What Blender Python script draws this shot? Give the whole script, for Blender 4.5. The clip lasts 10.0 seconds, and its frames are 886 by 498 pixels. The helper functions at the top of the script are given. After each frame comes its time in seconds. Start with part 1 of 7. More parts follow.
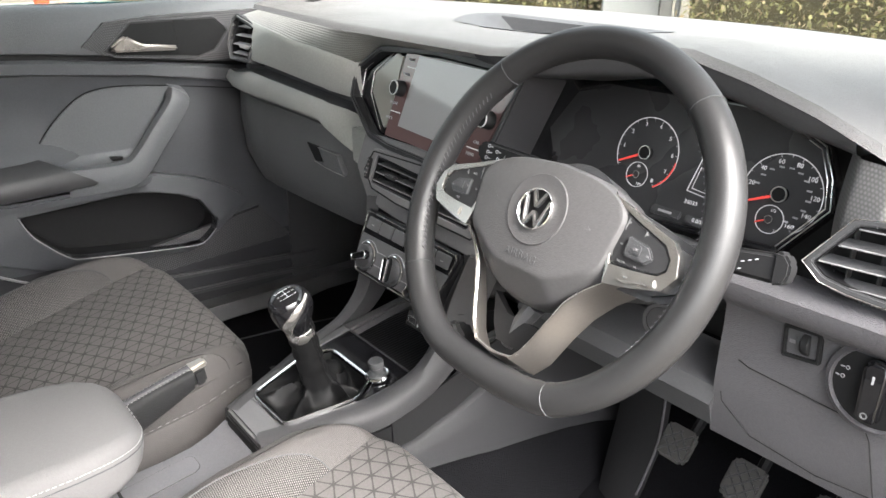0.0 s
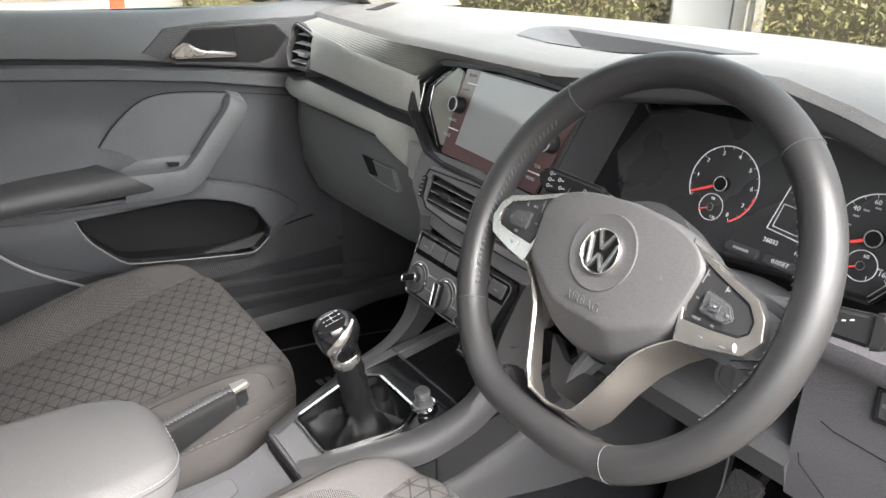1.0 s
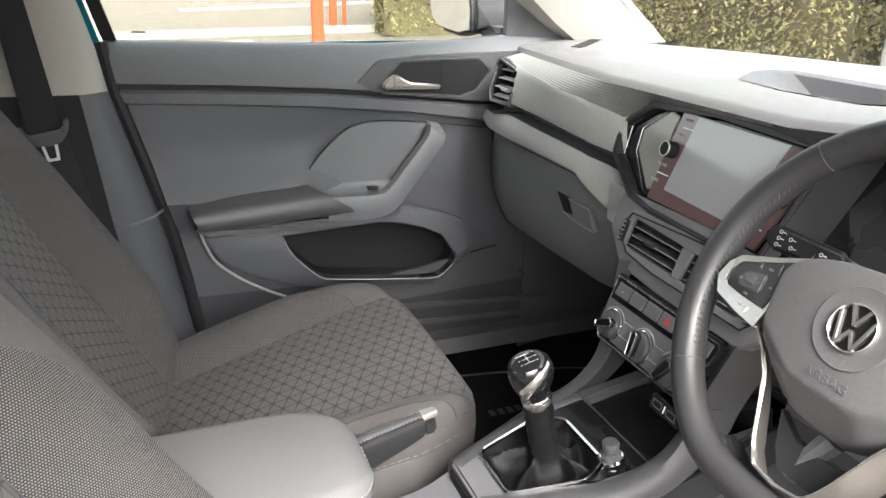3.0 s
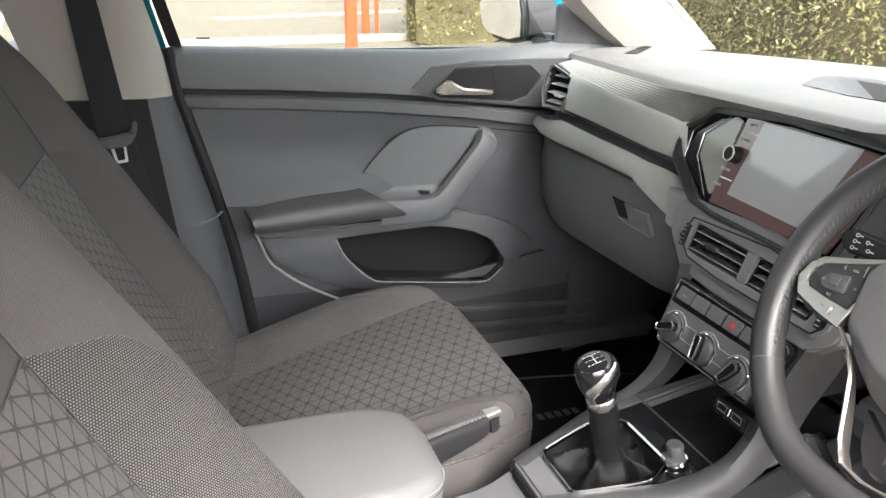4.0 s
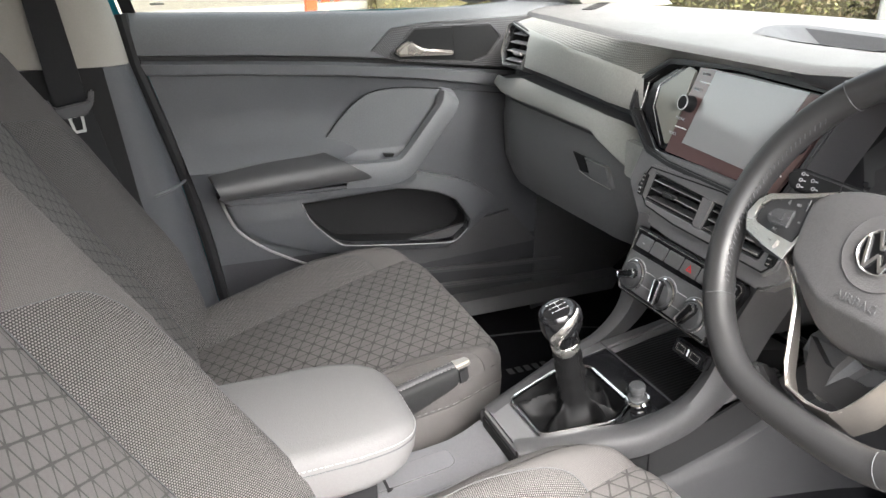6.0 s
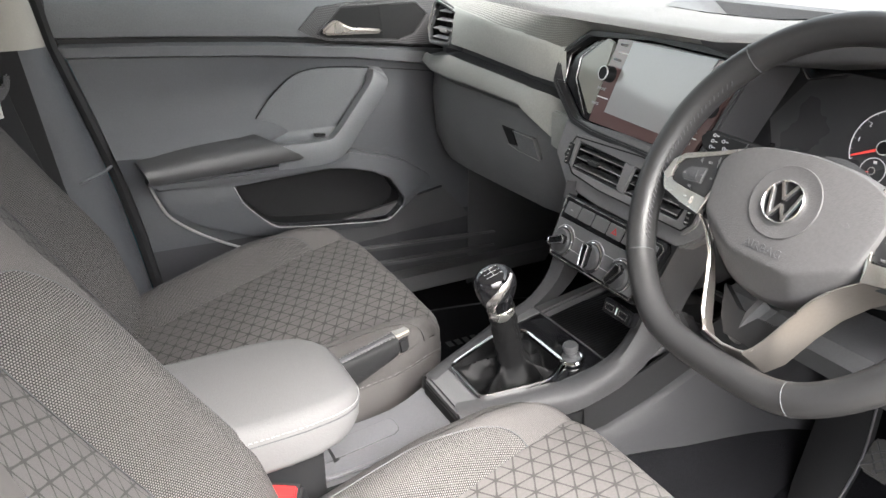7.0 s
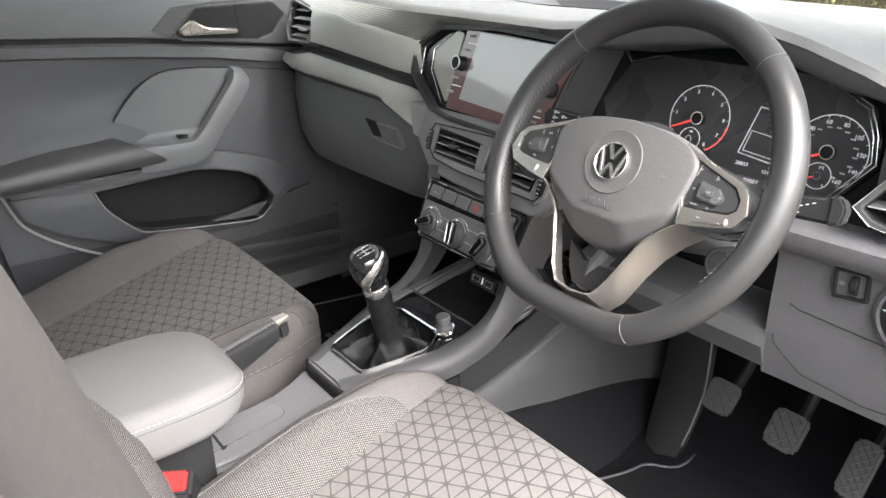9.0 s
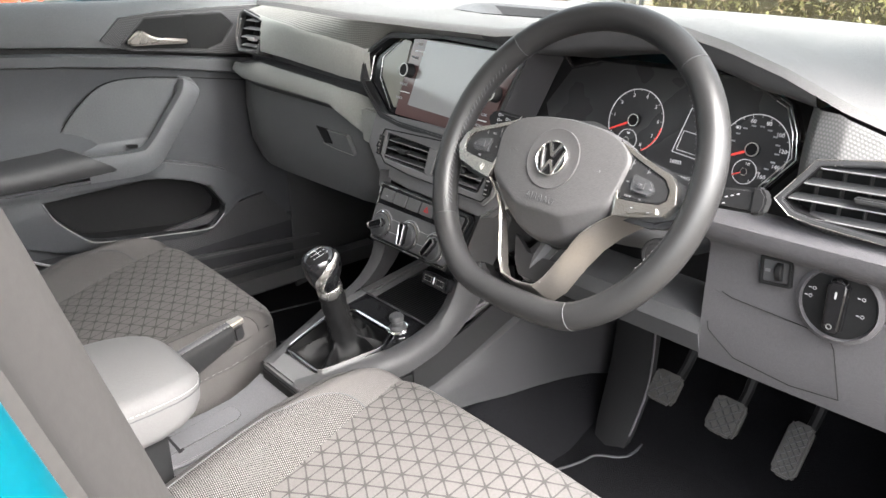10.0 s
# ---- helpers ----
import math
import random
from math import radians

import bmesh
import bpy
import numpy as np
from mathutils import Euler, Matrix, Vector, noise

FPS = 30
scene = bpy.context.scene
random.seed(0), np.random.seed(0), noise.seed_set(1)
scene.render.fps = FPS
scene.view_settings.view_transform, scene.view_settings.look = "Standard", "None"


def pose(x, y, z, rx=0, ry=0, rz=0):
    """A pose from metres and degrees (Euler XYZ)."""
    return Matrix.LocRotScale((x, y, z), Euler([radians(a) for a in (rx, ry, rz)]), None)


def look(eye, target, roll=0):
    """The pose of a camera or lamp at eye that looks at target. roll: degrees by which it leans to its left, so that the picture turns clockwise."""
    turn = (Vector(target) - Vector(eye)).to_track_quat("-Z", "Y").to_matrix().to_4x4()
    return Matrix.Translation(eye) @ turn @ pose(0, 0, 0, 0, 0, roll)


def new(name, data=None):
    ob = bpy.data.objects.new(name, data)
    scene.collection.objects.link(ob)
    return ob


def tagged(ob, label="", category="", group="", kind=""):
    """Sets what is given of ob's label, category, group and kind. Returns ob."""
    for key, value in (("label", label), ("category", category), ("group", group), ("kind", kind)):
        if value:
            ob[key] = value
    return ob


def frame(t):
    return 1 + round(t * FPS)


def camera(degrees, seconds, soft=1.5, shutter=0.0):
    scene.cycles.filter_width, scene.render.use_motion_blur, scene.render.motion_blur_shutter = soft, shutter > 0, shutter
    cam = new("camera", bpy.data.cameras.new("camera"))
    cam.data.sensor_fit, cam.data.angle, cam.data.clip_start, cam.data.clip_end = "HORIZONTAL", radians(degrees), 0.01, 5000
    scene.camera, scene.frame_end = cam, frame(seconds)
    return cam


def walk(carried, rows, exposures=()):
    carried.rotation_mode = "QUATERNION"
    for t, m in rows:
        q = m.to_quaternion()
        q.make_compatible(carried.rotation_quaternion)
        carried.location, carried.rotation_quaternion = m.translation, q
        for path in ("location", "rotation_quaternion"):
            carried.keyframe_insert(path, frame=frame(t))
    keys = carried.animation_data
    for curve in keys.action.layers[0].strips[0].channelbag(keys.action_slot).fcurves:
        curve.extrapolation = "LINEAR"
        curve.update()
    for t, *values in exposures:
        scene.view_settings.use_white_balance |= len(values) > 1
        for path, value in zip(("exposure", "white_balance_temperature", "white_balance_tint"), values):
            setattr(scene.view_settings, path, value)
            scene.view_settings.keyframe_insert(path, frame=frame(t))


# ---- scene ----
cam = camera(62.6, 10.0)
PATH = [
    (0, (0.819, -0.491, 1.235), (-0.604, 0.685, 0.465), 0.9),
    (0.5, (0.798, -0.465, 1.24), (-0.663, 0.662, 0.467), 1.1),
    (1, (0.772, -0.455, 1.246), (-0.742, 0.603, 0.478), 1.4),
    (1.5, (0.75, -0.459, 1.25), (-0.823, 0.516, 0.493), 1.5),
    (2, (0.738, -0.468, 1.252), (-0.9, 0.409, 0.513), 1.6),
    (2.5, (0.737, -0.483, 1.257), (-0.957, 0.297, 0.532), 1.5),
    (3, (0.735, -0.5, 1.261), (-1.002, 0.188, 0.548), 1.3),
    (3.2, (0.735, -0.504, 1.259), (-1.019, 0.15, 0.554), 1.3),
    (4.3, (0.733, -0.57, 1.257), (-1.042, 0.04, 0.565), 0.9),
    (4.5, (0.733, -0.547, 1.26), (-1.046, 0.019, 0.543), 0.4),
    (5, (0.736, -0.552, 1.253), (-1.03, 0.036, 0.522), 0.3),
    (5.5, (0.746, -0.556, 1.247), (-0.998, 0.077, 0.5), 0.2),
    (7, (0.784, -0.572, 1.236), (-0.838, 0.275, 0.429), -0.2),
    (7.5, (0.798, -0.579, 1.23), (-0.777, 0.35, 0.419), -0.1),
    (8, (0.814, -0.587, 1.229), (-0.714, 0.418, 0.419), -0.1),
    (8.5, (0.829, -0.594, 1.226), (-0.653, 0.482, 0.422), -0.0),
    (9, (0.843, -0.605, 1.225), (-0.597, 0.534, 0.433), 0.1),
    (9.5, (0.859, -0.615, 1.223), (-0.543, 0.581, 0.446), 0.2),
    (10, (0.875, -0.625, 1.22), (-0.496, 0.618, 0.461), 0.4),
]
walk(cam, [(t, look(eye, target, roll)) for t, eye, target, roll in PATH], [(0.0, 3.42), (2.0, 3.5), (3.5, 3.58), (6.0, 3.62), (10.0, 3.56)])

# ---- world and light ----
world = bpy.data.worlds.new("overcast_sky")
scene.world = world
world.use_nodes = True
wn, wl = world.node_tree.nodes, world.node_tree.links
SUN_ELEV, SUN_ROT = 49.0, 92.0
sky = wn.new("ShaderNodeTexSky")
sky.sky_type, sky.sun_disc = "NISHITA", False
sky.sun_elevation, sky.sun_rotation = radians(SUN_ELEV), radians(SUN_ROT)
sky.air_density, sky.dust_density, sky.ozone_density = 1.0, 6.0, 1.0
grey = wn.new("ShaderNodeHueSaturation")
grey.inputs["Saturation"].default_value = 0.25
wl.new(sky.outputs[0], grey.inputs["Color"])
wl.new(grey.outputs[0], wn["Background"].inputs[0])
wn["Background"].inputs[1].default_value = 0.15
sun_data = bpy.data.lights.new("sun", "SUN")
sun_data.energy, sun_data.angle, sun_data.color = 0.25, radians(40), (1.0, 0.95, 0.88)
sun = new("sun", sun_data)
sa = radians(SUN_ROT)
sun.matrix_world = look((8 * math.sin(sa), 8 * math.cos(sa), 8 * math.tan(radians(SUN_ELEV))), (0, 0, 0))
scene.view_settings.exposure = 3.42


# ---- materials ----
def mat(name, col, rough=0.5, metal=0.0, spec=0.3, var=0.12, nscale=40.0, bump=0.0, bscale=400.0, coat=0.0):
    """A painted, moulded or woven surface with broad blotches, fine grain and relief."""
    m = bpy.data.materials.new(name)
    m.use_nodes = True
    n, l = m.node_tree.nodes, m.node_tree.links
    b = n["Principled BSDF"]
    b.inputs["Roughness"].default_value = rough
    b.inputs["Metallic"].default_value = metal
    b.inputs["Specular IOR Level"].default_value = spec
    b.inputs["Coat Weight"].default_value = coat
    tc = n.new("ShaderNodeTexCoord")
    t1 = n.new("ShaderNodeTexNoise")
    t1.inputs["Scale"].default_value, t1.inputs["Detail"].default_value = nscale * 0.2, 3
    l.new(tc.outputs["Object"], t1.inputs["Vector"])
    t2 = n.new("ShaderNodeTexNoise")
    t2.inputs["Scale"].default_value, t2.inputs["Detail"].default_value = nscale * 8, 2
    l.new(tc.outputs["Object"], t2.inputs["Vector"])
    ad = n.new("ShaderNodeMath")
    ad.operation = "ADD"
    l.new(t1.outputs["Fac"], ad.inputs[0])
    l.new(t2.outputs["Fac"], ad.inputs[1])
    mr = n.new("ShaderNodeMapRange")
    mr.inputs["From Min"].default_value, mr.inputs["From Max"].default_value = 0.6, 1.4
    mr.inputs["To Min"].default_value, mr.inputs["To Max"].default_value = 1 - var, 1 + var
    l.new(ad.outputs[0], mr.inputs["Value"])
    mx = n.new("ShaderNodeVectorMath")
    mx.operation = "MULTIPLY"
    mx.inputs[0].default_value = col
    l.new(mr.outputs[0], mx.inputs[1])
    l.new(mx.outputs[0], b.inputs["Base Color"])
    r = n.new("ShaderNodeMapRange")
    r.inputs["From Min"].default_value, r.inputs["From Max"].default_value = 0.3, 0.7
    r.inputs["To Min"].default_value, r.inputs["To Max"].default_value = max(rough - 0.06, 0.02), min(rough + 0.06, 1)
    l.new(t1.outputs["Fac"], r.inputs["Value"])
    l.new(r.outputs[0], b.inputs["Roughness"])
    if bump:
        t3 = n.new("ShaderNodeTexVoronoi")
        t3.inputs["Scale"].default_value = bscale
        l.new(tc.outputs["Object"], t3.inputs["Vector"])
        bp = n.new("ShaderNodeBump")
        bp.inputs["Strength"].default_value, bp.inputs["Distance"].default_value = bump, 0.001
        l.new(t3.outputs["Distance"], bp.inputs["Height"])
        l.new(bp.outputs[0], b.inputs["Normal"])
    return m


def math_node(n, l, op, a, b=None):
    m = n.new("ShaderNodeMath")
    m.operation = op
    for i, v in enumerate((a, b)):
        if v is None:
            continue
        if isinstance(v, (int, float)):
            m.inputs[i].default_value = v
        else:
            l.new(v, m.inputs[i])
    return m.outputs[0]


def uv_xy(n, l):
    uv = n.new("ShaderNodeUVMap")
    s = n.new("ShaderNodeSeparateXYZ")
    l.new(uv.outputs[0], s.inputs[0])
    return s.outputs[0], s.outputs[1]


def triangle_cloth(name, col, line, cell=0.0265, width=0.042):
    """Woven cloth with a net of dark triangle lines, laid out in metres by the UV map."""
    m = mat(name, col, 0.9, 0, 0.2)
    n, l = m.node_tree.nodes, m.node_tree.links
    b = n["Principled BSDF"]
    x, y = uv_xy(n, l)
    best = None
    d = []
    for ang in (0, 60, 120):
        c, s = math.cos(radians(ang)), math.sin(radians(ang))
        p = math_node(n, l, "ADD", math_node(n, l, "MULTIPLY", x, c / (cell * 0.866)), math_node(n, l, "MULTIPLY", y, s / (cell * 0.866)))
        f = math_node(n, l, "ABSOLUTE", math_node(n, l, "SUBTRACT", math_node(n, l, "FRACT", p), 0.5))
        d.append(math_node(n, l, "SUBTRACT", 0.5, f))
    best = math_node(n, l, "MINIMUM", math_node(n, l, "MINIMUM", d[0], d[1]), d[2])
    near = math_node(n, l, "ADD", math_node(n, l, "ADD", d[0], d[1]), d[2])
    wide = n.new("ShaderNodeMapRange")
    wide.inputs["From Min"].default_value, wide.inputs["From Max"].default_value = 0.0, 0.7
    wide.inputs["To Min"].default_value, wide.inputs["To Max"].default_value = width * 1.8, width * 0.9
    l.new(near, wide.inputs["Value"])
    ln = n.new("ShaderNodeMapRange")
    ln.inputs["From Min"].default_value, ln.inputs["From Max"].default_value = -0.02, 0.02
    ln.inputs["To Min"].default_value, ln.inputs["To Max"].default_value = 1.0, 0.0
    l.new(math_node(n, l, "SUBTRACT", best, wide.outputs[0]), ln.inputs["Value"])
    base = b.inputs["Base Color"].links[0].from_socket
    mix = n.new("ShaderNodeMix")
    mix.data_type = "RGBA"
    l.new(ln.outputs[0], mix.inputs["Factor"])
    l.new(base, mix.inputs["A"])
    mix.inputs["B"].default_value = (*line, 1)
    l.new(mix.outputs["Result"], b.inputs["Base Color"])
    wv = math_node(n, l, "MULTIPLY", math_node(n, l, "SINE", math_node(n, l, "MULTIPLY", x, 3600)), math_node(n, l, "SINE", math_node(n, l, "MULTIPLY", y, 3600)))
    h = math_node(n, l, "SUBTRACT", math_node(n, l, "MULTIPLY", wv, 0.15), ln.outputs[0])
    bp = n.new("ShaderNodeBump")
    bp.inputs["Strength"].default_value, bp.inputs["Distance"].default_value = 0.35, 0.001
    l.new(h, bp.inputs["Height"])
    l.new(bp.outputs[0], b.inputs["Normal"])
    b.inputs["Sheen Weight"].default_value = 0.03
    return m


def dotted(name, col, dot, px, py, rough=0.85, stagger=True, bump=0.6, sharp=0.25, metal=0.0):
    """A surface of small raised knots in staggered rows, px by py metres apart."""
    m = mat(name, col, rough, metal, 0.3)
    n, l = m.node_tree.nodes, m.node_tree.links
    b = n["Principled BSDF"]
    x, y = uv_xy(n, l)
    gy = math_node(n, l, "MULTIPLY", y, 1 / py)
    gx = math_node(n, l, "MULTIPLY", x, 1 / px)
    if stagger:
        gx = math_node(n, l, "ADD", gx, math_node(n, l, "MULTIPLY", math_node(n, l, "FLOOR", gy), 0.5))
    fx = math_node(n, l, "SUBTRACT", math_node(n, l, "FRACT", gx), 0.5)
    fy = math_node(n, l, "SUBTRACT", math_node(n, l, "FRACT", gy), 0.5)
    r = math_node(n, l, "SQRT", math_node(n, l, "ADD", math_node(n, l, "MULTIPLY", fx, fx), math_node(n, l, "MULTIPLY", fy, fy)))
    k = n.new("ShaderNodeMapRange")
    k.inputs["From Min"].default_value, k.inputs["From Max"].default_value = 0.5 - sharp, 0.5
    k.inputs["To Min"].default_value, k.inputs["To Max"].default_value = 1, 0
    l.new(r, k.inputs["Value"])
    base = b.inputs["Base Color"].links[0].from_socket
    mix = n.new("ShaderNodeMix")
    mix.data_type = "RGBA"
    l.new(k.outputs[0], mix.inputs["Factor"])
    l.new(base, mix.inputs["A"])
    mix.inputs["B"].default_value = (*dot, 1)
    l.new(mix.outputs["Result"], b.inputs["Base Color"])
    bp = n.new("ShaderNodeBump")
    bp.inputs["Strength"].default_value, bp.inputs["Distance"].default_value = bump, 0.0015
    l.new(k.outputs[0], bp.inputs["Height"])
    l.new(bp.outputs[0], b.inputs["Normal"])
    return m


def glow(name, col, strength):
    m = mat(name, col, 0.5)
    b = m.node_tree.nodes["Principled BSDF"]
    b.inputs["Emission Color"].default_value = (*col, 1)
    b.inputs["Emission Strength"].default_value = strength
    return m


def glass(name, col=(1, 1, 1), rough=0.0):
    m = bpy.data.materials.new(name)
    m.use_nodes = True
    n, l = m.node_tree.nodes, m.node_tree.links
    n.remove(n["Principled BSDF"])
    clear, shine, mix = (n.new("ShaderNode" + k) for k in ("BsdfTransparent", "BsdfGlossy", "MixShader"))
    clear.inputs["Color"].default_value = (*col, 1)
    shine.inputs["Roughness"].default_value = rough
    mix.inputs["Fac"].default_value = 0.03
    l.new(clear.outputs[0], mix.inputs[1])
    l.new(shine.outputs[0], mix.inputs[2])
    l.new(mix.outputs[0], n["Material Output"].inputs["Surface"])
    return m


PAD = mat("dash_soft_plastic", (0.118, 0.116, 0.115), 0.5, spec=0.4, bump=0.6, bscale=700)
DARK = mat("dark_plastic", (0.055, 0.0555, 0.058), 0.5, spec=0.3, bump=0.3, bscale=700)
MID = mat("grey_plastic", (0.26, 0.257, 0.26), 0.5, bump=0.3, bscale=700)
LIGHT = mat("light_grey_plastic", (0.112, 0.111, 0.118), 0.45, bump=0.25, bscale=700)
DOORG = mat("door_plastic", (0.053, 0.0555, 0.061), 0.46, spec=0.4, bump=0.5, bscale=700)
DECOR = mat("satin_decor", (0.42, 0.422, 0.395), 0.4, 0.25, bump=0.08, bscale=900)
LEDGE = mat("ledge_plastic", (0.25, 0.252, 0.238), 0.45, bump=0.25, bscale=700)
GLOSS = mat("gloss_black", (0.008, 0.008, 0.009), 0.08, spec=0.5, var=0.05)
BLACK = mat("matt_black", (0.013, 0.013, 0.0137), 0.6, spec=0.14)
RUBBER = mat("rubber_seal", (0.012, 0.012, 0.013), 0.6, spec=0.25)
CHROME = mat("chrome", (0.75, 0.75, 0.75), 0.1, 1.0, var=0.03)
SATIN = mat("satin_silver", (0.7, 0.68, 0.65), 0.26, 0.95, var=0.04)
SILVER = mat("silver_paint", (0.62, 0.62, 0.61), 0.3, 0.7, var=0.04)
LEATHER = mat("black_leather", (0.014, 0.014, 0.0145), 0.5, spec=0.18, bump=0.5, bscale=900)
RIMLEATHER = mat("wheel_leather", (0.022, 0.0217, 0.0222), 0.4, spec=0.36, bump=0.12, bscale=1200)
BOSS = mat("airbag_cover_plastic", (0.072, 0.07, 0.071), 0.5, bump=0.15, bscale=650)
KNEE = mat("knee_panel_plastic", (0.08, 0.0775, 0.083), 0.5, bump=0.55, bscale=700)
BEZEL = mat("console_bezel_plastic", (0.085, 0.084, 0.086), 0.38, spec=0.4, bump=0.15, bscale=900)
SIDEG = mat("footwell_plastic", (0.03, 0.0305, 0.034), 0.55, spec=0.35, bump=0.2, bscale=900)
GLOVE = mat("glove_box_plastic", (0.118, 0.12, 0.121), 0.5, bump=0.45, bscale=700)
CONSOLE = mat("console_plastic", (0.152, 0.15, 0.152), 0.5, bump=0.2, bscale=900)
ARMREST = mat("pale_grey_leather", (0.112, 0.109, 0.11), 0.72, spec=0.2, bump=0.3, bscale=600, var=0.05)
STITCH = mat("grey_thread", (0.2, 0.197, 0.194), 0.8)
CARPET = mat("black_carpet", (0.0065, 0.0065, 0.0075), 0.95, spec=0.05, bump=1.0, bscale=600, var=0.3)
BEIGE = mat("beige_trim", (0.29, 0.275, 0.252), 0.75, bump=0.05, bscale=700, var=0.05)
HEADLINER = mat("pale_headliner", (0.62, 0.6, 0.57), 0.9, spec=0.1, bump=0.1, bscale=900, var=0.04)
CONSIDE = mat("console_side_dimmed", (0.024, 0.024, 0.0258), 0.55, spec=0.2, bump=0.2, bscale=900)
PILLARG = mat("pillar_plastic", (0.036, 0.034, 0.033), 0.75, spec=0.12, bump=0.02, bscale=900)
TEAL = mat("teal_paint", (0.0, 0.105, 0.14), 0.3, 0.1, coat=0.4, var=0.05)
BELT = mat("belt_webbing", (0.013, 0.0132, 0.0145), 0.8, bump=0.3, bscale=900)
RED = mat("red_button", (0.45, 0.02, 0.02), 0.3, var=0.05)
REDLINE = glow("red_needle", (0.6, 0.06, 0.05), 0.07)
DIALINK = glow("lit_dial_ink", (0.42, 0.42, 0.43), 0.09)
PODINK = mat("dim_button_ink", (0.13, 0.13, 0.132), 0.6)
SPOKE = mat("brushed_spoke_metal", (0.34, 0.315, 0.29), 0.3, 0.9, var=0.05)
WING = mat("console_wing_plastic", (0.042, 0.0415, 0.043), 0.45, spec=0.2, bump=0.15, bscale=900)
WHITEINK = mat("white_ink", (0.78, 0.78, 0.78), 0.6)
GREYINK = mat("grey_ink", (0.36, 0.36, 0.37), 0.6)
# grey and brown here carry the sky's reflection in the base colour
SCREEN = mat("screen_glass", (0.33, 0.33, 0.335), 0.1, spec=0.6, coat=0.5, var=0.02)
SCREENB = mat("screen_bezel_sheen", (0.13, 0.08, 0.078), 0.08, spec=0.6, coat=0.5, var=0.02)
VENTG = mat("vent_slat_grey", (0.036, 0.0363, 0.0375), 0.38)
BADGE = mat("bright_badge_metal", (0.7, 0.69, 0.68), 0.16, 0.95, var=0.02)
WINGLASS = glass("window_glass", (0.74, 0.76, 0.74))
SCREENGLASS = glass("windscreen_glass", (0.75, 0.77, 0.76))
CLOTH = dotted("grey_cloth", (0.054, 0.0505, 0.049), (0.1, 0.0935, 0.0907), 0.0019, 0.0015, 0.92, bump=0.35, sharp=0.4)
TRI = triangle_cloth("triangle_cloth", (0.093, 0.0872, 0.0845), (0.043, 0.0405, 0.0393))
WEAVE = dotted("bolster_weave", (0.011, 0.0103, 0.01), (0.158, 0.149, 0.1445), 0.0028, 0.0025, sharp=0.34)
CARBON = dotted("dimpled_decor", (0.19, 0.19, 0.178), (0.27, 0.27, 0.255), 0.0042, 0.0042, 0.38, sharp=0.35, bump=0.5)
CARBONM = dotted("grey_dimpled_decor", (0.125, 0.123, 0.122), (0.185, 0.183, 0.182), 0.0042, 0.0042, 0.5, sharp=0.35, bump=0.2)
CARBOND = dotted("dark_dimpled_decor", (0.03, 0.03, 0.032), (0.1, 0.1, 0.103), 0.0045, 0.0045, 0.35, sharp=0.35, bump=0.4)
RIBBED = dotted("ribbed_rubber", (0.008, 0.008, 0.009), (0.025, 0.025, 0.026), 0.006, 0.5, 0.5, stagger=False)
ASPHALT = mat("asphalt", (0.115, 0.1, 0.078), 0.95, nscale=1.2, var=0.25, bump=0.6, bscale=60)
ROADPAINT = mat("road_paint", (0.42, 0.41, 0.38), 0.8, nscale=5)
ORANGE = mat("orange_paint", (0.6, 0.06, 0.018), 0.5, nscale=8)
CONCRETE = mat("concrete", (0.26, 0.245, 0.21), 0.9, nscale=6)
SOIL = mat("soil", (0.1, 0.08, 0.045), 0.95, nscale=6)
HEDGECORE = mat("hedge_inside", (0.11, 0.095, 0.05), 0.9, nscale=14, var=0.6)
LEAF = mat("hedge_leaf", (0.2, 0.185, 0.075), 0.7, nscale=8, var=0.5)
LEAFB = mat("dry_leaf", (0.25, 0.195, 0.11), 0.8, nscale=8, var=0.4)
WHITEPAINT = mat("white_paint", (0.26, 0.256, 0.248), 0.6, nscale=5, var=0.06)


# ---- mesh helpers ----
def V(*a):
    return Vector(a)


def part(name, bm, material, parent=None, label="", angle=40, flat=False):
    """Links a bmesh as one mesh object under a thing or a part."""
    me = bpy.data.meshes.new(name)
    bmesh.ops.recalc_face_normals(bm, faces=bm.faces)
    bm.to_mesh(me)
    bm.free()
    for p in me.polygons:
        p.use_smooth = not flat
    if not flat:
        me.set_sharp_from_angle(angle=radians(angle))
    me.materials.append(material)
    ob = new(name, me)
    if parent is not None:
        ob.parent = parent
        ob.matrix_parent_inverse = world_of(parent).inverted()
    if label:
        ob["label"] = label
    return ob


def world_of(o):
    m = o.matrix_basis.copy()
    while o.parent:
        m = o.parent.matrix_basis @ o.matrix_parent_inverse @ m
        o = o.parent
    return m


def thing(name, at, label, category, group="", kind=""):
    e = new(name)
    e.location = at
    e.empty_display_size = 0.05
    return tagged(e, label, category, group, kind)


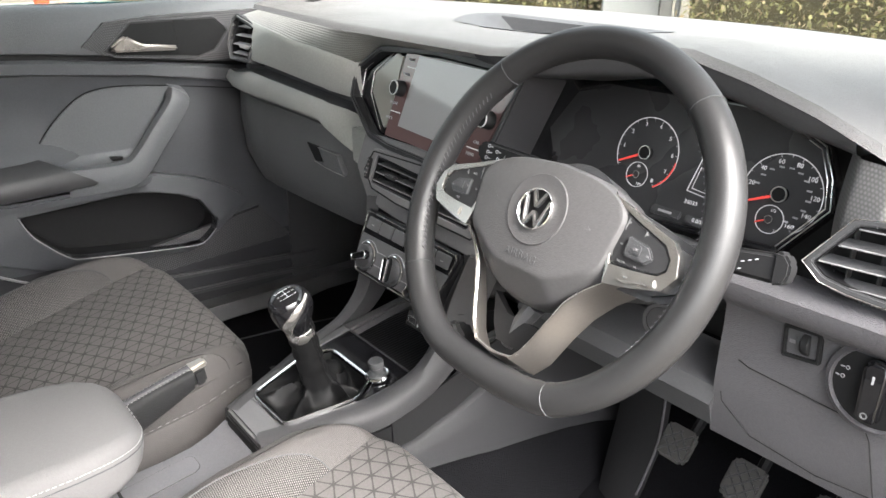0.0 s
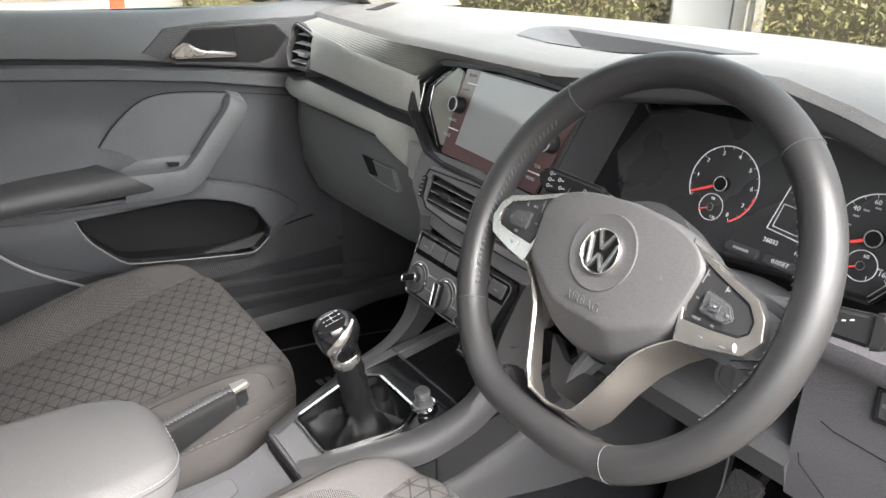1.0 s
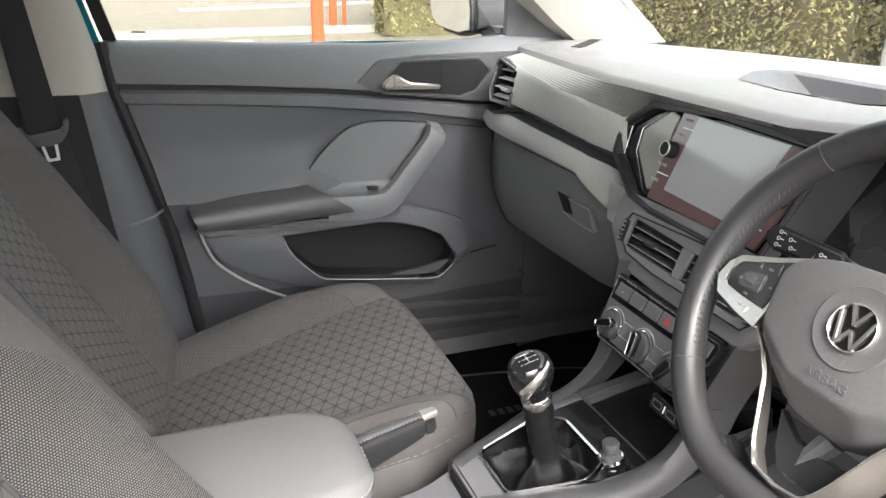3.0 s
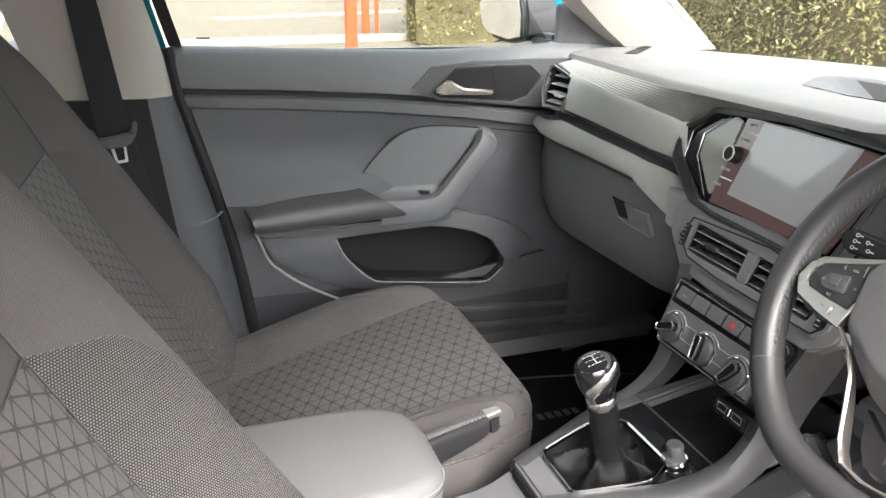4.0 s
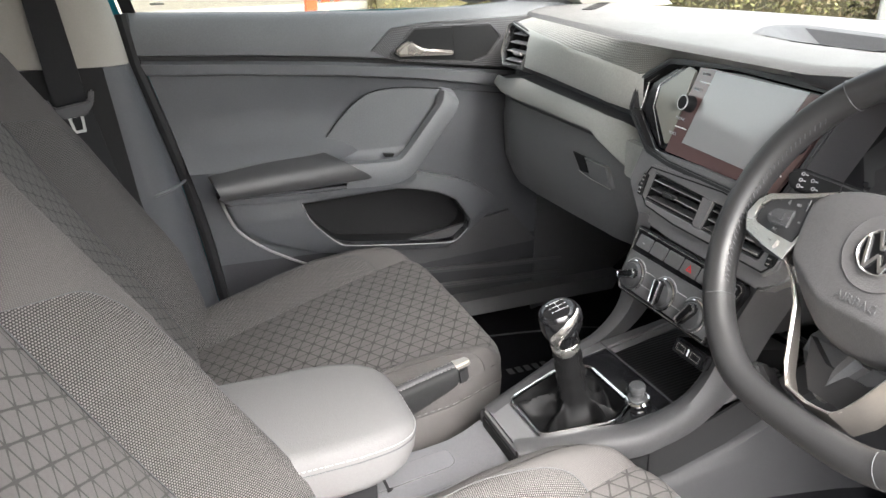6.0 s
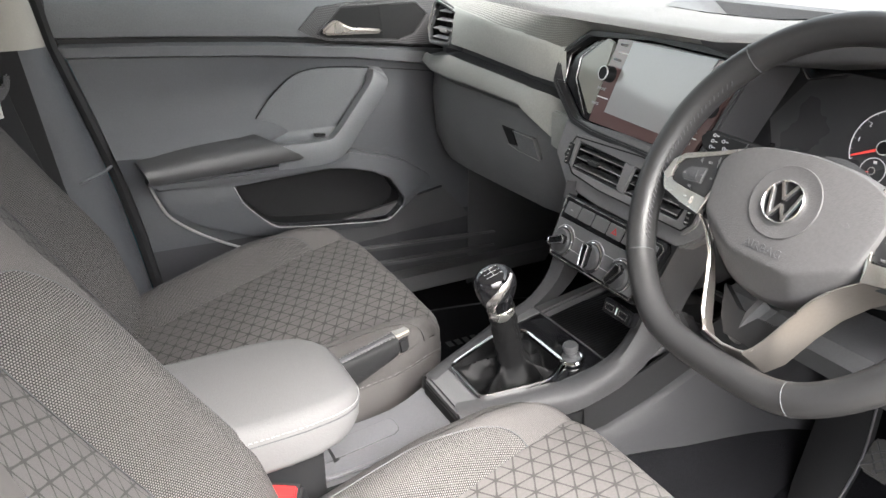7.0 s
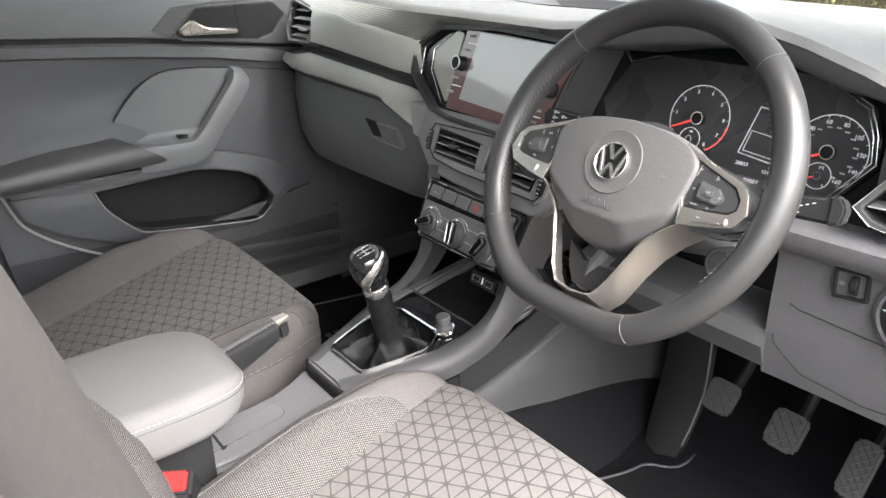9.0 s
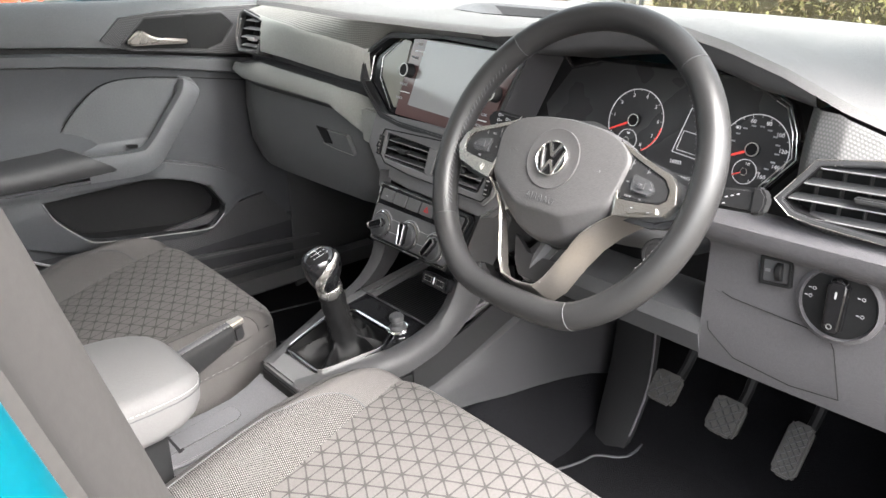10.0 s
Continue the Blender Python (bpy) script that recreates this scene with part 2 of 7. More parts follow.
def grid(P, thick=None, curl=0.0, closed_u=False):
    """A sheet through rows of points; thick: a vector to give it a back; curl: sinks its border by that much along -normal. UVs in metres."""
    bm = bmesh.new()
    uvl = bm.loops.layers.uv.new("UVMap")
    R, C = len(P), len(P[0])
    P = [[Vector(p) for p in row] for row in P]
    if curl:
        Q = [row[:] for row in P]
        for i in range(R):
            for j in range(C):
                if i in (0, R - 1) or j in (0, C - 1):
                    a = P[min(i + 1, R - 1)][j] - P[max(i - 1, 0)][j]
                    b = P[i][min(j + 1, C - 1)] - P[i][max(j - 1, 0)]
                    nn = a.cross(b)
                    if nn.length > 1e-12:
                        Q[i][j] = P[i][j] - nn.normalized() * curl
        P = Q
    vs = [[bm.verts.new(p) for p in row] for row in P]
    us = [[0.0] * C for _ in range(R)]
    ws = [[0.0] * C for _ in range(R)]
    for i in range(R):
        for j in range(1, C):
            us[i][j] = us[i][j - 1] + (P[i][j] - P[i][j - 1]).length
        mid = us[i][C - 1] / 2
        for j in range(C):
            us[i][j] -= mid
    for j in range(C):
        for i in range(1, R):
            ws[i][j] = ws[i - 1][j] + (P[i][j] - P[i - 1][j]).length
    cols = C if closed_u else C - 1
    for i in range(R - 1):
        for j in range(cols):
            k = (j + 1) % C
            f = bm.faces.new((vs[i][j], vs[i][k], vs[i + 1][k], vs[i + 1][j]))
            for lp, (a, b) in zip(f.loops, ((i, j), (i, k), (i + 1, k), (i + 1, j))):
                lp[uvl].uv = (us[a][b], ws[a][b])
    if thick is not None:
        t = Vector(thick)
        bs = [[bm.verts.new(p + t) for p in row] for row in P]
        for i in range(R - 1):
            for j in range(C - 1):
                bm.faces.new((bs[i][j], bs[i + 1][j], bs[i + 1][j + 1], bs[i][j + 1]))
        for j in range(C - 1):
            bm.faces.new((vs[0][j], bs[0][j], bs[0][j + 1], vs[0][j + 1]))
            bm.faces.new((vs[R - 1][j], vs[R - 1][j + 1], bs[R - 1][j + 1], bs[R - 1][j]))
        for i in range(R - 1):
            bm.faces.new((vs[i][0], vs[i + 1][0], bs[i + 1][0], bs[i][0]))
            bm.faces.new((vs[i][C - 1], bs[i][C - 1], bs[i + 1][C - 1], vs[i + 1][C - 1]))
    return bm


def loft(loops, cap=True):
    """A closed skin through loops of equally many points."""
    bm = bmesh.new()
    vs = [[bm.verts.new(p) for p in lp] for lp in loops]
    n = len(vs[0])
    for a, b in zip(vs, vs[1:]):
        for j in range(n):
            bm.faces.new((a[j], a[(j + 1) % n], b[(j + 1) % n], b[j]))
    if cap:
        bm.faces.new(vs[0][::-1])
        bm.faces.new(vs[-1])
    return bm


def prism(pts, vec, bevel=0.0, seg=2):
    """A flat polygon drawn out along vec, with rounded edges."""
    bm = bmesh.new()
    vec = Vector(vec)
    a = [bm.verts.new(p) for p in pts]
    b = [bm.verts.new(Vector(p) + vec) for p in pts]
    n = len(a)
    bm.faces.new(a)
    bm.faces.new(b[::-1])
    for i in range(n):
        bm.faces.new((a[i], b[i], b[(i + 1) % n], a[(i + 1) % n]))
    bmesh.ops.recalc_face_normals(bm, faces=bm.faces)
    if bevel:
        bmesh.ops.bevel(bm, geom=bm.edges[:], offset=bevel, segments=seg, affect="EDGES", clamp_overlap=True)
    return bm


def ring(outer, inner, vec, bevel=0.0):
    """A frame between two polygons of equally many points, drawn out along vec."""
    bm = bmesh.new()
    vec = Vector(vec)
    L = [[bm.verts.new(Vector(p) + o) for p in pts] for pts, o in ((outer, Vector()), (inner, Vector()), (inner, vec), (outer, vec))]
    n = len(outer)
    for a, b in zip(L, L[1:] + L[:1]):
        for i in range(n):
            bm.faces.new((a[i], a[(i + 1) % n], b[(i + 1) % n], b[i]))
    bmesh.ops.recalc_face_normals(bm, faces=bm.faces)
    if bevel:
        bmesh.ops.bevel(bm, geom=bm.edges[:], offset=bevel, segments=2, affect="EDGES", clamp_overlap=True)
    return bm


def frame_at(o, ex, ey):
    """A local frame: x along ex, y near ey, z towards the viewer."""
    ex, ey = Vector(ex).normalized(), Vector(ey)
    ez = ex.cross(ey).normalized()
    ey = ez.cross(ex)
    m = Matrix((ex, ey, ez)).transposed().to_4x4()
    m.translation = o
    return m


def on(F, pts, z=0.0):
    return [F @ Vector((p[0], p[1], z)) for p in pts]


def slab(F, pts, z0, z1, bevel=0.0, seg=2):
    return prism(on(F, pts, z0), F.to_3x3() @ Vector((0, 0, z1 - z0)), bevel, seg)


def hoop(F, outer, inner, z0, z1, bevel=0.0):
    return ring(on(F, outer, z0), on(F, inner, z0), F.to_3x3() @ Vector((0, 0, z1 - z0)), bevel)


def shrink(pts, d):
    """The polygon (anticlockwise or clockwise) moved inwards by d."""
    n = len(pts)
    area = sum(pts[i][0] * pts[(i + 1) % n][1] - pts[(i + 1) % n][0] * pts[i][1] for i in range(n))
    s = 1 if area > 0 else -1
    out = []
    for i in range(n):
        p0, p1, p2 = Vector(pts[i - 1]), Vector(pts[i]), Vector(pts[(i + 1) % n])
        a, b = (p1 - p0).normalized(), (p2 - p1).normalized()
        na, nb = Vector((-a.y, a.x)) * s, Vector((-b.y, b.x)) * s
        m = na + nb
        k = d / max(0.3, 1 + na.dot(nb))
        out.append(tuple(p1 + m * k))
    return out


def box(c, s, bevel=0.0, F=None, seg=2):
    F = F or Matrix.Identity(4)
    x, y, z = s[0] / 2, s[1] / 2, s[2] / 2
    pts = [F @ Vector((c[0] + a * x, c[1] + b * y, c[2] - z)) for a, b in ((-1, -1), (1, -1), (1, 1), (-1, 1))]
    return prism(pts, F.to_3x3() @ Vector((0, 0, s[2])), bevel, seg)


def tube(path, r, n=8, closed=False, squash=1.0):
    """A round bar along a path; r: one radius or one for each point."""
    path = [Vector(p) for p in path]
    R = r if isinstance(r, (list, tuple)) else [r] * len(path)
    loops = []
    N = len(path)
    up = None
    for i, p in enumerate(path):
        if closed:
            d = path[(i + 1) % N] - path[i - 1]
        else:
            d = path[min(i + 1, N - 1)] - path[max(i - 1, 0)]
        d.normalize()
        if up is None:
            up = Vector((0, 0, 1)) if abs(d.z) < 0.9 else Vector((1, 0, 0))
        a = d.cross(up).normalized()
        up = a.cross(d).normalized()
        loops.append([p + (a * math.cos(2 * math.pi * k / n) + up * (math.sin(2 * math.pi * k / n) * squash)) * R[i] for k in range(n)])
    if closed:
        bm = bmesh.new()
        vs = [[bm.verts.new(q) for q in lp] for lp in loops]
        for i in range(N):
            a, b = vs[i], vs[(i + 1) % N]
            for j in range(n):
                bm.faces.new((a[j], a[(j + 1) % n], b[(j + 1) % n], b[j]))
        return bm
    return loft(loops)


def lathe(F, prof, n=24):
    """A turned body about the frame's z axis; prof: (radius, height) pairs."""
    loops = [[F @ Vector((r * math.cos(2 * math.pi * k / n), r * math.sin(2 * math.pi * k / n), h)) for k in range(n)] for r, h in prof]
    return loft(loops)


def smooth_path(pts, n=6):
    """A smooth line through the points."""
    pts = [Vector(p) for p in pts]
    out = []
    for i in range(len(pts) - 1):
        p0, p1, p2, p3 = pts[max(i - 1, 0)], pts[i], pts[i + 1], pts[min(i + 2, len(pts) - 1)]
        for k in range(n):
            t = k / n
            out.append(0.5 * (2 * p1 + (p2 - p0) * t + (2 * p0 - 5 * p1 + 4 * p2 - p3) * t * t + (3 * p1 - p0 - 3 * p2 + p3) * t ** 3))
    out.append(pts[-1])
    return out


def interp(xs, ys, x):
    return float(np.interp(x, xs, ys))


def lettering(text, F, x, y, size, material, parent, z=0.001, name="lettering", turn=0.0):
    """Raised letters in the built-in font, centred at (x, y) of the frame."""
    cu = bpy.data.curves.new(name, "FONT")
    cu.body, cu.size, cu.align_x, cu.align_y, cu.extrude = text, size, "CENTER", "CENTER", 0.0003
    cu.resolution_u = 2
    tmp = bpy.data.objects.new(name, cu)
    me = bpy.data.meshes.new_from_object(tmp)
    bpy.data.objects.remove(tmp)
    me.transform(F @ pose(x, y, z, 0, 0, turn))
    me.materials.clear()
    me.materials.append(material)
    ob = new(name, me)
    ob.parent = parent
    ob.matrix_parent_inverse = world_of(parent).inverted()
    return ob


def circle(r, n=32, cx=0.0, cy=0.0, a0=0.0, a1=360.0):
    full = abs(a1 - a0) >= 360
    m = n if full else n + 1
    return [(cx + r * math.cos(radians(a0 + (a1 - a0) * k / n)), cy + r * math.sin(radians(a0 + (a1 - a0) * k / n))) for k in range(m)]


def arc_strip(F, cx, cy, r0, r1, a0, a1, z, n=40, h=0.0006):
    rows = [[F @ Vector((cx + r * math.cos(radians(a0 + (a1 - a0) * k / n)), cy + r * math.sin(radians(a0 + (a1 - a0) * k / n)), z)) for k in range(n + 1)] for r in (r0, r1)]
    return grid(rows, F.to_3x3() @ Vector((0, 0, h)))

# ---- setting: ground, floor, shell ----
def ground_z(x, y):
    return 0.085 * max(0.0, -x - 1.0) + 0.02 * max(0.0, y - 2.0)


gx = [-400, -120, -40, -15, -8, -4, -1, 1, 4, 12, 40, 120, 400]
gy = [-400, -120, -40, -10, -3, 0, 2, 5, 9, 15, 40, 120, 400]
tagged(part("ground", grid([[V(x, y, ground_z(max(x, -40), min(y, 40))) for x in gx] for y in gy]), ASPHALT, flat=True), "pale worn asphalt of the car park", "ground", kind="structure")

floor_rows = []
for y, z in ((-2.0, 0.36), (-0.6, 0.36), (0.3, 0.36), (0.48, 0.39), (0.62, 0.5), (0.75, 0.72), (0.78, 0.95)):
    floor_rows.append([V(x, y, z) for x in (-0.78, -0.3, -0.1, 0.1, 0.3, 0.78)])
tagged(part("floor", grid(floor_rows, V(0, 0, -0.03)), CARPET), "black carpeted car floor and bulkhead", "floor", kind="structure")

ROOF_X = 0.58


def shell_strip(name, rows, mt, t, label, category="car body"):
    return tagged(part(name, grid(rows, t), mt), label, category, kind="structure")


shell_strip("roof", [[V(-ROOF_X, y, 1.5 - dz), V(-0.3, y, 1.53 - dz), V(0.3, y, 1.53 - dz), V(ROOF_X, y, 1.5 - dz)] for y, dz in ((0.12, 0.05), (-0.2, 0), (-1.0, 0), (-1.9, 0.05))], HEADLINER, V(0, 0, 0.05), "beige fabric headliner under the car roof", "roof")
shell_strip("wall_rear", [[V(-0.75, -2.0, 0.3), V(0.75, -2.0, 0.3)], [V(-0.75, -2.05, 1.1), V(0.75, -2.05, 1.1)]], DARK, V(0, -0.05, 0), "plain dark trim closing the rear of the cabin", "wall")
shell_strip("roof_skin", [[V(-ROOF_X - 0.06, y, 1.49 - dz), V(-ROOF_X, y, 1.565 - dz), V(-0.3, y, 1.595 - dz), V(0.3, y, 1.595 - dz), V(ROOF_X, y, 1.565 - dz), V(ROOF_X + 0.06, y, 1.49 - dz)] for y, dz in ((0.14, 0.05), (-0.2, 0), (-1.0, 0), (-1.9, 0.05))], TEAL, V(0, 0, 0.01), "teal painted roof skin", "roof")
for s, nm in ((-1, "left"), (1, "right")):
    shell_strip("sill_" + nm, [[V(s * 0.7, -2.0, 0.44), V(s * 0.7, 0.7, 0.44)], [V(s * 0.8, -2.0, 0.44), V(s * 0.8, 0.7, 0.44)], [V(s * 0.84, -2.0, 0.25), V(s * 0.84, 0.7, 0.25)]], DARK, V(-s * 0.02, 0, -0.03), "dark plastic door sill trim", "door sill")
    shell_strip("roof_rail_" + nm, [[V(s * ROOF_X, y, 1.5 - dz), V(s * (ROOF_X + 0.04), y, 1.46 - dz), V(s * (ROOF_X + 0.06), y, 1.43 - dz)] for y, dz in ((0.12, 0.05), (-0.2, 0), (-1.0, 0), (-1.9, 0.05))], BEIGE, V(s * 0.03, 0, 0.03), "beige roof rail trim above the door opening", "roof trim")
# closed rear side of the cabin behind the open driver's doorway
shell_strip("wall_rear_right", [[V(x, y, z) for y in (-0.84, -1.2, -1.6, -2.0)] for x, z in ((0.745, 0.4), (0.745, 0.8), (0.75, 1.12), (0.775, 1.135), (0.79, 1.1), (0.8, 0.4))], DARK, V(0.004, 0, 0), "plain dark trim closing the rear side of the cabin", "wall")
shell_strip("wall_rear_pillar_right", [[V(x, y, z) for y in (-0.72 - 0.1 * (z - 0.4), -0.8 - 0.1 * (z - 0.4), -0.93 - 0.1 * (z - 0.4))] for x, z in ((0.76, 0.4), (0.76, 1.1), (0.64, 1.47))], BEIGE, V(0.02, 0, 0), "plain beige trim behind the driver's doorway", "pillar")
# windscreen pillars
for s, nm in ((-1, "left"), (1, "right")):
    P = []
    for k in range(9):
        t = k / 8
        z = 1.118 + 0.345 * t
        x = 0.735 - 0.13 * t
        yr, yf = 0.375 - 0.45 * t ** 0.9, 0.62 - 0.5 * t
        P.append([V(s * (x + 0.02), yr, z), V(s * (x - 0.01), yr + 0.015, z), V(s * (x - 0.03), yr + (yf - yr) * 0.5, z), V(s * (x - 0.035), yf - 0.03, z), V(s * (x - 0.02), yf, z)])
    shell_strip("windscreen_pillar_" + nm, P, BEIGE, V(s * 0.03, 0, 0.0), "beige windscreen pillar trim", "pillar")

# bonnet beyond the windscreen
bon = [[V(x, y, z - 0.06 * (x / 0.75) ** 2) for x in np.linspace(-0.78, 0.78, 13)] for y, z in ((0.82, 0.94), (0.93, 1.0), (1.0, 1.035), (1.2, 1.03), (1.6, 0.98), (1.85, 0.85))]
tagged(part("bonnet", grid(bon, V(0, 0, -0.55)), TEAL), "teal painted car bonnet beyond the windscreen", "bonnet", kind="structure")


# ---- dashboard ----
dash = thing("dashboard", (0, 0.45, 0.8), "grey moulded plastic dashboard with angular pale decor panels", "dashboard")

LIPX = [-0.75, -0.56, -0.38, -0.24, -0.12, 0.127, 0.2, 0.27, 0.33, 0.38, 0.45, 0.52, 0.548, 0.592, 0.66, 0.75]
LIPY = [0.25, 0.2, 0.168, 0.152, 0.153, 0.148, 0.155, 0.175, 0.19, 0.2, 0.2, 0.2, 0.2, 0.2, 0.21, 0.23]
LIPZ = [1.108, 1.114, 1.115, 1.114, 1.114, 1.115, 1.122, 1.133, 1.138, 1.137, 1.122, 1.101, 1.09, 1.072, 1.05, 1.035]


def lip(x):
    return interp(LIPX, LIPY, x), interp(LIPX, LIPZ, x)


def inside(pts, x, y):
    """Whether (x, y) lies in the polygon."""
    c = False
    for i in range(len(pts)):
        (x0, y0), (x1, y1) = pts[i - 1], pts[i]
        if (y0 > y) != (y1 > y) and x < (x1 - x0) * (y - y0) / (y1 - y0) + x0:
            c = not c
    return c


TRAY = [(-0.1, 0.285), (-0.155, 0.36), (-0.165, 0.4), (-0.14, 0.43), (0.05, 0.425), (0.225, 0.392), (0.19, 0.335), (0.11, 0.272), (0.0, 0.266)]
PADF = (0.0, 0.05, 0.15, 0.3, 0.5, 0.75, 1.0)
PADU = (0.0, 0.006, 0.012, 0.016, 0.02, 0.014, 0.0)


def pad_pt(x, f):
    """The dashboard's top: f runs from the front lip to the windscreen."""
    y0, z0 = lip(x)
    y1, z1 = 0.93 - 0.3 * (x / 0.72) ** 2, 1.1
    edge = -0.008 * max(0.0, 1 - f / 0.012)
    hood = max(0.0, z0 - 1.114) * math.exp(-(f * 3.2) ** 2)
    low = min(0.0, z0 - 1.114) * math.exp(-(f * 2.2) ** 2)
    return V(x, y0 + (y1 - y0) * f, 1.114 + (z1 - 1.114) * f + interp(PADF, PADU, f) + edge + hood + low)


xs = [-0.75 + 0.01 * i for i in range(151)]
fs_ = [0.0, 0.006, 0.012, 0.025, 0.05, 0.08] + [0.1 + 0.015 * i for i in range(61)]
pad = grid([[pad_pt(x, f) for x in xs] for f in fs_])
hole = [f for f in pad.faces if inside(TRAY, *f.calc_center_median()[:2])]
bmesh.ops.delete(pad, geom=hole, context="FACES")
part("top_pad", pad, PAD, dash, "soft grey dashboard top")

# passenger side: dimpled roll, smooth decor, dark channel, ledge
SX = [-0.72, -0.64, -0.56, -0.47, -0.38, -0.3, -0.235, -0.215, -0.155, 0.21]
E2Z = [1.09, 1.094, 1.09, 1.084, 1.077, 1.072, 1.062, 1.054, 1.087, 1.097]
E3Z = [1.03, 1.027, 1.02, 1.016, 1.009, 1.003, 0.996, 0.99, 0.985, 0.985]
E4Z = [0.98, 0.985, 0.998, 0.992, 0.987, 0.982, 0.974, 0.965, 0.915, 0.915]
E5Z = [0.953, 0.95, 0.947, 0.946, 0.943, 0.94, 0.905, 0.888, 0.858, 0.83]


def dash_rows(fs, xs=None):
    """Rows of points along x; fs: functions of x giving (y, z)."""
    xs = xs or [-0.72 + 0.02 * i for i in range(29)]
    return [[V(x, *f(x)) for x in xs] for f in fs]


def mixf(f, g, t, out=0.0):
    def h(x):
        a, b = f(x), g(x)
        return a[0] + (b[0] - a[0]) * t - out, a[1] + (b[1] - a[1]) * t
    return h


def yface(x):
    return interp([-0.75, -0.64, -0.56, -0.42, -0.28, -0.235, -0.205, -0.15, 0.2], [0.185, 0.153, 0.149, 0.153, 0.159, 0.171, 0.192, 0.2, 0.19], x)


e1 = lambda x: (lip(x)[0], lip(x)[1] - 0.0078)
e2 = lambda x: (yface(x) + interp([-0.64, -0.56, -0.42], [0.025, 0.015, -0.01], x), interp(SX, E2Z, x))
e3 = lambda x: (yface(x), interp(SX, E3Z, x))
e3b = lambda x: (yface(x) + 0.03, interp(SX, E3Z, x) - 0.004)
e4b = lambda x: (yface(x) + 0.028, interp(SX, E4Z, x) + 0.004)
e4 = lambda x: (yface(x) - 0.002, interp(SX, E4Z, x))
e5 = lambda x: (yface(x) - 0.014, interp(SX, E5Z, x) + 0.009)
e5b = lambda x: (yface(x) - 0.009, interp(SX, E5Z, x) + 0.005)
e5c = lambda x: (yface(x) + 0.014, interp(SX, E5Z, x) - 0.01)
DXF = [-0.676 + 0.004 * i for i in range(39)] + [-0.52 + 0.02 * i for i in range(15)] + [-0.232, -0.226, -0.218, -0.21]
SXF = [-0.69 + 0.004 * i for i in range(42)] + [-0.524] + [-0.52 + 0.015 * i for i in range(49)]
e2c = lambda x: (e2(x)[0] + 0.03, e2(x)[1] - 0.004)
PF = frame_at(V(-0.609, 0.154, 1.051), (1, 0.06, 0), (0, 0.33, 1))
pv = [(-0.032, 0.047), (0.048, 0.031), (0.053, -0.006), (0.045, -0.034), (-0.022, -0.035), (-0.043, -0.011), (-0.046, 0.038)]
PVW = [tuple((PF @ V(x, y, 0)).xz) for x, y in pv]


def pierced(bm):
    """Cuts the side vent's opening out of a skin."""
    bmesh.ops.delete(bm, geom=[f for f in bm.faces if inside(PVW, f.calc_center_median().x, f.calc_center_median().z)], context="FACES")
    return bm


part("dimpled_strip", pierced(grid(dash_rows([e1, mixf(e1, e2, 0.35, 0.004), mixf(e1, e2, 0.7, 0.003), e2, e2c], SXF))), CARBON, dash, "dimpled pale grey decor strip")
part("decor_panel", pierced(grid(dash_rows([mixf(e2, e3, k / 16, 0.004 * math.sin(math.pi * k / 16) ** 0.6) for k in range(17)], DXF))), DECOR, dash, "smooth satin pale grey-green decor panel")
part("channel", pierced(grid(dash_rows([e3, e3b, e4b, e4], DXF))), DARK, dash, "dark recessed channel")
part("ledge", grid(dash_rows([e4, mixf(e4, e5, 0.12, 0.004), mixf(e4, e5, 0.8, 0.003), e5, e5b])), LEDGE, dash, "pale grey ledge trim")
part("ledge_undercut", grid(dash_rows([e5b, e5c])), DARK, dash, "dark undercut below the ledge")

# glove box
gx_ = [-0.72 + 0.02 * i for i in range(27)]
grow = []
for f, yy in ((0.0, 0.012), (0.02, 0.004), (0.3, 0.0), (0.7, 0.008), (0.93, 0.03), (1.0, 0.08)):
    grow.append([V(x, yface(x) + 0.012 + yy, (interp(SX, E5Z, x) - 0.006) * (1 - f) + 0.735 * f) for x in gx_])
part("glove_box", grid(grow, V(0, 0.02, 0)), GLOVE, dash, "dark grey glove box lid with a recessed latch")

# driver side face: dimpled panel right of the instruments, vent, knee panel
NF = frame_at(V(0.64, 0.186, 0.981), (1, 0.05, 0.05), (0, 0.1, 1))
nv = [(-0.088, -0.012), (-0.055, 0.031), (0.005, 0.038), (0.095, 0.04), (0.1, -0.036), (0.02, -0.036), (-0.05, -0.029), (-0.074, -0.024)]
NVW = [(NF @ V(x, y, 0)).xz for x, y in nv]
NVW = [(p[0], p[1]) for p in NVW]
DX = [0.524 + 0.004 * i for i in range(58)]


def drv_pt(x, f):
    y = interp([0.524, 0.535, 0.55, 0.565, 0.6, 0.75], [0.3, 0.268, 0.232, 0.208, 0.196, 0.215], x)
    return V(x, y - 0.012 * math.sin(math.pi * f), min(lip(x)[1] - 0.011, 1.062) * (1 - f) + (0.925 + 0.05 * (x - 0.5)) * f)


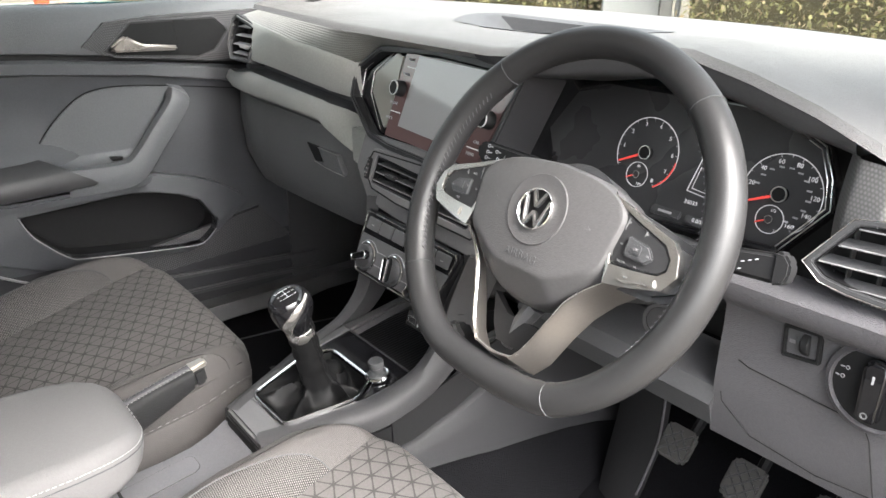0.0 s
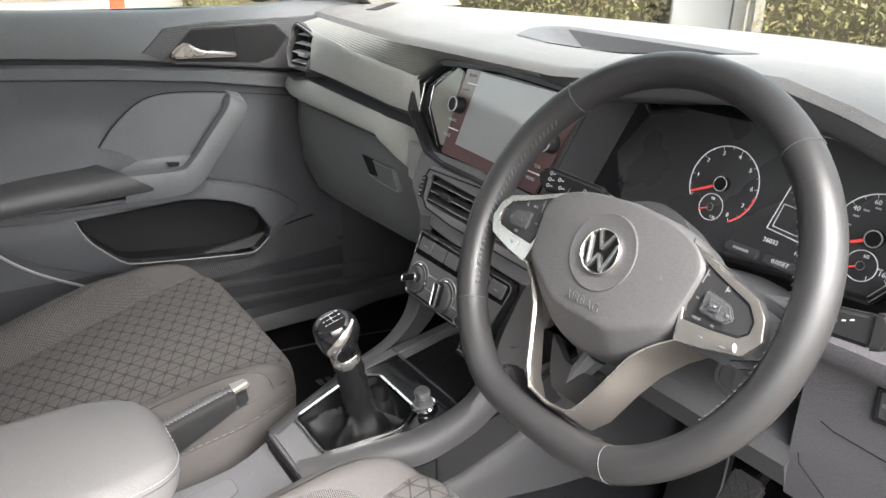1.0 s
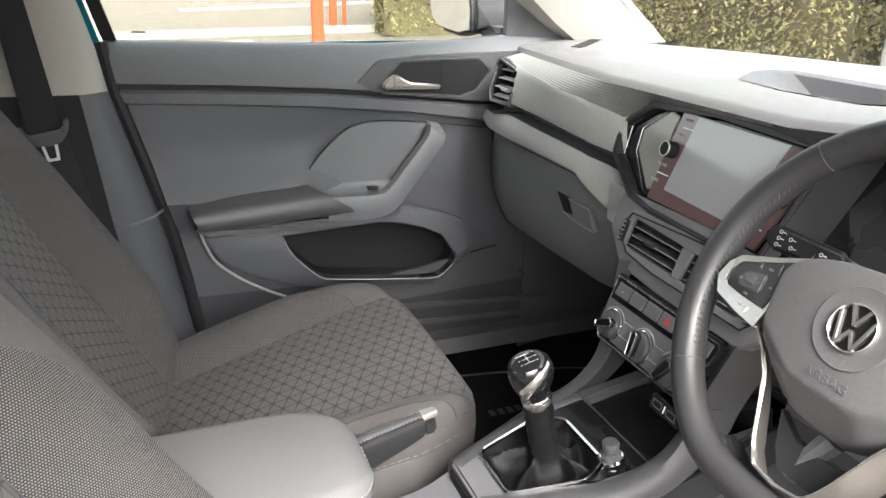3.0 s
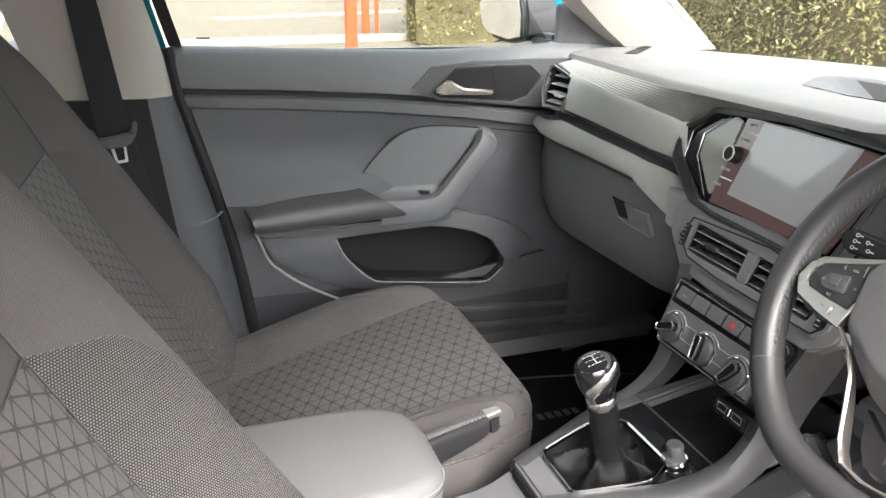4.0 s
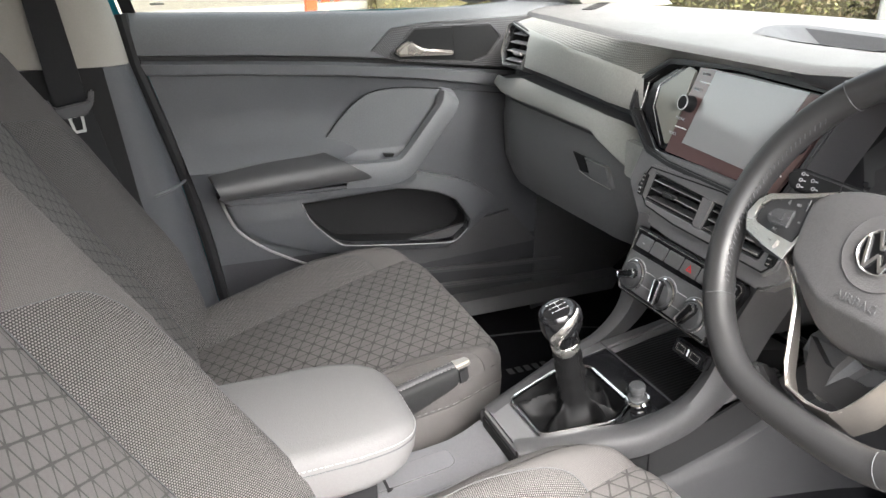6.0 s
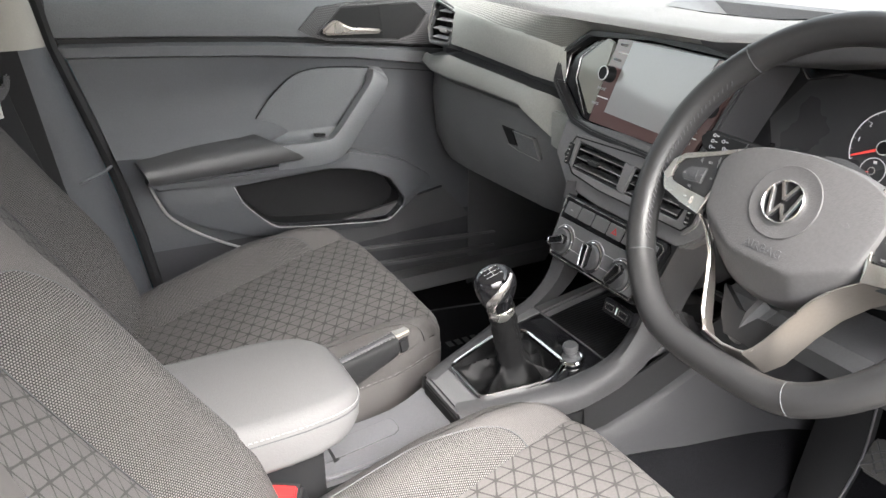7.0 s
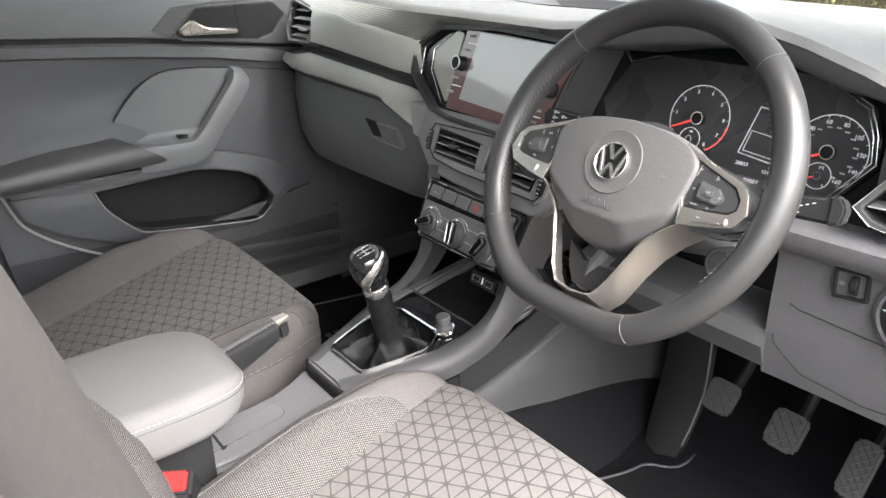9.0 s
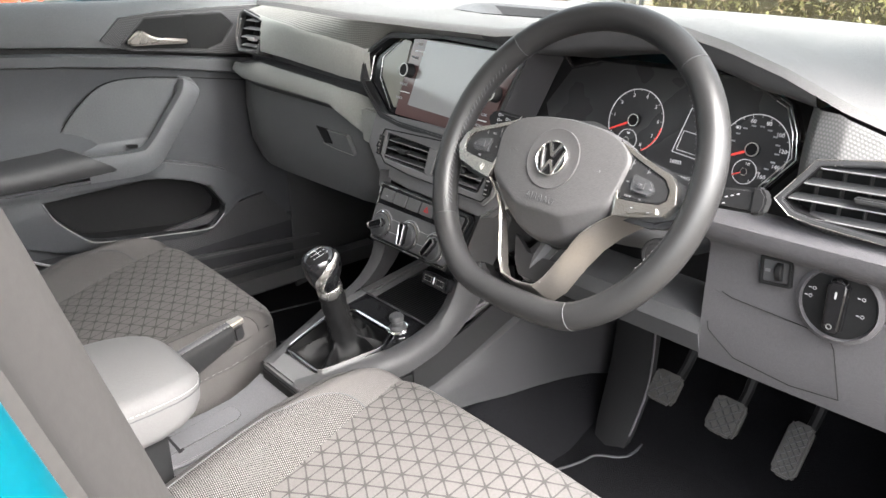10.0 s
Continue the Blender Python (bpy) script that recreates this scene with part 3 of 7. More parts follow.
drv = grid([[drv_pt(x, k / 40) for x in DX] for k in range(41)])
bmesh.ops.delete(drv, geom=[f for f in drv.faces if inside(NVW, f.calc_center_median().x, f.calc_center_median().z)], context="FACES")
# lower rows get a darker copy of the decor, as their shade
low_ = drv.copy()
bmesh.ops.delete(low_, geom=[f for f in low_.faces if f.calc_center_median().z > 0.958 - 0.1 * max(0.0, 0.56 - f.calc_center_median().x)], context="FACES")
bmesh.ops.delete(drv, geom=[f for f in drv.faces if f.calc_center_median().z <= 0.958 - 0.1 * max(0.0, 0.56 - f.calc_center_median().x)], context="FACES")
part("dimpled_lower_shade", low_, CARBOND, dash, "dimpled strip under the driver's vent, darkened for shade")
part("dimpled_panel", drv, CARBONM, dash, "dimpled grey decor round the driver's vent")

# hood underside and instrument recess
HX = [0.1 + 0.02 * i for i in range(24)]
hood = []
for dy, dz in ((0.0, -0.0085), (0.002, -0.016), (0.006, -0.028), (0.012, -0.034), (0.06, -0.04), (0.14, -0.05)):
    hood.append([V(x, lip(x)[0] + 0.001 + dy, lip(x)[1] - 0.0085 + (dz + 0.0085) * interp([0.1, 0.2, 0.5, 0.6], [0.35, 1.0, 1.0, 0.25], x)) for x in HX])
part("hood_lining", grid(hood), DARK, dash, "dark lip and lining of the hood over the instruments")

# knee panel of the driver's side
kn = []
for z, y in ((0.932, 0.2), (0.928, 0.18), (0.92, 0.173), (0.908, 0.173), (0.896, 0.179), (0.889, 0.192), (0.882, 0.197), (0.86, 0.199), (0.8, 0.2), (0.74, 0.204), (0.712, 0.212), (0.7, 0.25), (0.7, 0.34)):
    kn.append([V(x, y, z + 0.02 * (x - 0.55)) for x in (0.47, 0.5, 0.56, 0.62, 0.68, 0.75)])
part("knee_panel", grid(kn, V(0, 0.015, 0)), KNEE, dash, "grey plastic lower dashboard panel")
kl = []
for z, y in ((0.79, 0.26), (0.772, 0.205), (0.752, 0.196), (0.72, 0.208), (0.7, 0.25), (0.7, 0.34)):
    kl.append([V(x, y, z) for x in (0.16, 0.25, 0.33, 0.4, 0.472)])
part("knee_panel_lower", grid(kl, V(0, 0.015, 0)), DARK, dash, "lower dashboard panel under the column")
part("dash_core", box((0.0, 0.56, 0.9), (1.44, 0.4, 0.32), 0.01), BLACK, dash)

# ---- centre stack ----
SF = frame_at(V(-0.068, 0.178, 1.035), (1, -0.055, 0), (0, 0.25, 1))
sx0, sz0 = -0.068, 1.035


def s2(pts):
    """Points given by world x and z, laid on the screen's plane."""
    k = math.sqrt(1 + 0.25 ** 2)
    return [((x - sx0) * 1.0015, (z - sz0) * k) for x, z in pts]


stack = thing("infotainment_unit", (0.0, 0.2, 0.95), "angular black touchscreen unit with two round knobs", "car radio")
hexo = s2([(-0.226, 1.045), (-0.224, 0.995), (-0.148, 0.945), (-0.09, 0.938), (0.13, 0.935), (0.14, 0.957), (0.184, 1.092), (-0.02, 1.096), (-0.16, 1.085)])
part("housing", hoop(SF, hexo, shrink(hexo, 0.009), -0.06, 0.014, 0.0025), CARBOND, stack, "dimpled black frame")
part("surround", slab(SF, shrink(hexo, 0.012), -0.03, 0.0, 0.003), GLOSS, stack, "glossy black bezel")
gl = s2([(-0.112, 0.956), (0.118, 0.956), (0.168, 1.08), (-0.094, 1.083)])
part("glass", slab(SF, gl, 0.001, 0.006, 0.0015), SCREENB, stack, "touch panel with a brownish reflection in its colour")
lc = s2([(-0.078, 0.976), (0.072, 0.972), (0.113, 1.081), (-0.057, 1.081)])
part("display", slab(SF, lc, 0.006, 0.0072, 0.0), SCREEN, stack, "switched-off display with a grey reflection in its colour")

# centre vents
VF = frame_at(V(-0.116, 0.135, 0.919), (1, -0.04, 0), (0, 0.3, 1))


def v2(pts):
    return [((x + 0.116), (z - 0.919) * 1.044) for x, z in pts]


vo = v2([(-0.121, 0.937), (-0.138, 0.9), (-0.102, 0.874), (-0.03, 0.868), (0.151, 0.868), (0.167, 0.884), (0.171, 0.917), (0.15, 0.934), (0.04, 0.945)])
vi = v2([(-0.106, 0.928), (-0.108, 0.908), (-0.109, 0.886), (-0.03, 0.885), (0.135, 0.882), (0.141, 0.9), (0.146, 0.917), (0.1, 0.922), (0.03, 0.924)])
sf_ = v2([(-0.165, 0.955), (-0.17, 0.9), (-0.115, 0.856), (-0.03, 0.85), (0.152, 0.85), (0.182, 0.875), (0.19, 0.935), (0.12, 0.955), (0.0, 0.96)])
part("stack_face", hoop(VF, sf_, vi, -0.03, -0.006, 0.003), CONSOLE, dash, "dark grey face round the centre vents")
part("vent_housing", hoop(VF, vo, vi, -0.03, 0.0, 0.0015), CONSOLE, dash, "grey plastic housing of the centre vents")
part("ledge_corner", prism([V(-0.232, 0.168, 0.95), V(-0.148, 0.172, 0.946), V(-0.152, 0.158, 0.905), V(-0.17, 0.152, 0.89), V(-0.215, 0.16, 0.89)], V(0, 0.012, 0), 0.003), LEDGE, dash, "pale grey corner of the ledge")
part("vent_bar", slab(VF, v2([(0.006, 0.926), (0.005, 0.884), (0.025, 0.884), (0.031, 0.925)]), -0.03, 0.001, 0.002), CONSOLE, dash, "grey bar between the vents")
part("vent_back", slab(VF, shrink(vo, 0.008), -0.034, -0.03), BLACK, dash)

# climate panel
CF = frame_at(V(-0.099, 0.108, 0.845), (1, -0.02, 0), (0, 0.34, 1))


def c2(pts):
    return [((x + 0.099), (z - 0.845) * 1.056) for x, z in pts]


climate = thing("climate_panel", (0.02, 0.1, 0.76), "black heater control panel with three chrome-edged knobs", "heater controls")
co = c2([(-0.092, 0.851), (-0.095, 0.772), (-0.086, 0.754), (0.11, 0.756), (0.116, 0.773), (0.138, 0.841), (0.13, 0.849)])
part("panel", slab(CF, co, -0.03, 0.002, 0.002), GLOSS, climate, "glossy black face")

# stack body: sides running down to the console
for s, nm in ((-1, "l"), (1, "r")):
    cx = 0.02
    run = smooth_path([(0.132, 0.125, 0.865), (0.13, 0.12, 0.85), (0.115, 0.1, 0.78), (0.112, 0.082, 0.722), (0.113, 0.045, 0.682), (0.111, -0.005, 0.663), (0.105, -0.035, 0.6545), (0.086, -0.09, 0.6455), (0.069, -0.14, 0.638), (0.055, -0.177, 0.6325)], 5)
    P = []
    for q in run:
        k = min(1.0, max(0.0, (q.z - 0.65) / 0.1))
        h, y, z = q.x, q.y, q.z
        P.append([V(cx + s * (h - 0.016), y - 0.004 * k, z + 0.0025), V(cx + s * (h - 0.004), y - 0.007 * k, z + 0.001), V(cx + s * (h + 0.004), y + 0.004 * k, z - 0.006), V(cx + s * (h + 0.007), y + 0.028 * k, z - 0.016), V(cx + s * (h + 0.004), y + 0.045 * k, z - 0.034)])
    part("side_wing", grid(P, V(-s * 0.008, 0.008, 0)), WING, dash, "dark plastic side wing sweeping down to the console")
part("nook_back", grid([[V(-0.1, 0.1, 0.76), V(0.14, 0.1, 0.76)], [V(-0.1, 0.2, 0.74), V(0.14, 0.2, 0.74)], [V(-0.1, 0.22, 0.64), V(0.14, 0.22, 0.64)]]), BLACK, dash, "dark storage nook")
part("stack_core", box((0.02, 0.24, 0.86), (0.22, 0.16, 0.2), 0.005), BLACK, dash)

# ---- console ----
console = thing("centre_console", (0.02, -0.25, 0.36), "grey plastic centre console between the front seats", "console")
KX = 0.02


def hexa(rear, mid, front, yr, ym, yf):
    return [(KX - rear, yr), (KX + rear, yr), (KX + mid, ym), (KX + front, yf), (KX - front, yf), (KX - mid, ym)]


def top_z(y):
    return 0.64 + 0.15 * (y + 0.136)


out_ = [(KX - 0.052, -0.178), (KX + 0.052, -0.178), (KX + 0.103, -0.03), (KX + 0.105, 0.3), (KX - 0.105, 0.3), (KX - 0.103, -0.03)]
inn_ = [(KX - 0.046, -0.14), (KX + 0.046, -0.14), (KX + 0.075, -0.04), (KX + 0.09, 0.29), (KX - 0.09, 0.29), (KX - 0.075, -0.04)]
part("surround", ring([V(x, y, top_z(y)) for x, y in out_], [V(x, y, top_z(y)) for x, y in inn_], V(0, 0.002, -0.018), 0.004), BEZEL, console, "satin grey gear lever surround")
part("skirt", prism([V(x, y, 0.42) for x, y in shrink(out_, 0.006)], V(0, 0, 0.19), 0.004), BLACK, console, "dark lower console")
bk = []
for y, z, w in ((-0.12, 0.612, 0.06), (-0.178, 0.604, 0.064), (-0.2, 0.588, 0.068), (-0.225, 0.574, 0.074), (-0.26, 0.565, 0.08), (-0.33, 0.558, 0.085), (-0.6, 0.55, 0.09)):
    bk.append([V(KX - w - 0.02, y, 0.36), V(KX - w - 0.01, y, z - 0.03), V(KX - w, y, z), V(KX, y, z + 0.002), V(KX + w, y, z), V(KX + w + 0.01, y, z - 0.03), V(KX + w + 0.03, y, 0.36)])
part("tunnel_cover", grid(bk), LIGHT, console, "pale grey tunnel cover")
fr, ub = [], []
for y, w, zt, zb in ((0.0, 0.112, 0.62, 0.542), (0.032, 0.12, 0.63, 0.536), (0.1, 0.13, 0.66, 0.53), (0.164, 0.135, 0.69, 0.518), (0.24, 0.14, 0.72, 0.508), (0.319, 0.14, 0.74, 0.491), (0.4, 0.14, 0.74, 0.468), (0.487, 0.14, 0.74, 0.432), (0.6, 0.14, 0.74, 0.39)):
    zu, zt = zt, zt - 0.05
    ub.append([V(KX + w - 0.014, y, zu), V(KX + w - 0.008, y, zt - 0.01)])
    fr.append([V(KX + w - 0.01, y, zt), V(KX + w, y, zt - 0.008), V(KX + w + 0.005, y, (zt + zb) / 2), V(KX + w + 0.012, y, zb), V(KX + w + 0.004, y, zb - 0.004)])
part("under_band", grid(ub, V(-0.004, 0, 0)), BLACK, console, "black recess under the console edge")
# darker than the passenger's twin, its colour offsetting the doorway light
part("side_panel", grid(fr, V(-0.006, 0, 0)), CONSIDE, console, "grey side panel by the driver's footwell, darkened against the light")
part("side_panel", grid([[V(2 * KX - p.x, p.y, p.z) for p in r] for r in fr], V(0.006, 0, 0)), SIDEG, console, "grey side panel by the passenger's footwell")
tun = [[V(s_ * (w) + KX, y, z) for y in (-0.3, 0.0, 0.3, 0.7)] for s_, w, z in ((-1, 0.19, 0.36), (-1, 0.125, 0.44), (-1, 0.1, 0.5), (1, 0.1, 0.5), (1, 0.125, 0.44), (1, 0.19, 0.36))]
tagged(part("tunnel_carpet", grid(tun), CARPET), "black carpet over the transmission tunnel", "carpet", kind="structure")
for s_ in (-1, 1):
    tagged(part("kick_panel_" + ("left" if s_ < 0 else "right"), grid([[V(s_ * 0.742, y, z) for y in (0.3, 0.5, 0.78)] for z in (0.36, 0.6, 0.95)], V(s_ * 0.01, 0, 0)), DARK), "dark plastic kick panel at the side of the footwell", "kick panel", kind="structure")

# ---- seats ----
def seat(cx, oy, by, group):
    """A front seat; local y runs forward to 0 at the cushion's front; by: the backrest's own offset."""
    st = thing("front_seat", (cx, oy - 0.25, 0.4), "grey cloth front car seat with triangle-patterned centre panels", "car seat", group)
    lin = lambda a, b, n: [a + (b - a) * i / (n - 1) for i in range(n)]
    W, R = 0.262, 0.04

    def tri_u(v):
        return interp([0, 0.15, 0.3, 0.5, 0.77, 1.0], [0.5, 0.52, 0.55, 0.6, 0.685, 0.745], v)

    def cush(u, v):
        """u: -1..1 across, v: 0 (rear) .. 1 (front edge); the rim rolls over all round."""
        au = abs(u)
        w = interp([0, 0.35, 1.0], [0.235, 0.262, W], v)
        pull = 0.13 * (max(0.0, au - 0.6) / 0.4) ** 2.3
        y = -0.56 + (0.565 - pull) * v
        z = interp([-0.56, -0.4, -0.28, -0.14, -0.03, 0.01], [0.528, 0.563, 0.592, 0.624, 0.643, 0.645], y)
        s = tri_u(v)
        h = interp([-0.56, -0.38, -0.3, -0.22, -0.12, -0.05, 0.0], [0.034, 0.04, 0.046, 0.05, 0.04, 0.024, 0.012], y)
        if au > s:
            z += h * math.sin(math.pi / 2 * min(1.0, (au - s) / (0.84 - s))) ** 1.3
        else:
            z += 0.004 * (1 - (au / s) ** 2)
        df = min(1.0, (0.565 - pull) * (1 - v) / R)
        ds = min(1.0, (1 - au) * w / R)
        k = 1 - (1 - df) ** 2 - (1 - ds) ** 2
        return V(cx + w * u, oy + y, z - R * (1 - math.sqrt(max(0.0, k))))

    def seam(path):
        part("seam", tube(path, 0.0009, 5), DARK, st, "dark sewn seam")

    vs_ = lin(0.0, 0.9, 26) + [0.92, 0.94, 0.955, 0.97, 0.98, 0.988, 0.994, 1.0]
    part("cushion_panel", grid([[cush(u * tri_u(v), v) for u in lin(-1, 1, 28)] for v in vs_], None, 0.0009), TRI, st, "light grey cloth with dark triangle lines")
    for s in (-1, 1):
        v_end = lambda q: 0.82 - 0.2 * q ** 2.6
        at = lambda q, v: cush(s * (tri_u(v) + (0.88 - tri_u(v)) * q), v)
        part("cushion_bolster", grid([[at(q, v_end(q) * k / 25) for q in lin(0, 1, 14)] for k in range(26)], None, 0.0009), WEAVE, st, "coarse grey woven bolster")
        part("cushion_corner", grid([[at(q, v_end(q) + (1 - v_end(q)) * (1 - (1 - k / 21) ** 1.6)) for q in lin(0, 1, 14)] for k in range(22)], None, 0.0009), CLOTH, st, "plain grey cloth corner")
        us_ = [0.88, 0.9, 0.92, 0.94, 0.96, 0.975, 0.985, 0.993, 1.0]
        part("cushion_edge", grid([[cush(s * u, v) for u in us_] for v in vs_]), CLOTH, st, "plain grey cloth edge")
        seam([cush(s * tri_u(v), v) for v in vs_])
        seam([at(q, v_end(q)) for q in lin(0, 1, 14)])
        seam([cush(s * 0.88, v) for v in lin(0, 0.62, 20)])
    rim_ = [cush(-1, v) for v in lin(0, 1, 20)] + [cush(u, 1) for u in lin(-1, 1, 31)[1:-1]] + [cush(1, v) for v in lin(1, 0, 20)]
    skirt, tack = [], []
    for z, off in ((None, 0.0), (-0.012, 0.0015), (-0.03, 0.003), (-0.033, 0.0015), (-0.036, 0.003), (-0.09, 0.0), (-0.14, -0.012)):
        row = []
        for i, p in enumerate(rim_):
            d = rim_[min(i + 1, len(rim_) - 1)] - rim_[max(i - 1, 0)]
            o = V(-d.y, d.x, 0).normalized() * off
            row.append(p + o + V(0, 0, z or 0.0))
        skirt.append(row)
    part("cushion_side", grid(skirt), CLOTH, st, "plain dark grey cloth front and sides")
    line_ = skirt[2]
    for i in range(24, len(line_) - 8):
        for f in (0.1, 0.6):
            p = line_[i] + (line_[i + 1] - line_[i]) * f + V(0, 0, 0.002)
            tack.append((p, p + (line_[i + 1] - line_[i]) * 0.3))
    bm = bmesh.new()
    for p, q in tack:
        sub = tube([p, q], 0.0004, 4)
        me = bpy.data.meshes.new("tmp")
        sub.to_mesh(me)
        sub.free()
        bm.from_mesh(me)
        bpy.data.meshes.remove(me)
    part("stitching", bm, STITCH, st, "pale stitching along the cushion front")
    sk = [(cx - 0.21, oy - 0.53), (cx + 0.21, oy - 0.53), (cx + 0.245, oy - 0.3), (cx + 0.245, oy - 0.16), (cx + 0.17, oy - 0.05), (cx - 0.17, oy - 0.05), (cx - 0.245, oy - 0.16), (cx - 0.245, oy - 0.3)]
    part("cushion_base", prism([V(x, y, 0.41) for x, y in sk], V(0, 0, 0.1), 0.01), DARK, st, "black side panels")
    part("seat_frame", box((cx, oy - 0.27, 0.4), (0.4, 0.42, 0.1), 0.01), BLACK, st, "black steel seat frame")

    def back(u, w):
        """w: 0 (bottom) .. 1 (shoulder)."""
        z = 0.56 + 0.66 * w
        au = abs(u)
        half = interp([0, 0.08, 0.28, 0.6, 0.85, 1.0], [0.215, 0.245, 0.282, 0.28, 0.265, 0.21], w)
        ctr = -0.465 - 0.5 * (z - 0.56) - 0.02 * math.sin(math.pi * w)
        k = max(0.0, au - 0.6) / 0.4
        bol = math.sin(math.pi * min(1.0, k * 1.05) * 0.62) ** 0.9 * interp([0, 0.08, 0.22, 0.55, 0.8, 1], [0.03, 0.056, 0.084, 0.074, 0.05, 0.012], w)
        side = 0.0 if au < 0.91 else 0.05 * ((au - 0.91) / 0.09) ** 2
        return V(cx + half * u, by + ctr + bol - side, z)

    top_w = lambda u: 0.655 - 0.022 * min(1.0, (abs(u) - 0.6) / 0.22) - 0.14 * (max(0.0, abs(u) - 0.74) / 0.17) ** 2.2
    part("backrest_panel", grid([[back(u, w) for u in lin(-0.6, 0.6, 22)] for w in lin(0.0, 0.655, 28)], None, 0.0009), TRI, st, "light grey cloth with dark triangle lines")
    part("backrest_top", grid([[back(u, w) for u in lin(-0.6, 0.6, 22)] for w in lin(0.655, 1.0, 16)], None, 0.0009), CLOTH, st, "plain grey cloth upper panel")
    for s in (-1, 1):
        us_ = lin(s * 0.6, s * 0.91, 16)
        part("backrest_bolster", grid([[back(u, k / 27 * top_w(u)) for u in us_] for k in range(28)], None, 0.0009), WEAVE, st, "coarse grey woven bolster")
        part("bolster_top", grid([[back(u, top_w(u) + (1 - top_w(u)) * k / 17) for u in us_] for k in range(18)], None, 0.0009), CLOTH, st, "plain grey cloth shoulder")
        part("backrest_edge", grid([[back(u, w) for u in lin(s * 0.91, s * 1.0, 8)] for w in lin(0, 1, 24)]), CLOTH, st, "plain grey cloth piping strip")
        part("backrest_side", grid([[back(s, w), back(s, w) + V(0, -0.05, -0.005), back(s, w) + V(0, -0.09, -0.01)] for w in lin(0, 1, 14)]), CLOTH, st, "plain cloth side")
        seam([back(s * 0.6, w) + V(0, 0.0004, 0) for w in lin(0.02, 1.0, 34)])
        seam([back(u, top_w(u)) + V(0, 0.0004, 0) for u in us_])
        seam([back(s * 0.91, w) + V(0, 0.0004, 0) for w in lin(0.0, 0.5, 20)])
    seam([back(u, 0.655) + V(0, 0.0004, 0) for u in lin(-0.6, 0.6, 16)])
    shell = [[back(u, w) + V(0, -0.09 - 0.03 * (1 - u * u), -0.01) for u in lin(-1, 1, 12)] for w in lin(0, 1, 10)]
    part("backrest_shell", grid(shell), CLOTH, st, "dark cloth back of the seat")
    part("backrest_cap", grid([[back(u, 1.0), back(u, 1.0) + V(0, -0.05, 0.02), back(u, 1.0) + V(0, -0.09, -0.01)] for u in lin(-1, 1, 14)]), CLOTH, st)
    return st


seat(0.355, -0.03, 0.008, "front seats")
seat(-0.365, -0.075, -0.075, "front seats")

# ---- armrest ----
arm = thing("armrest_box", (0.015, -0.5, 0.56), "pale grey leather centre armrest with stitched edge", "armrest")


def arm_loop(y, z0, z1, w, r):
    pts = []
    for sx, sz, a0 in ((1, 1, 0), (-1, 1, 90), (-1, -1, 180), (1, -1, 270)):
        for k in range(5):
            a = radians(a0 + 22.5 * k)
            pts.append(V(0.013 + sx * (w - r) + r * math.cos(a), y, (z1 - r if sz > 0 else z0 + r) + r * math.sin(a)))
    return pts


part("pad", loft([arm_loop(-0.31, 0.69, 0.702, 0.026, 0.004), arm_loop(-0.313, 0.684, 0.711, 0.046, 0.01), arm_loop(-0.321, 0.676, 0.719, 0.064, 0.016), arm_loop(-0.334, 0.669, 0.725, 0.079, 0.019), arm_loop(-0.355, 0.664, 0.729, 0.091, 0.02), arm_loop(-0.385, 0.661, 0.731, 0.098, 0.02), arm_loop(-0.42, 0.66, 0.732, 0.1, 0.02), arm_loop(-0.62, 0.66, 0.732, 0.1, 0.02)]), ARMREST, arm)
seam = smooth_path([(0.1132, -0.6, 0.711), (0.1132, -0.42, 0.711), (0.1112, -0.385, 0.711), (0.1042, -0.355, 0.709), (0.0922, -0.334, 0.706), (0.0772, -0.321, 0.703), (0.0592, -0.313, 0.701), (0.039, -0.3098, 0.698), (-0.01, -0.3098, 0.698)], 6)
part("seam", tube(seam, 0.0007, 6), DARK, arm, "sewn seam round the lid")
bm = bmesh.new()
for i in range(len(seam) - 1):
    n_ = max(1, int((seam[i + 1] - seam[i]).length / 0.0056))
    for k in range(n_):
        a, b = seam[i].lerp(seam[i + 1], k / n_), seam[i].lerp(seam[i + 1], (k + 0.6) / n_)
        sub = tube([V(0.013 + (a.x - 0.013) * 0.992, a.y * 0.9985 - 0.0006, a.z + 0.0062), V(0.013 + (b.x - 0.013) * 0.992, b.y * 0.9985 - 0.0006, b.z + 0.0062)], 0.0006, 4)
        me = bpy.data.meshes.new("tmp")
        sub.to_mesh(me)
        sub.free()
        bm.from_mesh(me)
        bpy.data.meshes.remove(me)
part("stitching", bm, MID, arm, "row of grey stitches above the seam")
part("box", box((0.013, -0.52, 0.61), (0.15, 0.3, 0.12), 0.01), BLACK, arm, "black hinge box under the lid")

# ---- steering wheel ----
WC = V(0.385, -0.006, 1.002)
WF = frame_at(WC, (1, 0, 0), (0, 0.446, 0.895))
PODG = mat("button_pod_plastic", (0.026, 0.026, 0.027), 0.4, spec=0.35)
wheel = thing("steering_wheel", WC, "black leather steering wheel with silver spokes", "steering wheel")


def rim_pt(a, r=0.17):
    x, y = r * math.cos(a), r * math.sin(a)
    lim = -0.161
    if y < lim + 0.02:
        d = lim + 0.02 - y
        y = lim + 0.02 - 0.02 * math.tanh(d / 0.02) * 1.0
    return x, y


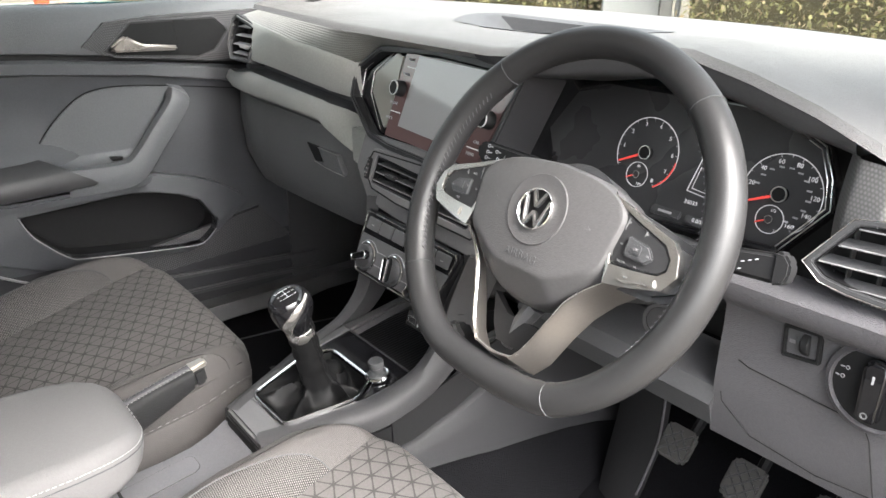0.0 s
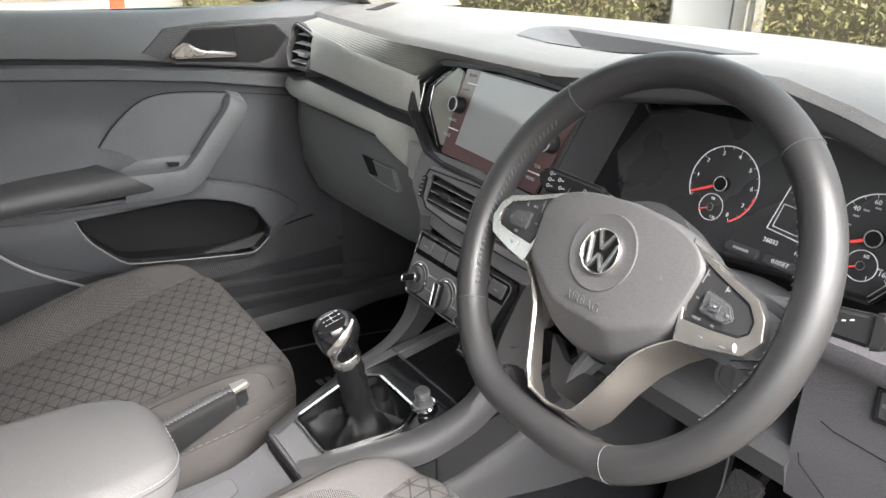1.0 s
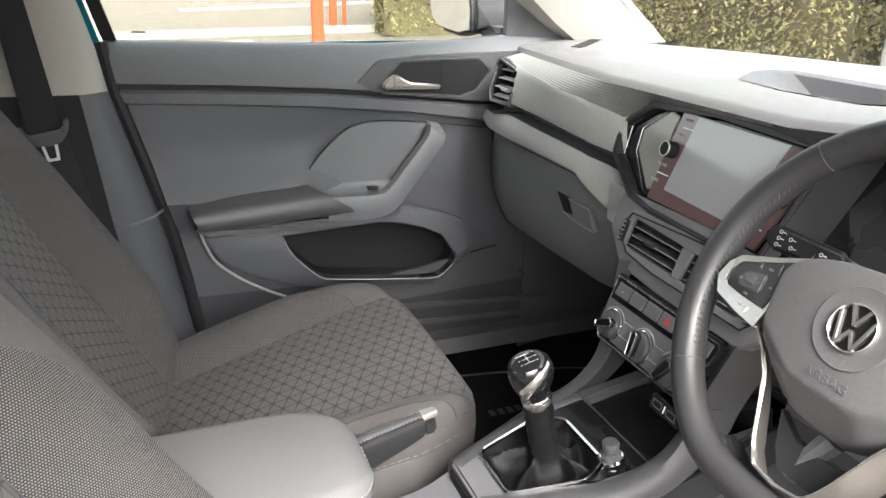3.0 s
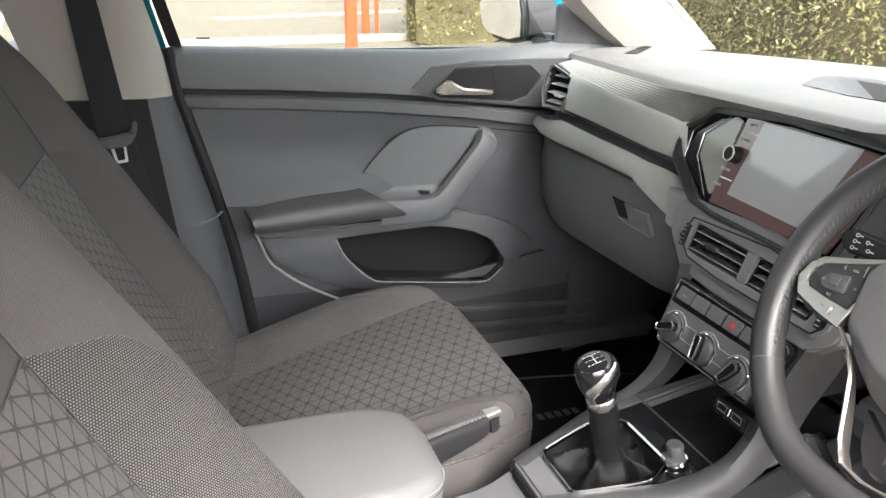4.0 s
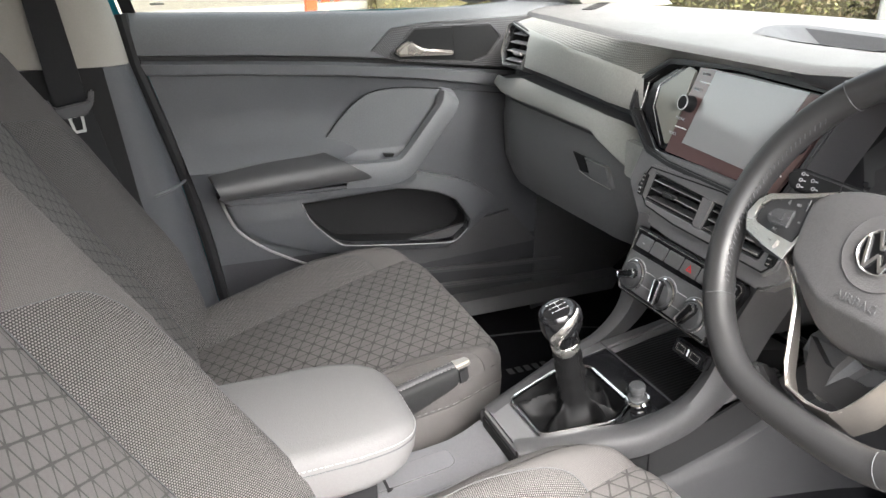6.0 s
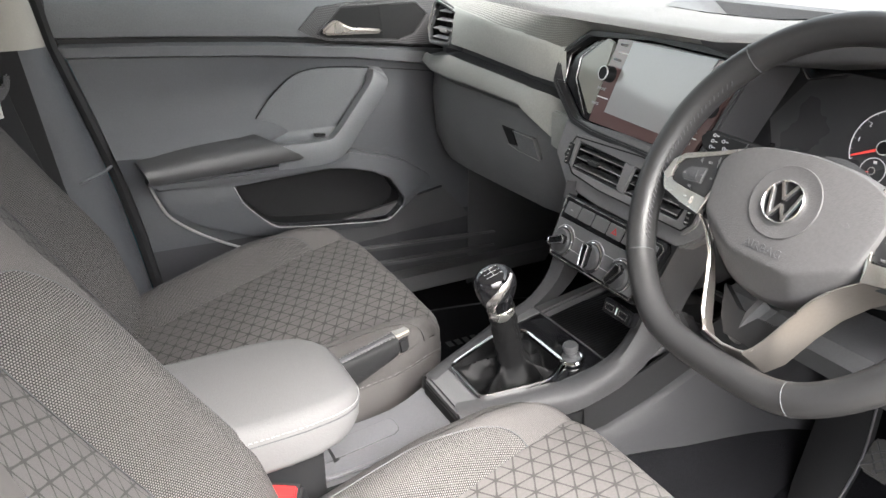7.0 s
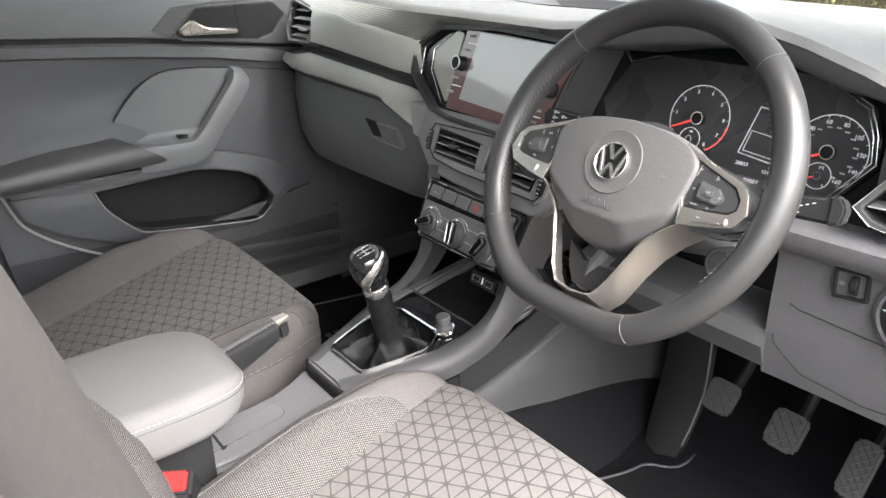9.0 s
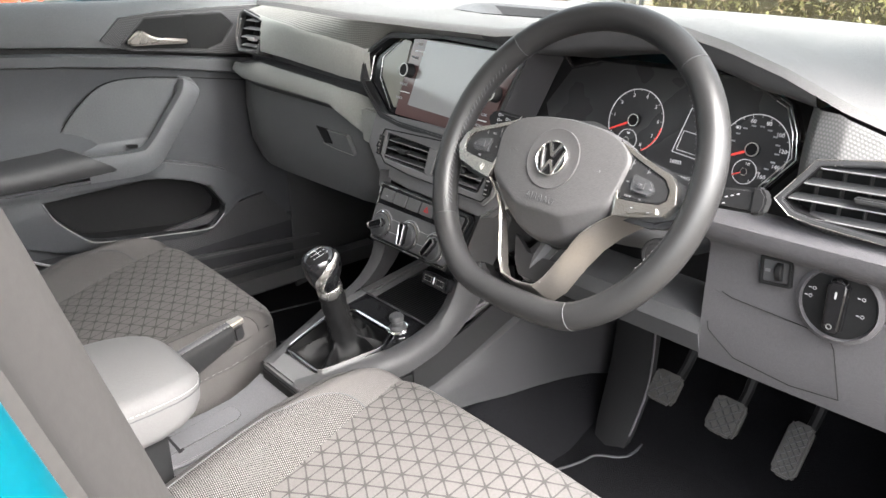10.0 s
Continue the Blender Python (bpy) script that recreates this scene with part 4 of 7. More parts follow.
loops = []
for k in range(96):
    a = 2 * math.pi * k / 96
    x, y = rim_pt(a)
    d = V(x, y, 0).normalized()
    lp = []
    for j in range(14):
        b = 2 * math.pi * j / 14
        lp.append(WF @ (V(x, y, 0) + d * (0.0152 * math.cos(b)) + V(0, 0, 0.0172 * math.sin(b))))
    loops.append(lp)
bm = bmesh.new()
vs = [[bm.verts.new(q) for q in lp] for lp in loops]
for i in range(96):
    a, b = vs[i], vs[(i + 1) % 96]
    for j in range(14):
        bm.faces.new((a[j], a[(j + 1) % 14], b[(j + 1) % 14], b[j]))
part("rim", bm, RIMLEATHER, wheel)
bossr = [(0.0, 0.051), (0.045, 0.047), (0.076, 0.037), (0.09, 0.022), (0.0895, 0.004), (0.087, -0.014), (0.082, -0.032), (0.063, -0.058), (0.04, -0.077), (0.02, -0.086)]
bossk = bossr + [(0.0, -0.088)] + [(-x, y) for x, y in bossr[:0:-1]]
bossp = [(q.x, q.y) for q in smooth_path([(x, y, 0) for x, y in bossk] + [(0.0, 0.051, 0)], 4)[:-1]]


def chin(x, y):
    """How far the cover folds back below its creased lower edge."""
    return max(0.0, -y - 0.055, (abs(x) - 0.03) * 0.459 - (y + 0.056) * 0.888)


def boss_loop(f, z):
    return [WF @ V(x * f, y * f, z - 0.8 * chin(x * f, y * f)) for x, y in bossp]


part("airbag_cover", loft([boss_loop(0.96, -0.03), boss_loop(1.0, -0.012), boss_loop(1.0, 0.0), boss_loop(0.985, 0.007), boss_loop(0.95, 0.0115)] + [boss_loop(0.94 - 0.03 * k, 0.012 + 0.006 * (1 - (1 - k / 30) ** 2)) for k in range(31)]), BOSS, wheel, "grained dark grey airbag cover", 22)

# ---- passenger door ----
DOORM = mat("door_mid_plastic", (0.098, 0.101, 0.107), 0.42, bump=0.2, bscale=700)
DOORU = mat("door_upper_plastic", (0.1, 0.1035, 0.109), 0.48, bump=0.5, bscale=700)
door = thing("passenger_door", (-0.76, 0.0, 0.45), "closed grey plastic front passenger door with armrest and pocket", "car door")


def dplate(pts, x, t, bevel=0.004, seg=2):
    return prism([V(x, y, z) for y, z in pts], V(-t, 0, 0), bevel, seg)


def rear_y(z):
    return interp([0.4, 0.55, 0.66, 0.79, 0.91, 1.04, 1.14], [-0.435, -0.46, -0.474, -0.497, -0.528, -0.563, -0.576], z)


def line_z(y, a):
    return interp([-0.57, -0.386, -0.182, 0.002, 0.172, 0.3], a, y)


UP = [1.049, 1.041, 1.028, 1.011, 0.992, 0.978]
BD = [1.018, 1.009, 0.995, 0.977, 0.951, 0.93]
ys = [-0.575 + 0.025 * i for i in range(40)]


def band(zlo, zhi, xs_, name, mt, label):
    P = []
    for k, (f, x) in enumerate(xs_):
        row = []
        for y in ys:
            z = zlo(y) * (1 - f) + zhi(y) * f
            row.append(V(x, max(y, rear_y(z)), z))
        P.append(row)
    return part(name, grid(P, V(-0.015, 0, 0)), mt, door, label)


sill_z = lambda y: interp([-0.57, -0.244, -0.054, 0.124, 0.23, 0.4], [1.13, 1.121, 1.118, 1.124, 1.132, 1.134], y)
band(lambda y: line_z(y, UP) + 0.005, sill_z, ((0.0, -0.738), (0.04, -0.73), (0.3, -0.728), (0.6, -0.732), (0.85, -0.742), (0.96, -0.752), (1.0, -0.768)), "upper_trim", DOORU, "soft grey upper door trim")
band(lambda y: line_z(y, BD), lambda y: line_z(y, UP) - 0.005, ((0.0, -0.742), (0.1, -0.737), (0.8, -0.733), (1.0, -0.74)), "trim_band", DOORM, "grey trim band below the dark joint")
band(lambda y: line_z(y, UP) - 0.008, lambda y: line_z(y, UP) + 0.008, ((0.0, -0.748), (1.0, -0.748)), "joint", RUBBER, "dark joint line")
P = []
for k in range(28):
    f = k / 27
    row = []
    for i in range(40):
        u = i / 39
        z = 0.37 * (1 - f) + f * 1.0
        y0 = rear_y(z)
        y = y0 + (0.5 - y0) * u
        z = 0.37 * (1 - f) + f * (line_z(y, BD) + 0.002)
        flow = 0.035 * math.exp(-((z - 0.825) / 0.045) ** 2) / (1 + math.exp((y + 0.2) / 0.03))
        x = -0.748 + flow - 0.014 * math.exp(-((z - 0.92) / 0.06) ** 2) * math.exp(-((y + 0.15) / 0.25) ** 2)
        row.append(V(x, y, z))
    P.append(row)
po = [(-0.287, 0.737), (-0.18, 0.742), (-0.072, 0.746), (-0.026, 0.739), (0.028, 0.723), (0.07, 0.702), (0.104, 0.65), (0.099, 0.629), (0.067, 0.602), (0.018, 0.602), (-0.17, 0.625), (-0.209, 0.635), (-0.246, 0.669), (-0.27, 0.698)]


mouth = shrink(po, -0.017)


def pocketed(bm):
    """Cuts the pocket's mouth out of a door skin."""
    bmesh.ops.delete(bm, geom=[f for f in bm.faces if inside(mouth, f.calc_center_median().y, f.calc_center_median().z)], context="FACES")
    return bm


part("inner_panel", pocketed(grid(P[10:], V(-0.02, 0, 0))), DOORG, door, "dark grey moulded door panel")
part("lower_panel", pocketed(grid(P[:11], V(-0.02, 0, 0))), SIDEG, door, "black moulded lower door panel")
cup = [(-0.238, 0.842), (-0.196, 0.897), (-0.146, 0.942), (-0.109, 0.958), (-0.059, 0.962), (0.055, 0.952), (0.06, 0.92), (0.012, 0.845), (-0.03, 0.79), (-0.159, 0.79)]
part("pull_cup", dplate(cup, -0.744, 0.006, 0.002), DOORM, door, "lighter grey recess behind the pull")
part("cup_line", tube(smooth_path([(-0.7455, -0.238, 0.842), (-0.7445, -0.196, 0.897), (-0.7445, -0.146, 0.942), (-0.7445, -0.1, 0.96), (-0.744, -0.03, 0.961), (-0.744, 0.08, 0.949), (-0.744, 0.24, 0.927)], 5), 0.0012, 5), BLACK, door, "fine groove over the pull recess")
cs = []
for k in range(9):
    f = k / 8
    x = -0.696 - 0.049 * math.sin(f * math.pi / 2)
    y0 = -0.17 - 0.07 * math.sin(f * math.pi / 2)
    cs.append([V(x, y0 + (-0.04 - y0) * i / 9, 0.81 + 0.03 * f * f) for i in range(10)])
part("cup_floor", grid(cs), DOORM, door, "smooth lighter grey floor of the pull recess")
# pull bar
bar = smooth_path([(-0.752, 0.05, 0.934), (-0.73, 0.0505, 0.9335), (-0.715, 0.049, 0.931), (-0.707, 0.041, 0.918), (-0.705, 0.02, 0.892), (-0.703, -0.01, 0.856), (-0.702, -0.043, 0.815), (-0.701, -0.066, 0.796), (-0.703, -0.1, 0.79), (-0.706, -0.15, 0.79), (-0.71, -0.19, 0.79)], 4)
loops = []
for i, p in enumerate(bar):
    d = (bar[min(i + 1, len(bar) - 1)] - bar[max(i - 1, 0)]).normalized()
    a = V(1, 0, 0)
    a = (a - d * a.dot(d)).normalized()
    b = d.cross(a)
    w = interp([0, 0.2, 0.55, 0.75, 1], [0.02, 0.0205, 0.021, 0.026, 0.028], i / (len(bar) - 1))
    lp = []
    for k in range(12):
        t = 2 * math.pi * k / 12
        ca, sa_ = math.cos(t), math.sin(t)
        lp.append(p + a * (0.015 * math.copysign(abs(ca) ** 0.24, ca)) + b * (w * math.copysign(abs(sa_) ** 0.24, sa_)))
    loops.append(lp)
part("pull_handle", loft(loops), DOORM, door, "pale grey door pull bar")
part("screw_cap", prism([V(-0.722, y, z) for y, z in ((-0.1, 0.826), (-0.075, 0.823), (-0.078, 0.817), (-0.096, 0.818))], V(-0.01, 0, 0)), BLACK, door)
# armrest
rear_s = ((-0.752, -0.48, 0.836), (-0.74, -0.478, 0.834), (-0.7, -0.464, 0.811), (-0.692, -0.461, 0.805), (-0.688, -0.458, 0.797), (-0.684, -0.453, 0.782), (-0.687, -0.45, 0.771), (-0.7, -0.449, 0.767), (-0.752, -0.449, 0.767))
fore_s = ((-0.752, -0.242, 0.848), (-0.742, -0.236, 0.846), (-0.7, -0.196, 0.829), (-0.692, -0.188, 0.824), (-0.687, -0.178, 0.816), (-0.684, -0.15, 0.796), (-0.687, -0.138, 0.784), (-0.7, -0.136, 0.778), (-0.752, -0.136, 0.777))
loops = []
for f, k in ((0.0, 0.86), (0.012, 0.96), (0.03, 1.0), (0.2, 1.0), (0.4, 1.0), (0.6, 1.0), (0.8, 1.0), (0.97, 1.0), (0.988, 0.96), (1.0, 0.86)):
    sec = [Vector(a).lerp(Vector(b), f) + V(0, 0, 0.006 * math.sin(math.pi * f) if i < 3 else 0.0) for i, (a, b) in enumerate(zip(rear_s, fore_s))]
    mid = sum(sec, Vector()) / len(sec)
    loops.append([V(p.x, p.y, mid.z + (p.z - mid.z) * k) for p in sec])
part("armrest_pad", loft(loops), mat("padded_vinyl", (0.03, 0.03, 0.0315), 0.4, spec=0.45, bump=0.2, bscale=900), door, "dark padded armrest with a soft crease", 50)
au = [(-0.462, 0.776), (-0.274, 0.77), (-0.08, 0.772), (-0.03, 0.79), (-0.03, 0.765), (-0.1, 0.752), (-0.28, 0.752), (-0.44, 0.757)]
part("armrest_base", dplate(au, -0.695, 0.05, 0.006), DOORG, door, "grey lower edge of the armrest")
# pocket
pf = [(-0.44, 0.752), (-0.2, 0.752), (-0.07, 0.774), (-0.022, 0.778), (0.071, 0.751), (0.12, 0.732), (0.178, 0.692), (0.186, 0.674), (0.119, 0.624), (0.05, 0.582), (-0.19, 0.605), (-0.26, 0.615), (-0.36, 0.655), (-0.42, 0.7)]
part("pocket_frame", ring([V(-0.722, y, z) for y, z in pf], [V(-0.712, y, z) for y, z in po], V(-0.03, 0, 0), 0.004), DOORG, door, "dark rim of the door pocket")
# matt black inside deepens the pocket's shade by colour
part("pocket_wall", loft([[V(x, y, z) for y, z in po] for x in (-0.7125, -0.74, -0.784)], False), BLACK, door, "inner sides of the pocket, blackened for shade")
part("pocket_well", dplate(shrink(po, -0.004), -0.783, 0.003, 0), BLACK, door, "bottom of the door pocket, blackened for shade")
rim_p = [V(-0.711, y, z) for y, z in po]
# pale tube draws the highlight along the lower lip
part("pocket_lip_glint", tube(smooth_path(rim_p[7:] + rim_p[:1], 4), 0.0013, 6), MID, door, "highlight on the pocket's lip, as a pale tube")
part("trim_line", tube(smooth_path([(-0.738, -0.452, 0.77), (-0.737, -0.436, 0.717), (-0.736, -0.415, 0.68), (-0.736, -0.358, 0.632), (-0.736, -0.273, 0.584), (-0.736, -0.2, 0.56)], 5), 0.003, 6), MID, door, "bright grey trim line")
part("lower_grain", grid([[V(-0.735, -0.1, 0.6), V(-0.735, 0.22, 0.65)], [V(-0.735, -0.1, 0.54), V(-0.735, 0.3, 0.56)]], V(-0.01, 0, 0)), CARBOND, door, "dimpled lower door panel")
for za, zb, x in ((0.54, 0.5, -0.735), (0.49, 0.462, -0.735)):
    part("moulding", prism([V(x, -0.2, za), V(x, 0.38, zb), V(x, 0.38, zb - 0.012), V(x, -0.2, za - 0.012)], V(-0.02, 0, 0), 0.003), DARK, door, "lower door moulding")
# handle panel
hb = grid([[V(-0.7245, y, z) for y, z in ((-0.117, 1.046), (-0.073, 1.087), (0.013, 1.096), (0.26, 1.102))], [V(-0.7245, y, z) for y, z in ((-0.117, 1.044), (-0.08, 1.026), (0.013, 1.013), (0.26, 0.988))]], V(-0.02, 0, 0))
part("handle_panel", hb, CARBOND, door, "dark dimpled panel round the door handle")
ho = [(-0.083, 1.034), (-0.026, 1.089), (0.15, 1.092), (0.181, 1.062), (0.147, 1.019), (0.11, 1.008), (-0.06, 1.02)]
part("handle_frame", ring([V(-0.7215, y, z) for y, z in ho], [V(-0.7215, y, z) for y, z in shrink(ho, 0.006)], V(-0.012, 0, 0), 0.002), VENTG, door, "satin dark frame of the handle recess")
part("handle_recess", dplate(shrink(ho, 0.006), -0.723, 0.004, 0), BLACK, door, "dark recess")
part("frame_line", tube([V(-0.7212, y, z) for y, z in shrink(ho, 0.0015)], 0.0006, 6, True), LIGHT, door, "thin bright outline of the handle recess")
# black plate over the recess paints its deeper shade
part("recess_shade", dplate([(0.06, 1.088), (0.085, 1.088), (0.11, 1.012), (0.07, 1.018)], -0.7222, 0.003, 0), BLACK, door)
hd = [(-0.07, 1.041), (-0.05, 1.058), (-0.036, 1.062), (-0.022, 1.052), (-0.006, 1.045), (0.063, 1.037), (0.061, 1.029), (-0.063, 1.032)]
part("door_handle", dplate(hd, -0.708, 0.016, 0.004, 3), SPOKE, door, "satin silver door release handle")
# window frame and glass of that door
part("window_seal", loft([[V(-0.76, rear_y(1.13) - 0.005, 1.13), V(-0.76, rear_y(1.13) + 0.018, 1.13), V(-0.79, rear_y(1.13) + 0.018, 1.13), V(-0.79, rear_y(1.13) - 0.005, 1.13)], [V(-0.63, -0.66, 1.46), V(-0.63, -0.64, 1.46), V(-0.66, -0.64, 1.46), V(-0.66, -0.66, 1.46)]]), RUBBER, door, "black window seal")
part("window_frame", loft([[V(-0.755, -0.6, 1.1), V(-0.755, -0.577, 1.1), V(-0.775, -0.577, 1.1), V(-0.775, -0.6, 1.1)], [V(-0.625, -0.685, 1.46), V(-0.625, -0.662, 1.46), V(-0.645, -0.662, 1.46), V(-0.645, -0.685, 1.46)]]), TEAL, door, "teal painted window frame")
part("outer_skin", grid([[V(-0.8, y, z) for y in (-0.57, 0.0, 0.6)] for z in (1.12, 1.0, 0.6, 0.4)], V(-0.01, 0, 0)), TEAL, door, "teal outer skin")
pane = part("window_pane", grid([[V(-0.775, -0.57, 1.1), V(-0.775, 0.24, 1.1)], [V(-0.645, -0.64, 1.46), V(-0.645, -0.1, 1.46)]], V(-0.004, 0, 0)), WINGLASS, door, "clear side window")
part("glass_mark", grid([[V(-0.762, -0.53, 1.142), V(-0.762, -0.505, 1.142)], [V(-0.7625, -0.53, 1.146), V(-0.7625, -0.505, 1.146)]]), GREYINK, door, "small etched mark")
part("front_seal", tube([(-0.742, rear_y(z) - 0.008, z) for z in (1.13, 1.04, 0.91, 0.79, 0.66, 0.55, 0.44)], 0.012, 8), RUBBER, door, "black door seal")
part("sail_panel", prism([V(-0.765, 0.228, 1.115), V(-0.765, 0.228, 1.21), V(-0.74, 0.31, 1.23), V(-0.745, 0.4, 1.115)], V(-0.012, 0, 0), 0.003), DARK, door, "black corner panel by the mirror")

# ---- door mirror ----
mir = thing("door_mirror", (-0.95, 0.24, 1.1), "teal and black door mirror outside the passenger window", "wing mirror")
MF = frame_at(V(-0.945, 0.17, 1.185), (1, 0.25, 0), (0, -0.14, 1))
mo = [(-0.09, 0.02), (-0.082, -0.035), (-0.055, -0.06), (0.03, -0.072), (0.09, -0.06), (0.1, 0.0), (0.085, 0.07), (-0.06, 0.075)]
part("housing", slab(MF, mo, -0.1, 0.004, 0.012, 3), DARK, mir, "dark housing")
part("cap", slab(MF, shrink(mo, 0.006), -0.13, -0.05, 0.02, 3), TEAL, mir, "teal cap")
part("mirror_glass", slab(MF, shrink(mo, 0.014), 0.003, 0.007, 0.001), mat("mirror_silver", (0.9, 0.92, 0.95), 0.02, 1.0, var=0.0), mir, "reflecting glass")
part("arm", box((0, 0, 0), (0.12, 0.06, 0.03), 0.01, Matrix.Translation((-0.84, 0.25, 1.13))), DARK, mir)

# ---- pillars and seat belt ----
def pillar(s, name, y_of, mt_up, mt_lo, zsplit, label):
    """A door pillar on side s; y_of(z): its front edge."""
    def sec(z, o=0.0):
        y = y_of(z)
        q = 0.035 * max(0, z - 1.1) / 0.36 * 2
        k = (0.74 - q - 0.01, 0.715 - q, 0.695 - q, 0.69 - q, 0.7 - q, 0.72 - q)
        dy = (0.0, -0.006, -0.03, -0.06, -0.19, -0.225)
        return [V(s * (a - o), y + b, z) for a, b in zip(k, dy)]
    up = [sec(zsplit + (1.47 - zsplit) * k / 6) for k in range(7)]
    lo = [sec(0.42 + (zsplit - 0.0006 - 0.42) * k / 6, 0.0015) for k in range(7)]
    p = thing(name, (s * 0.72, y_of(0.45), 0.42), label, "door pillar", kind="structure")
    part("upper_trim", grid(up, V(s * 0.012, 0, 0)), mt_up, p, "beige upper trim")
    part("lower_trim", grid(lo, V(s * 0.012, 0, 0)), mt_lo, p, "dark grey lower trim")
    return p


bl = pillar(-1, "door_pillar_left", lambda z: interp([0.42, 0.55, 0.66, 0.79, 0.91, 1.04, 1.14, 1.47], [-0.458, -0.482, -0.495, -0.517, -0.547, -0.58, -0.595, -0.68], z), BEIGE, DOORG, 1.045, "beige over dark grey pillar between the left doors")
part("moulding", tube(smooth_path([(-0.693, -0.578, 0.795), (-0.69, -0.555, 0.803), (-0.7, -0.53, 0.809), (-0.725, -0.512, 0.813)], 4), [0.001] + [0.0035] * 11 + [0.002], 8), DOORM, bl, "raised trim edge")
# flat black sheet painting the shade between belt and pillar
part("belt_shade", grid([[V(-0.688, -0.625, 1.045), V(-0.688, -0.76, 1.045)], [V(-0.686, -0.6, 0.8), V(-0.686, -0.74, 0.8)], [V(-0.684, -0.56, 0.55), V(-0.684, -0.7, 0.55)]], V(-0.004, 0, 0)), BLACK, bl, "black sheet as the shade behind the belt")
nb = thing("door_pillar_right", (0.7, -0.42, 0.42), "grey trimmed pillar at the open driver's doorway", "door pillar", kind="structure")
ny_ = lambda z: interp([0.42, 1.0, 1.1, 1.2, 1.47], [-0.4, -0.549, -0.576, -0.603, -0.676], z)
part("trim", grid([[V(x, ny_(z) + dy, z) for x, dy in ((0.715, -0.024), (0.712, -0.019), (0.695, -0.016), (0.682, -0.004), (0.672, 0.001), (0.664, -0.004), (0.656, -0.03), (0.654, -0.08), (0.66, -0.2))] for z in (0.42, 0.6, 0.8, 1.0, 1.1, 1.2, 1.3, 1.47)], V(0.006, -0.006, 0)), PILLARG, nb, "grey-brown pillar trim")
seal_path = [(0.795, -0.43 - 0.262 * (z - 0.5) - 0.046, z) for z in (0.45, 0.7, 0.9, 1.0, 1.1, 1.2, 1.3)]
part("jamb", grid([[V(x, ny_(z) + dy, z) for x, dy in ((0.79, -0.062), (0.765, -0.047), (0.74, -0.034), (0.728, -0.026), (0.716, -0.0225))] for z in (0.42, 0.6, 0.8, 1.0, 1.1, 1.2, 1.3, 1.47)], V(0.002, -0.008, 0)), TEAL, nb, "teal painted jamb beside the trim")
part("door_seal", tube(seal_path, 0.012, 10), RUBBER, nb, "black rubber door seal")
ys_ = lambda z: -0.45 - 0.262 * (z - 0.5) - 0.022
part("outer_skin", grid([[V(0.75, ys_(z) - 0.0, z), V(0.775, ys_(z) - 0.006, z), V(0.8, ys_(z) - 0.03, z), V(0.82, ys_(z) - 0.12, z), V(0.83, ys_(z) - 0.3, z)] for z in (0.4, 0.8, 1.1, 1.25, 1.45)], V(0, -0.01, 0)), TEAL, nb, "teal painted door jamb")

belt = thing("seat_belt", (-0.67, -0.68, 0.93), "dark seat belt with its metal tongue hanging on the pillar", "seat belt")
part("strap", grid([[V(-0.655, -0.755, 1.4), V(-0.655, -0.705, 1.4)], [V(-0.66, -0.731, 1.216), V(-0.66, -0.684, 1.216)], [V(-0.662, -0.722, 1.1), V(-0.662, -0.67, 1.1)], [V(-0.664, -0.712, 0.99), V(-0.664, -0.658, 1.0)]], V(-0.002, 0, 0)), BELT, belt, "woven dark webbing")
part("strap_lower", grid([[V(-0.67, -0.712, 0.99), V(-0.67, -0.658, 1.0)], [V(-0.675, -0.66, 0.75), V(-0.675, -0.61, 0.75)], [V(-0.68, -0.62, 0.5), V(-0.68, -0.57, 0.5)]], V(-0.002, 0, 0)), BELT, belt, "woven dark webbing")
TF = frame_at(V(-0.654, -0.683, 0.985), (0, 1, 0.12), (0, 0, 1))
tg = [(-0.04, 0.02), (-0.036, 0.0), (-0.02, -0.018), (0.02, -0.018), (0.036, 0.0), (0.042, 0.022), (0.034, 0.024), (0.028, 0.006), (-0.028, 0.002), (-0.034, 0.02)]
part("tongue_body", slab(TF, tg, -0.008, 0.006, 0.003), DARK, belt, "black plastic tongue body")
tm = [(-0.012, -0.014), (0.014, -0.014), (0.011, -0.046), (-0.009, -0.046)]
part("tongue", hoop(TF, tm, shrink(tm, 0.0045), -0.002, 0.002, 0.0008), SILVER, belt, "steel tongue with a slot")

# rear passenger door seen past the pillar
rd = thing("rear_door", (-0.76, -1.2, 0.45), "closed grey rear passenger door behind the pillar", "car door")
part("inner_panel", grid([[V(-0.735, y, z) for y in (-0.8, -1.2, -1.9)] for z in (0.42, 0.8, 1.108)], V(-0.02, 0, 0)), DOORG, rd, "dark grey door panel")
part("sill_trim", grid([[V(-0.728, y, z) for y in (-0.79, -1.2, -1.9)] for z in (1.11, 1.128)] + [[V(-0.77, y, 1.14) for y in (-0.79, -1.2, -1.9)]], V(-0.02, 0, 0)), MID, rd, "grey window sill trim")
part("pull_loop", tube(smooth_path([(-0.728, -0.87, 1.085), (-0.715, -0.84, 1.085), (-0.713, -0.815, 1.07), (-0.728, -0.808, 1.05)], 5), 0.006, 8), BLACK, rd, "black handle loop")
p2 = part("window_pane", grid([[V(-0.775, -0.8, 1.12), V(-0.775, -1.8, 1.14)], [V(-0.645, -0.85, 1.46), V(-0.645, -1.7, 1.46)]], V(-0.004, 0, 0)), WINGLASS, rd, "clear side window")
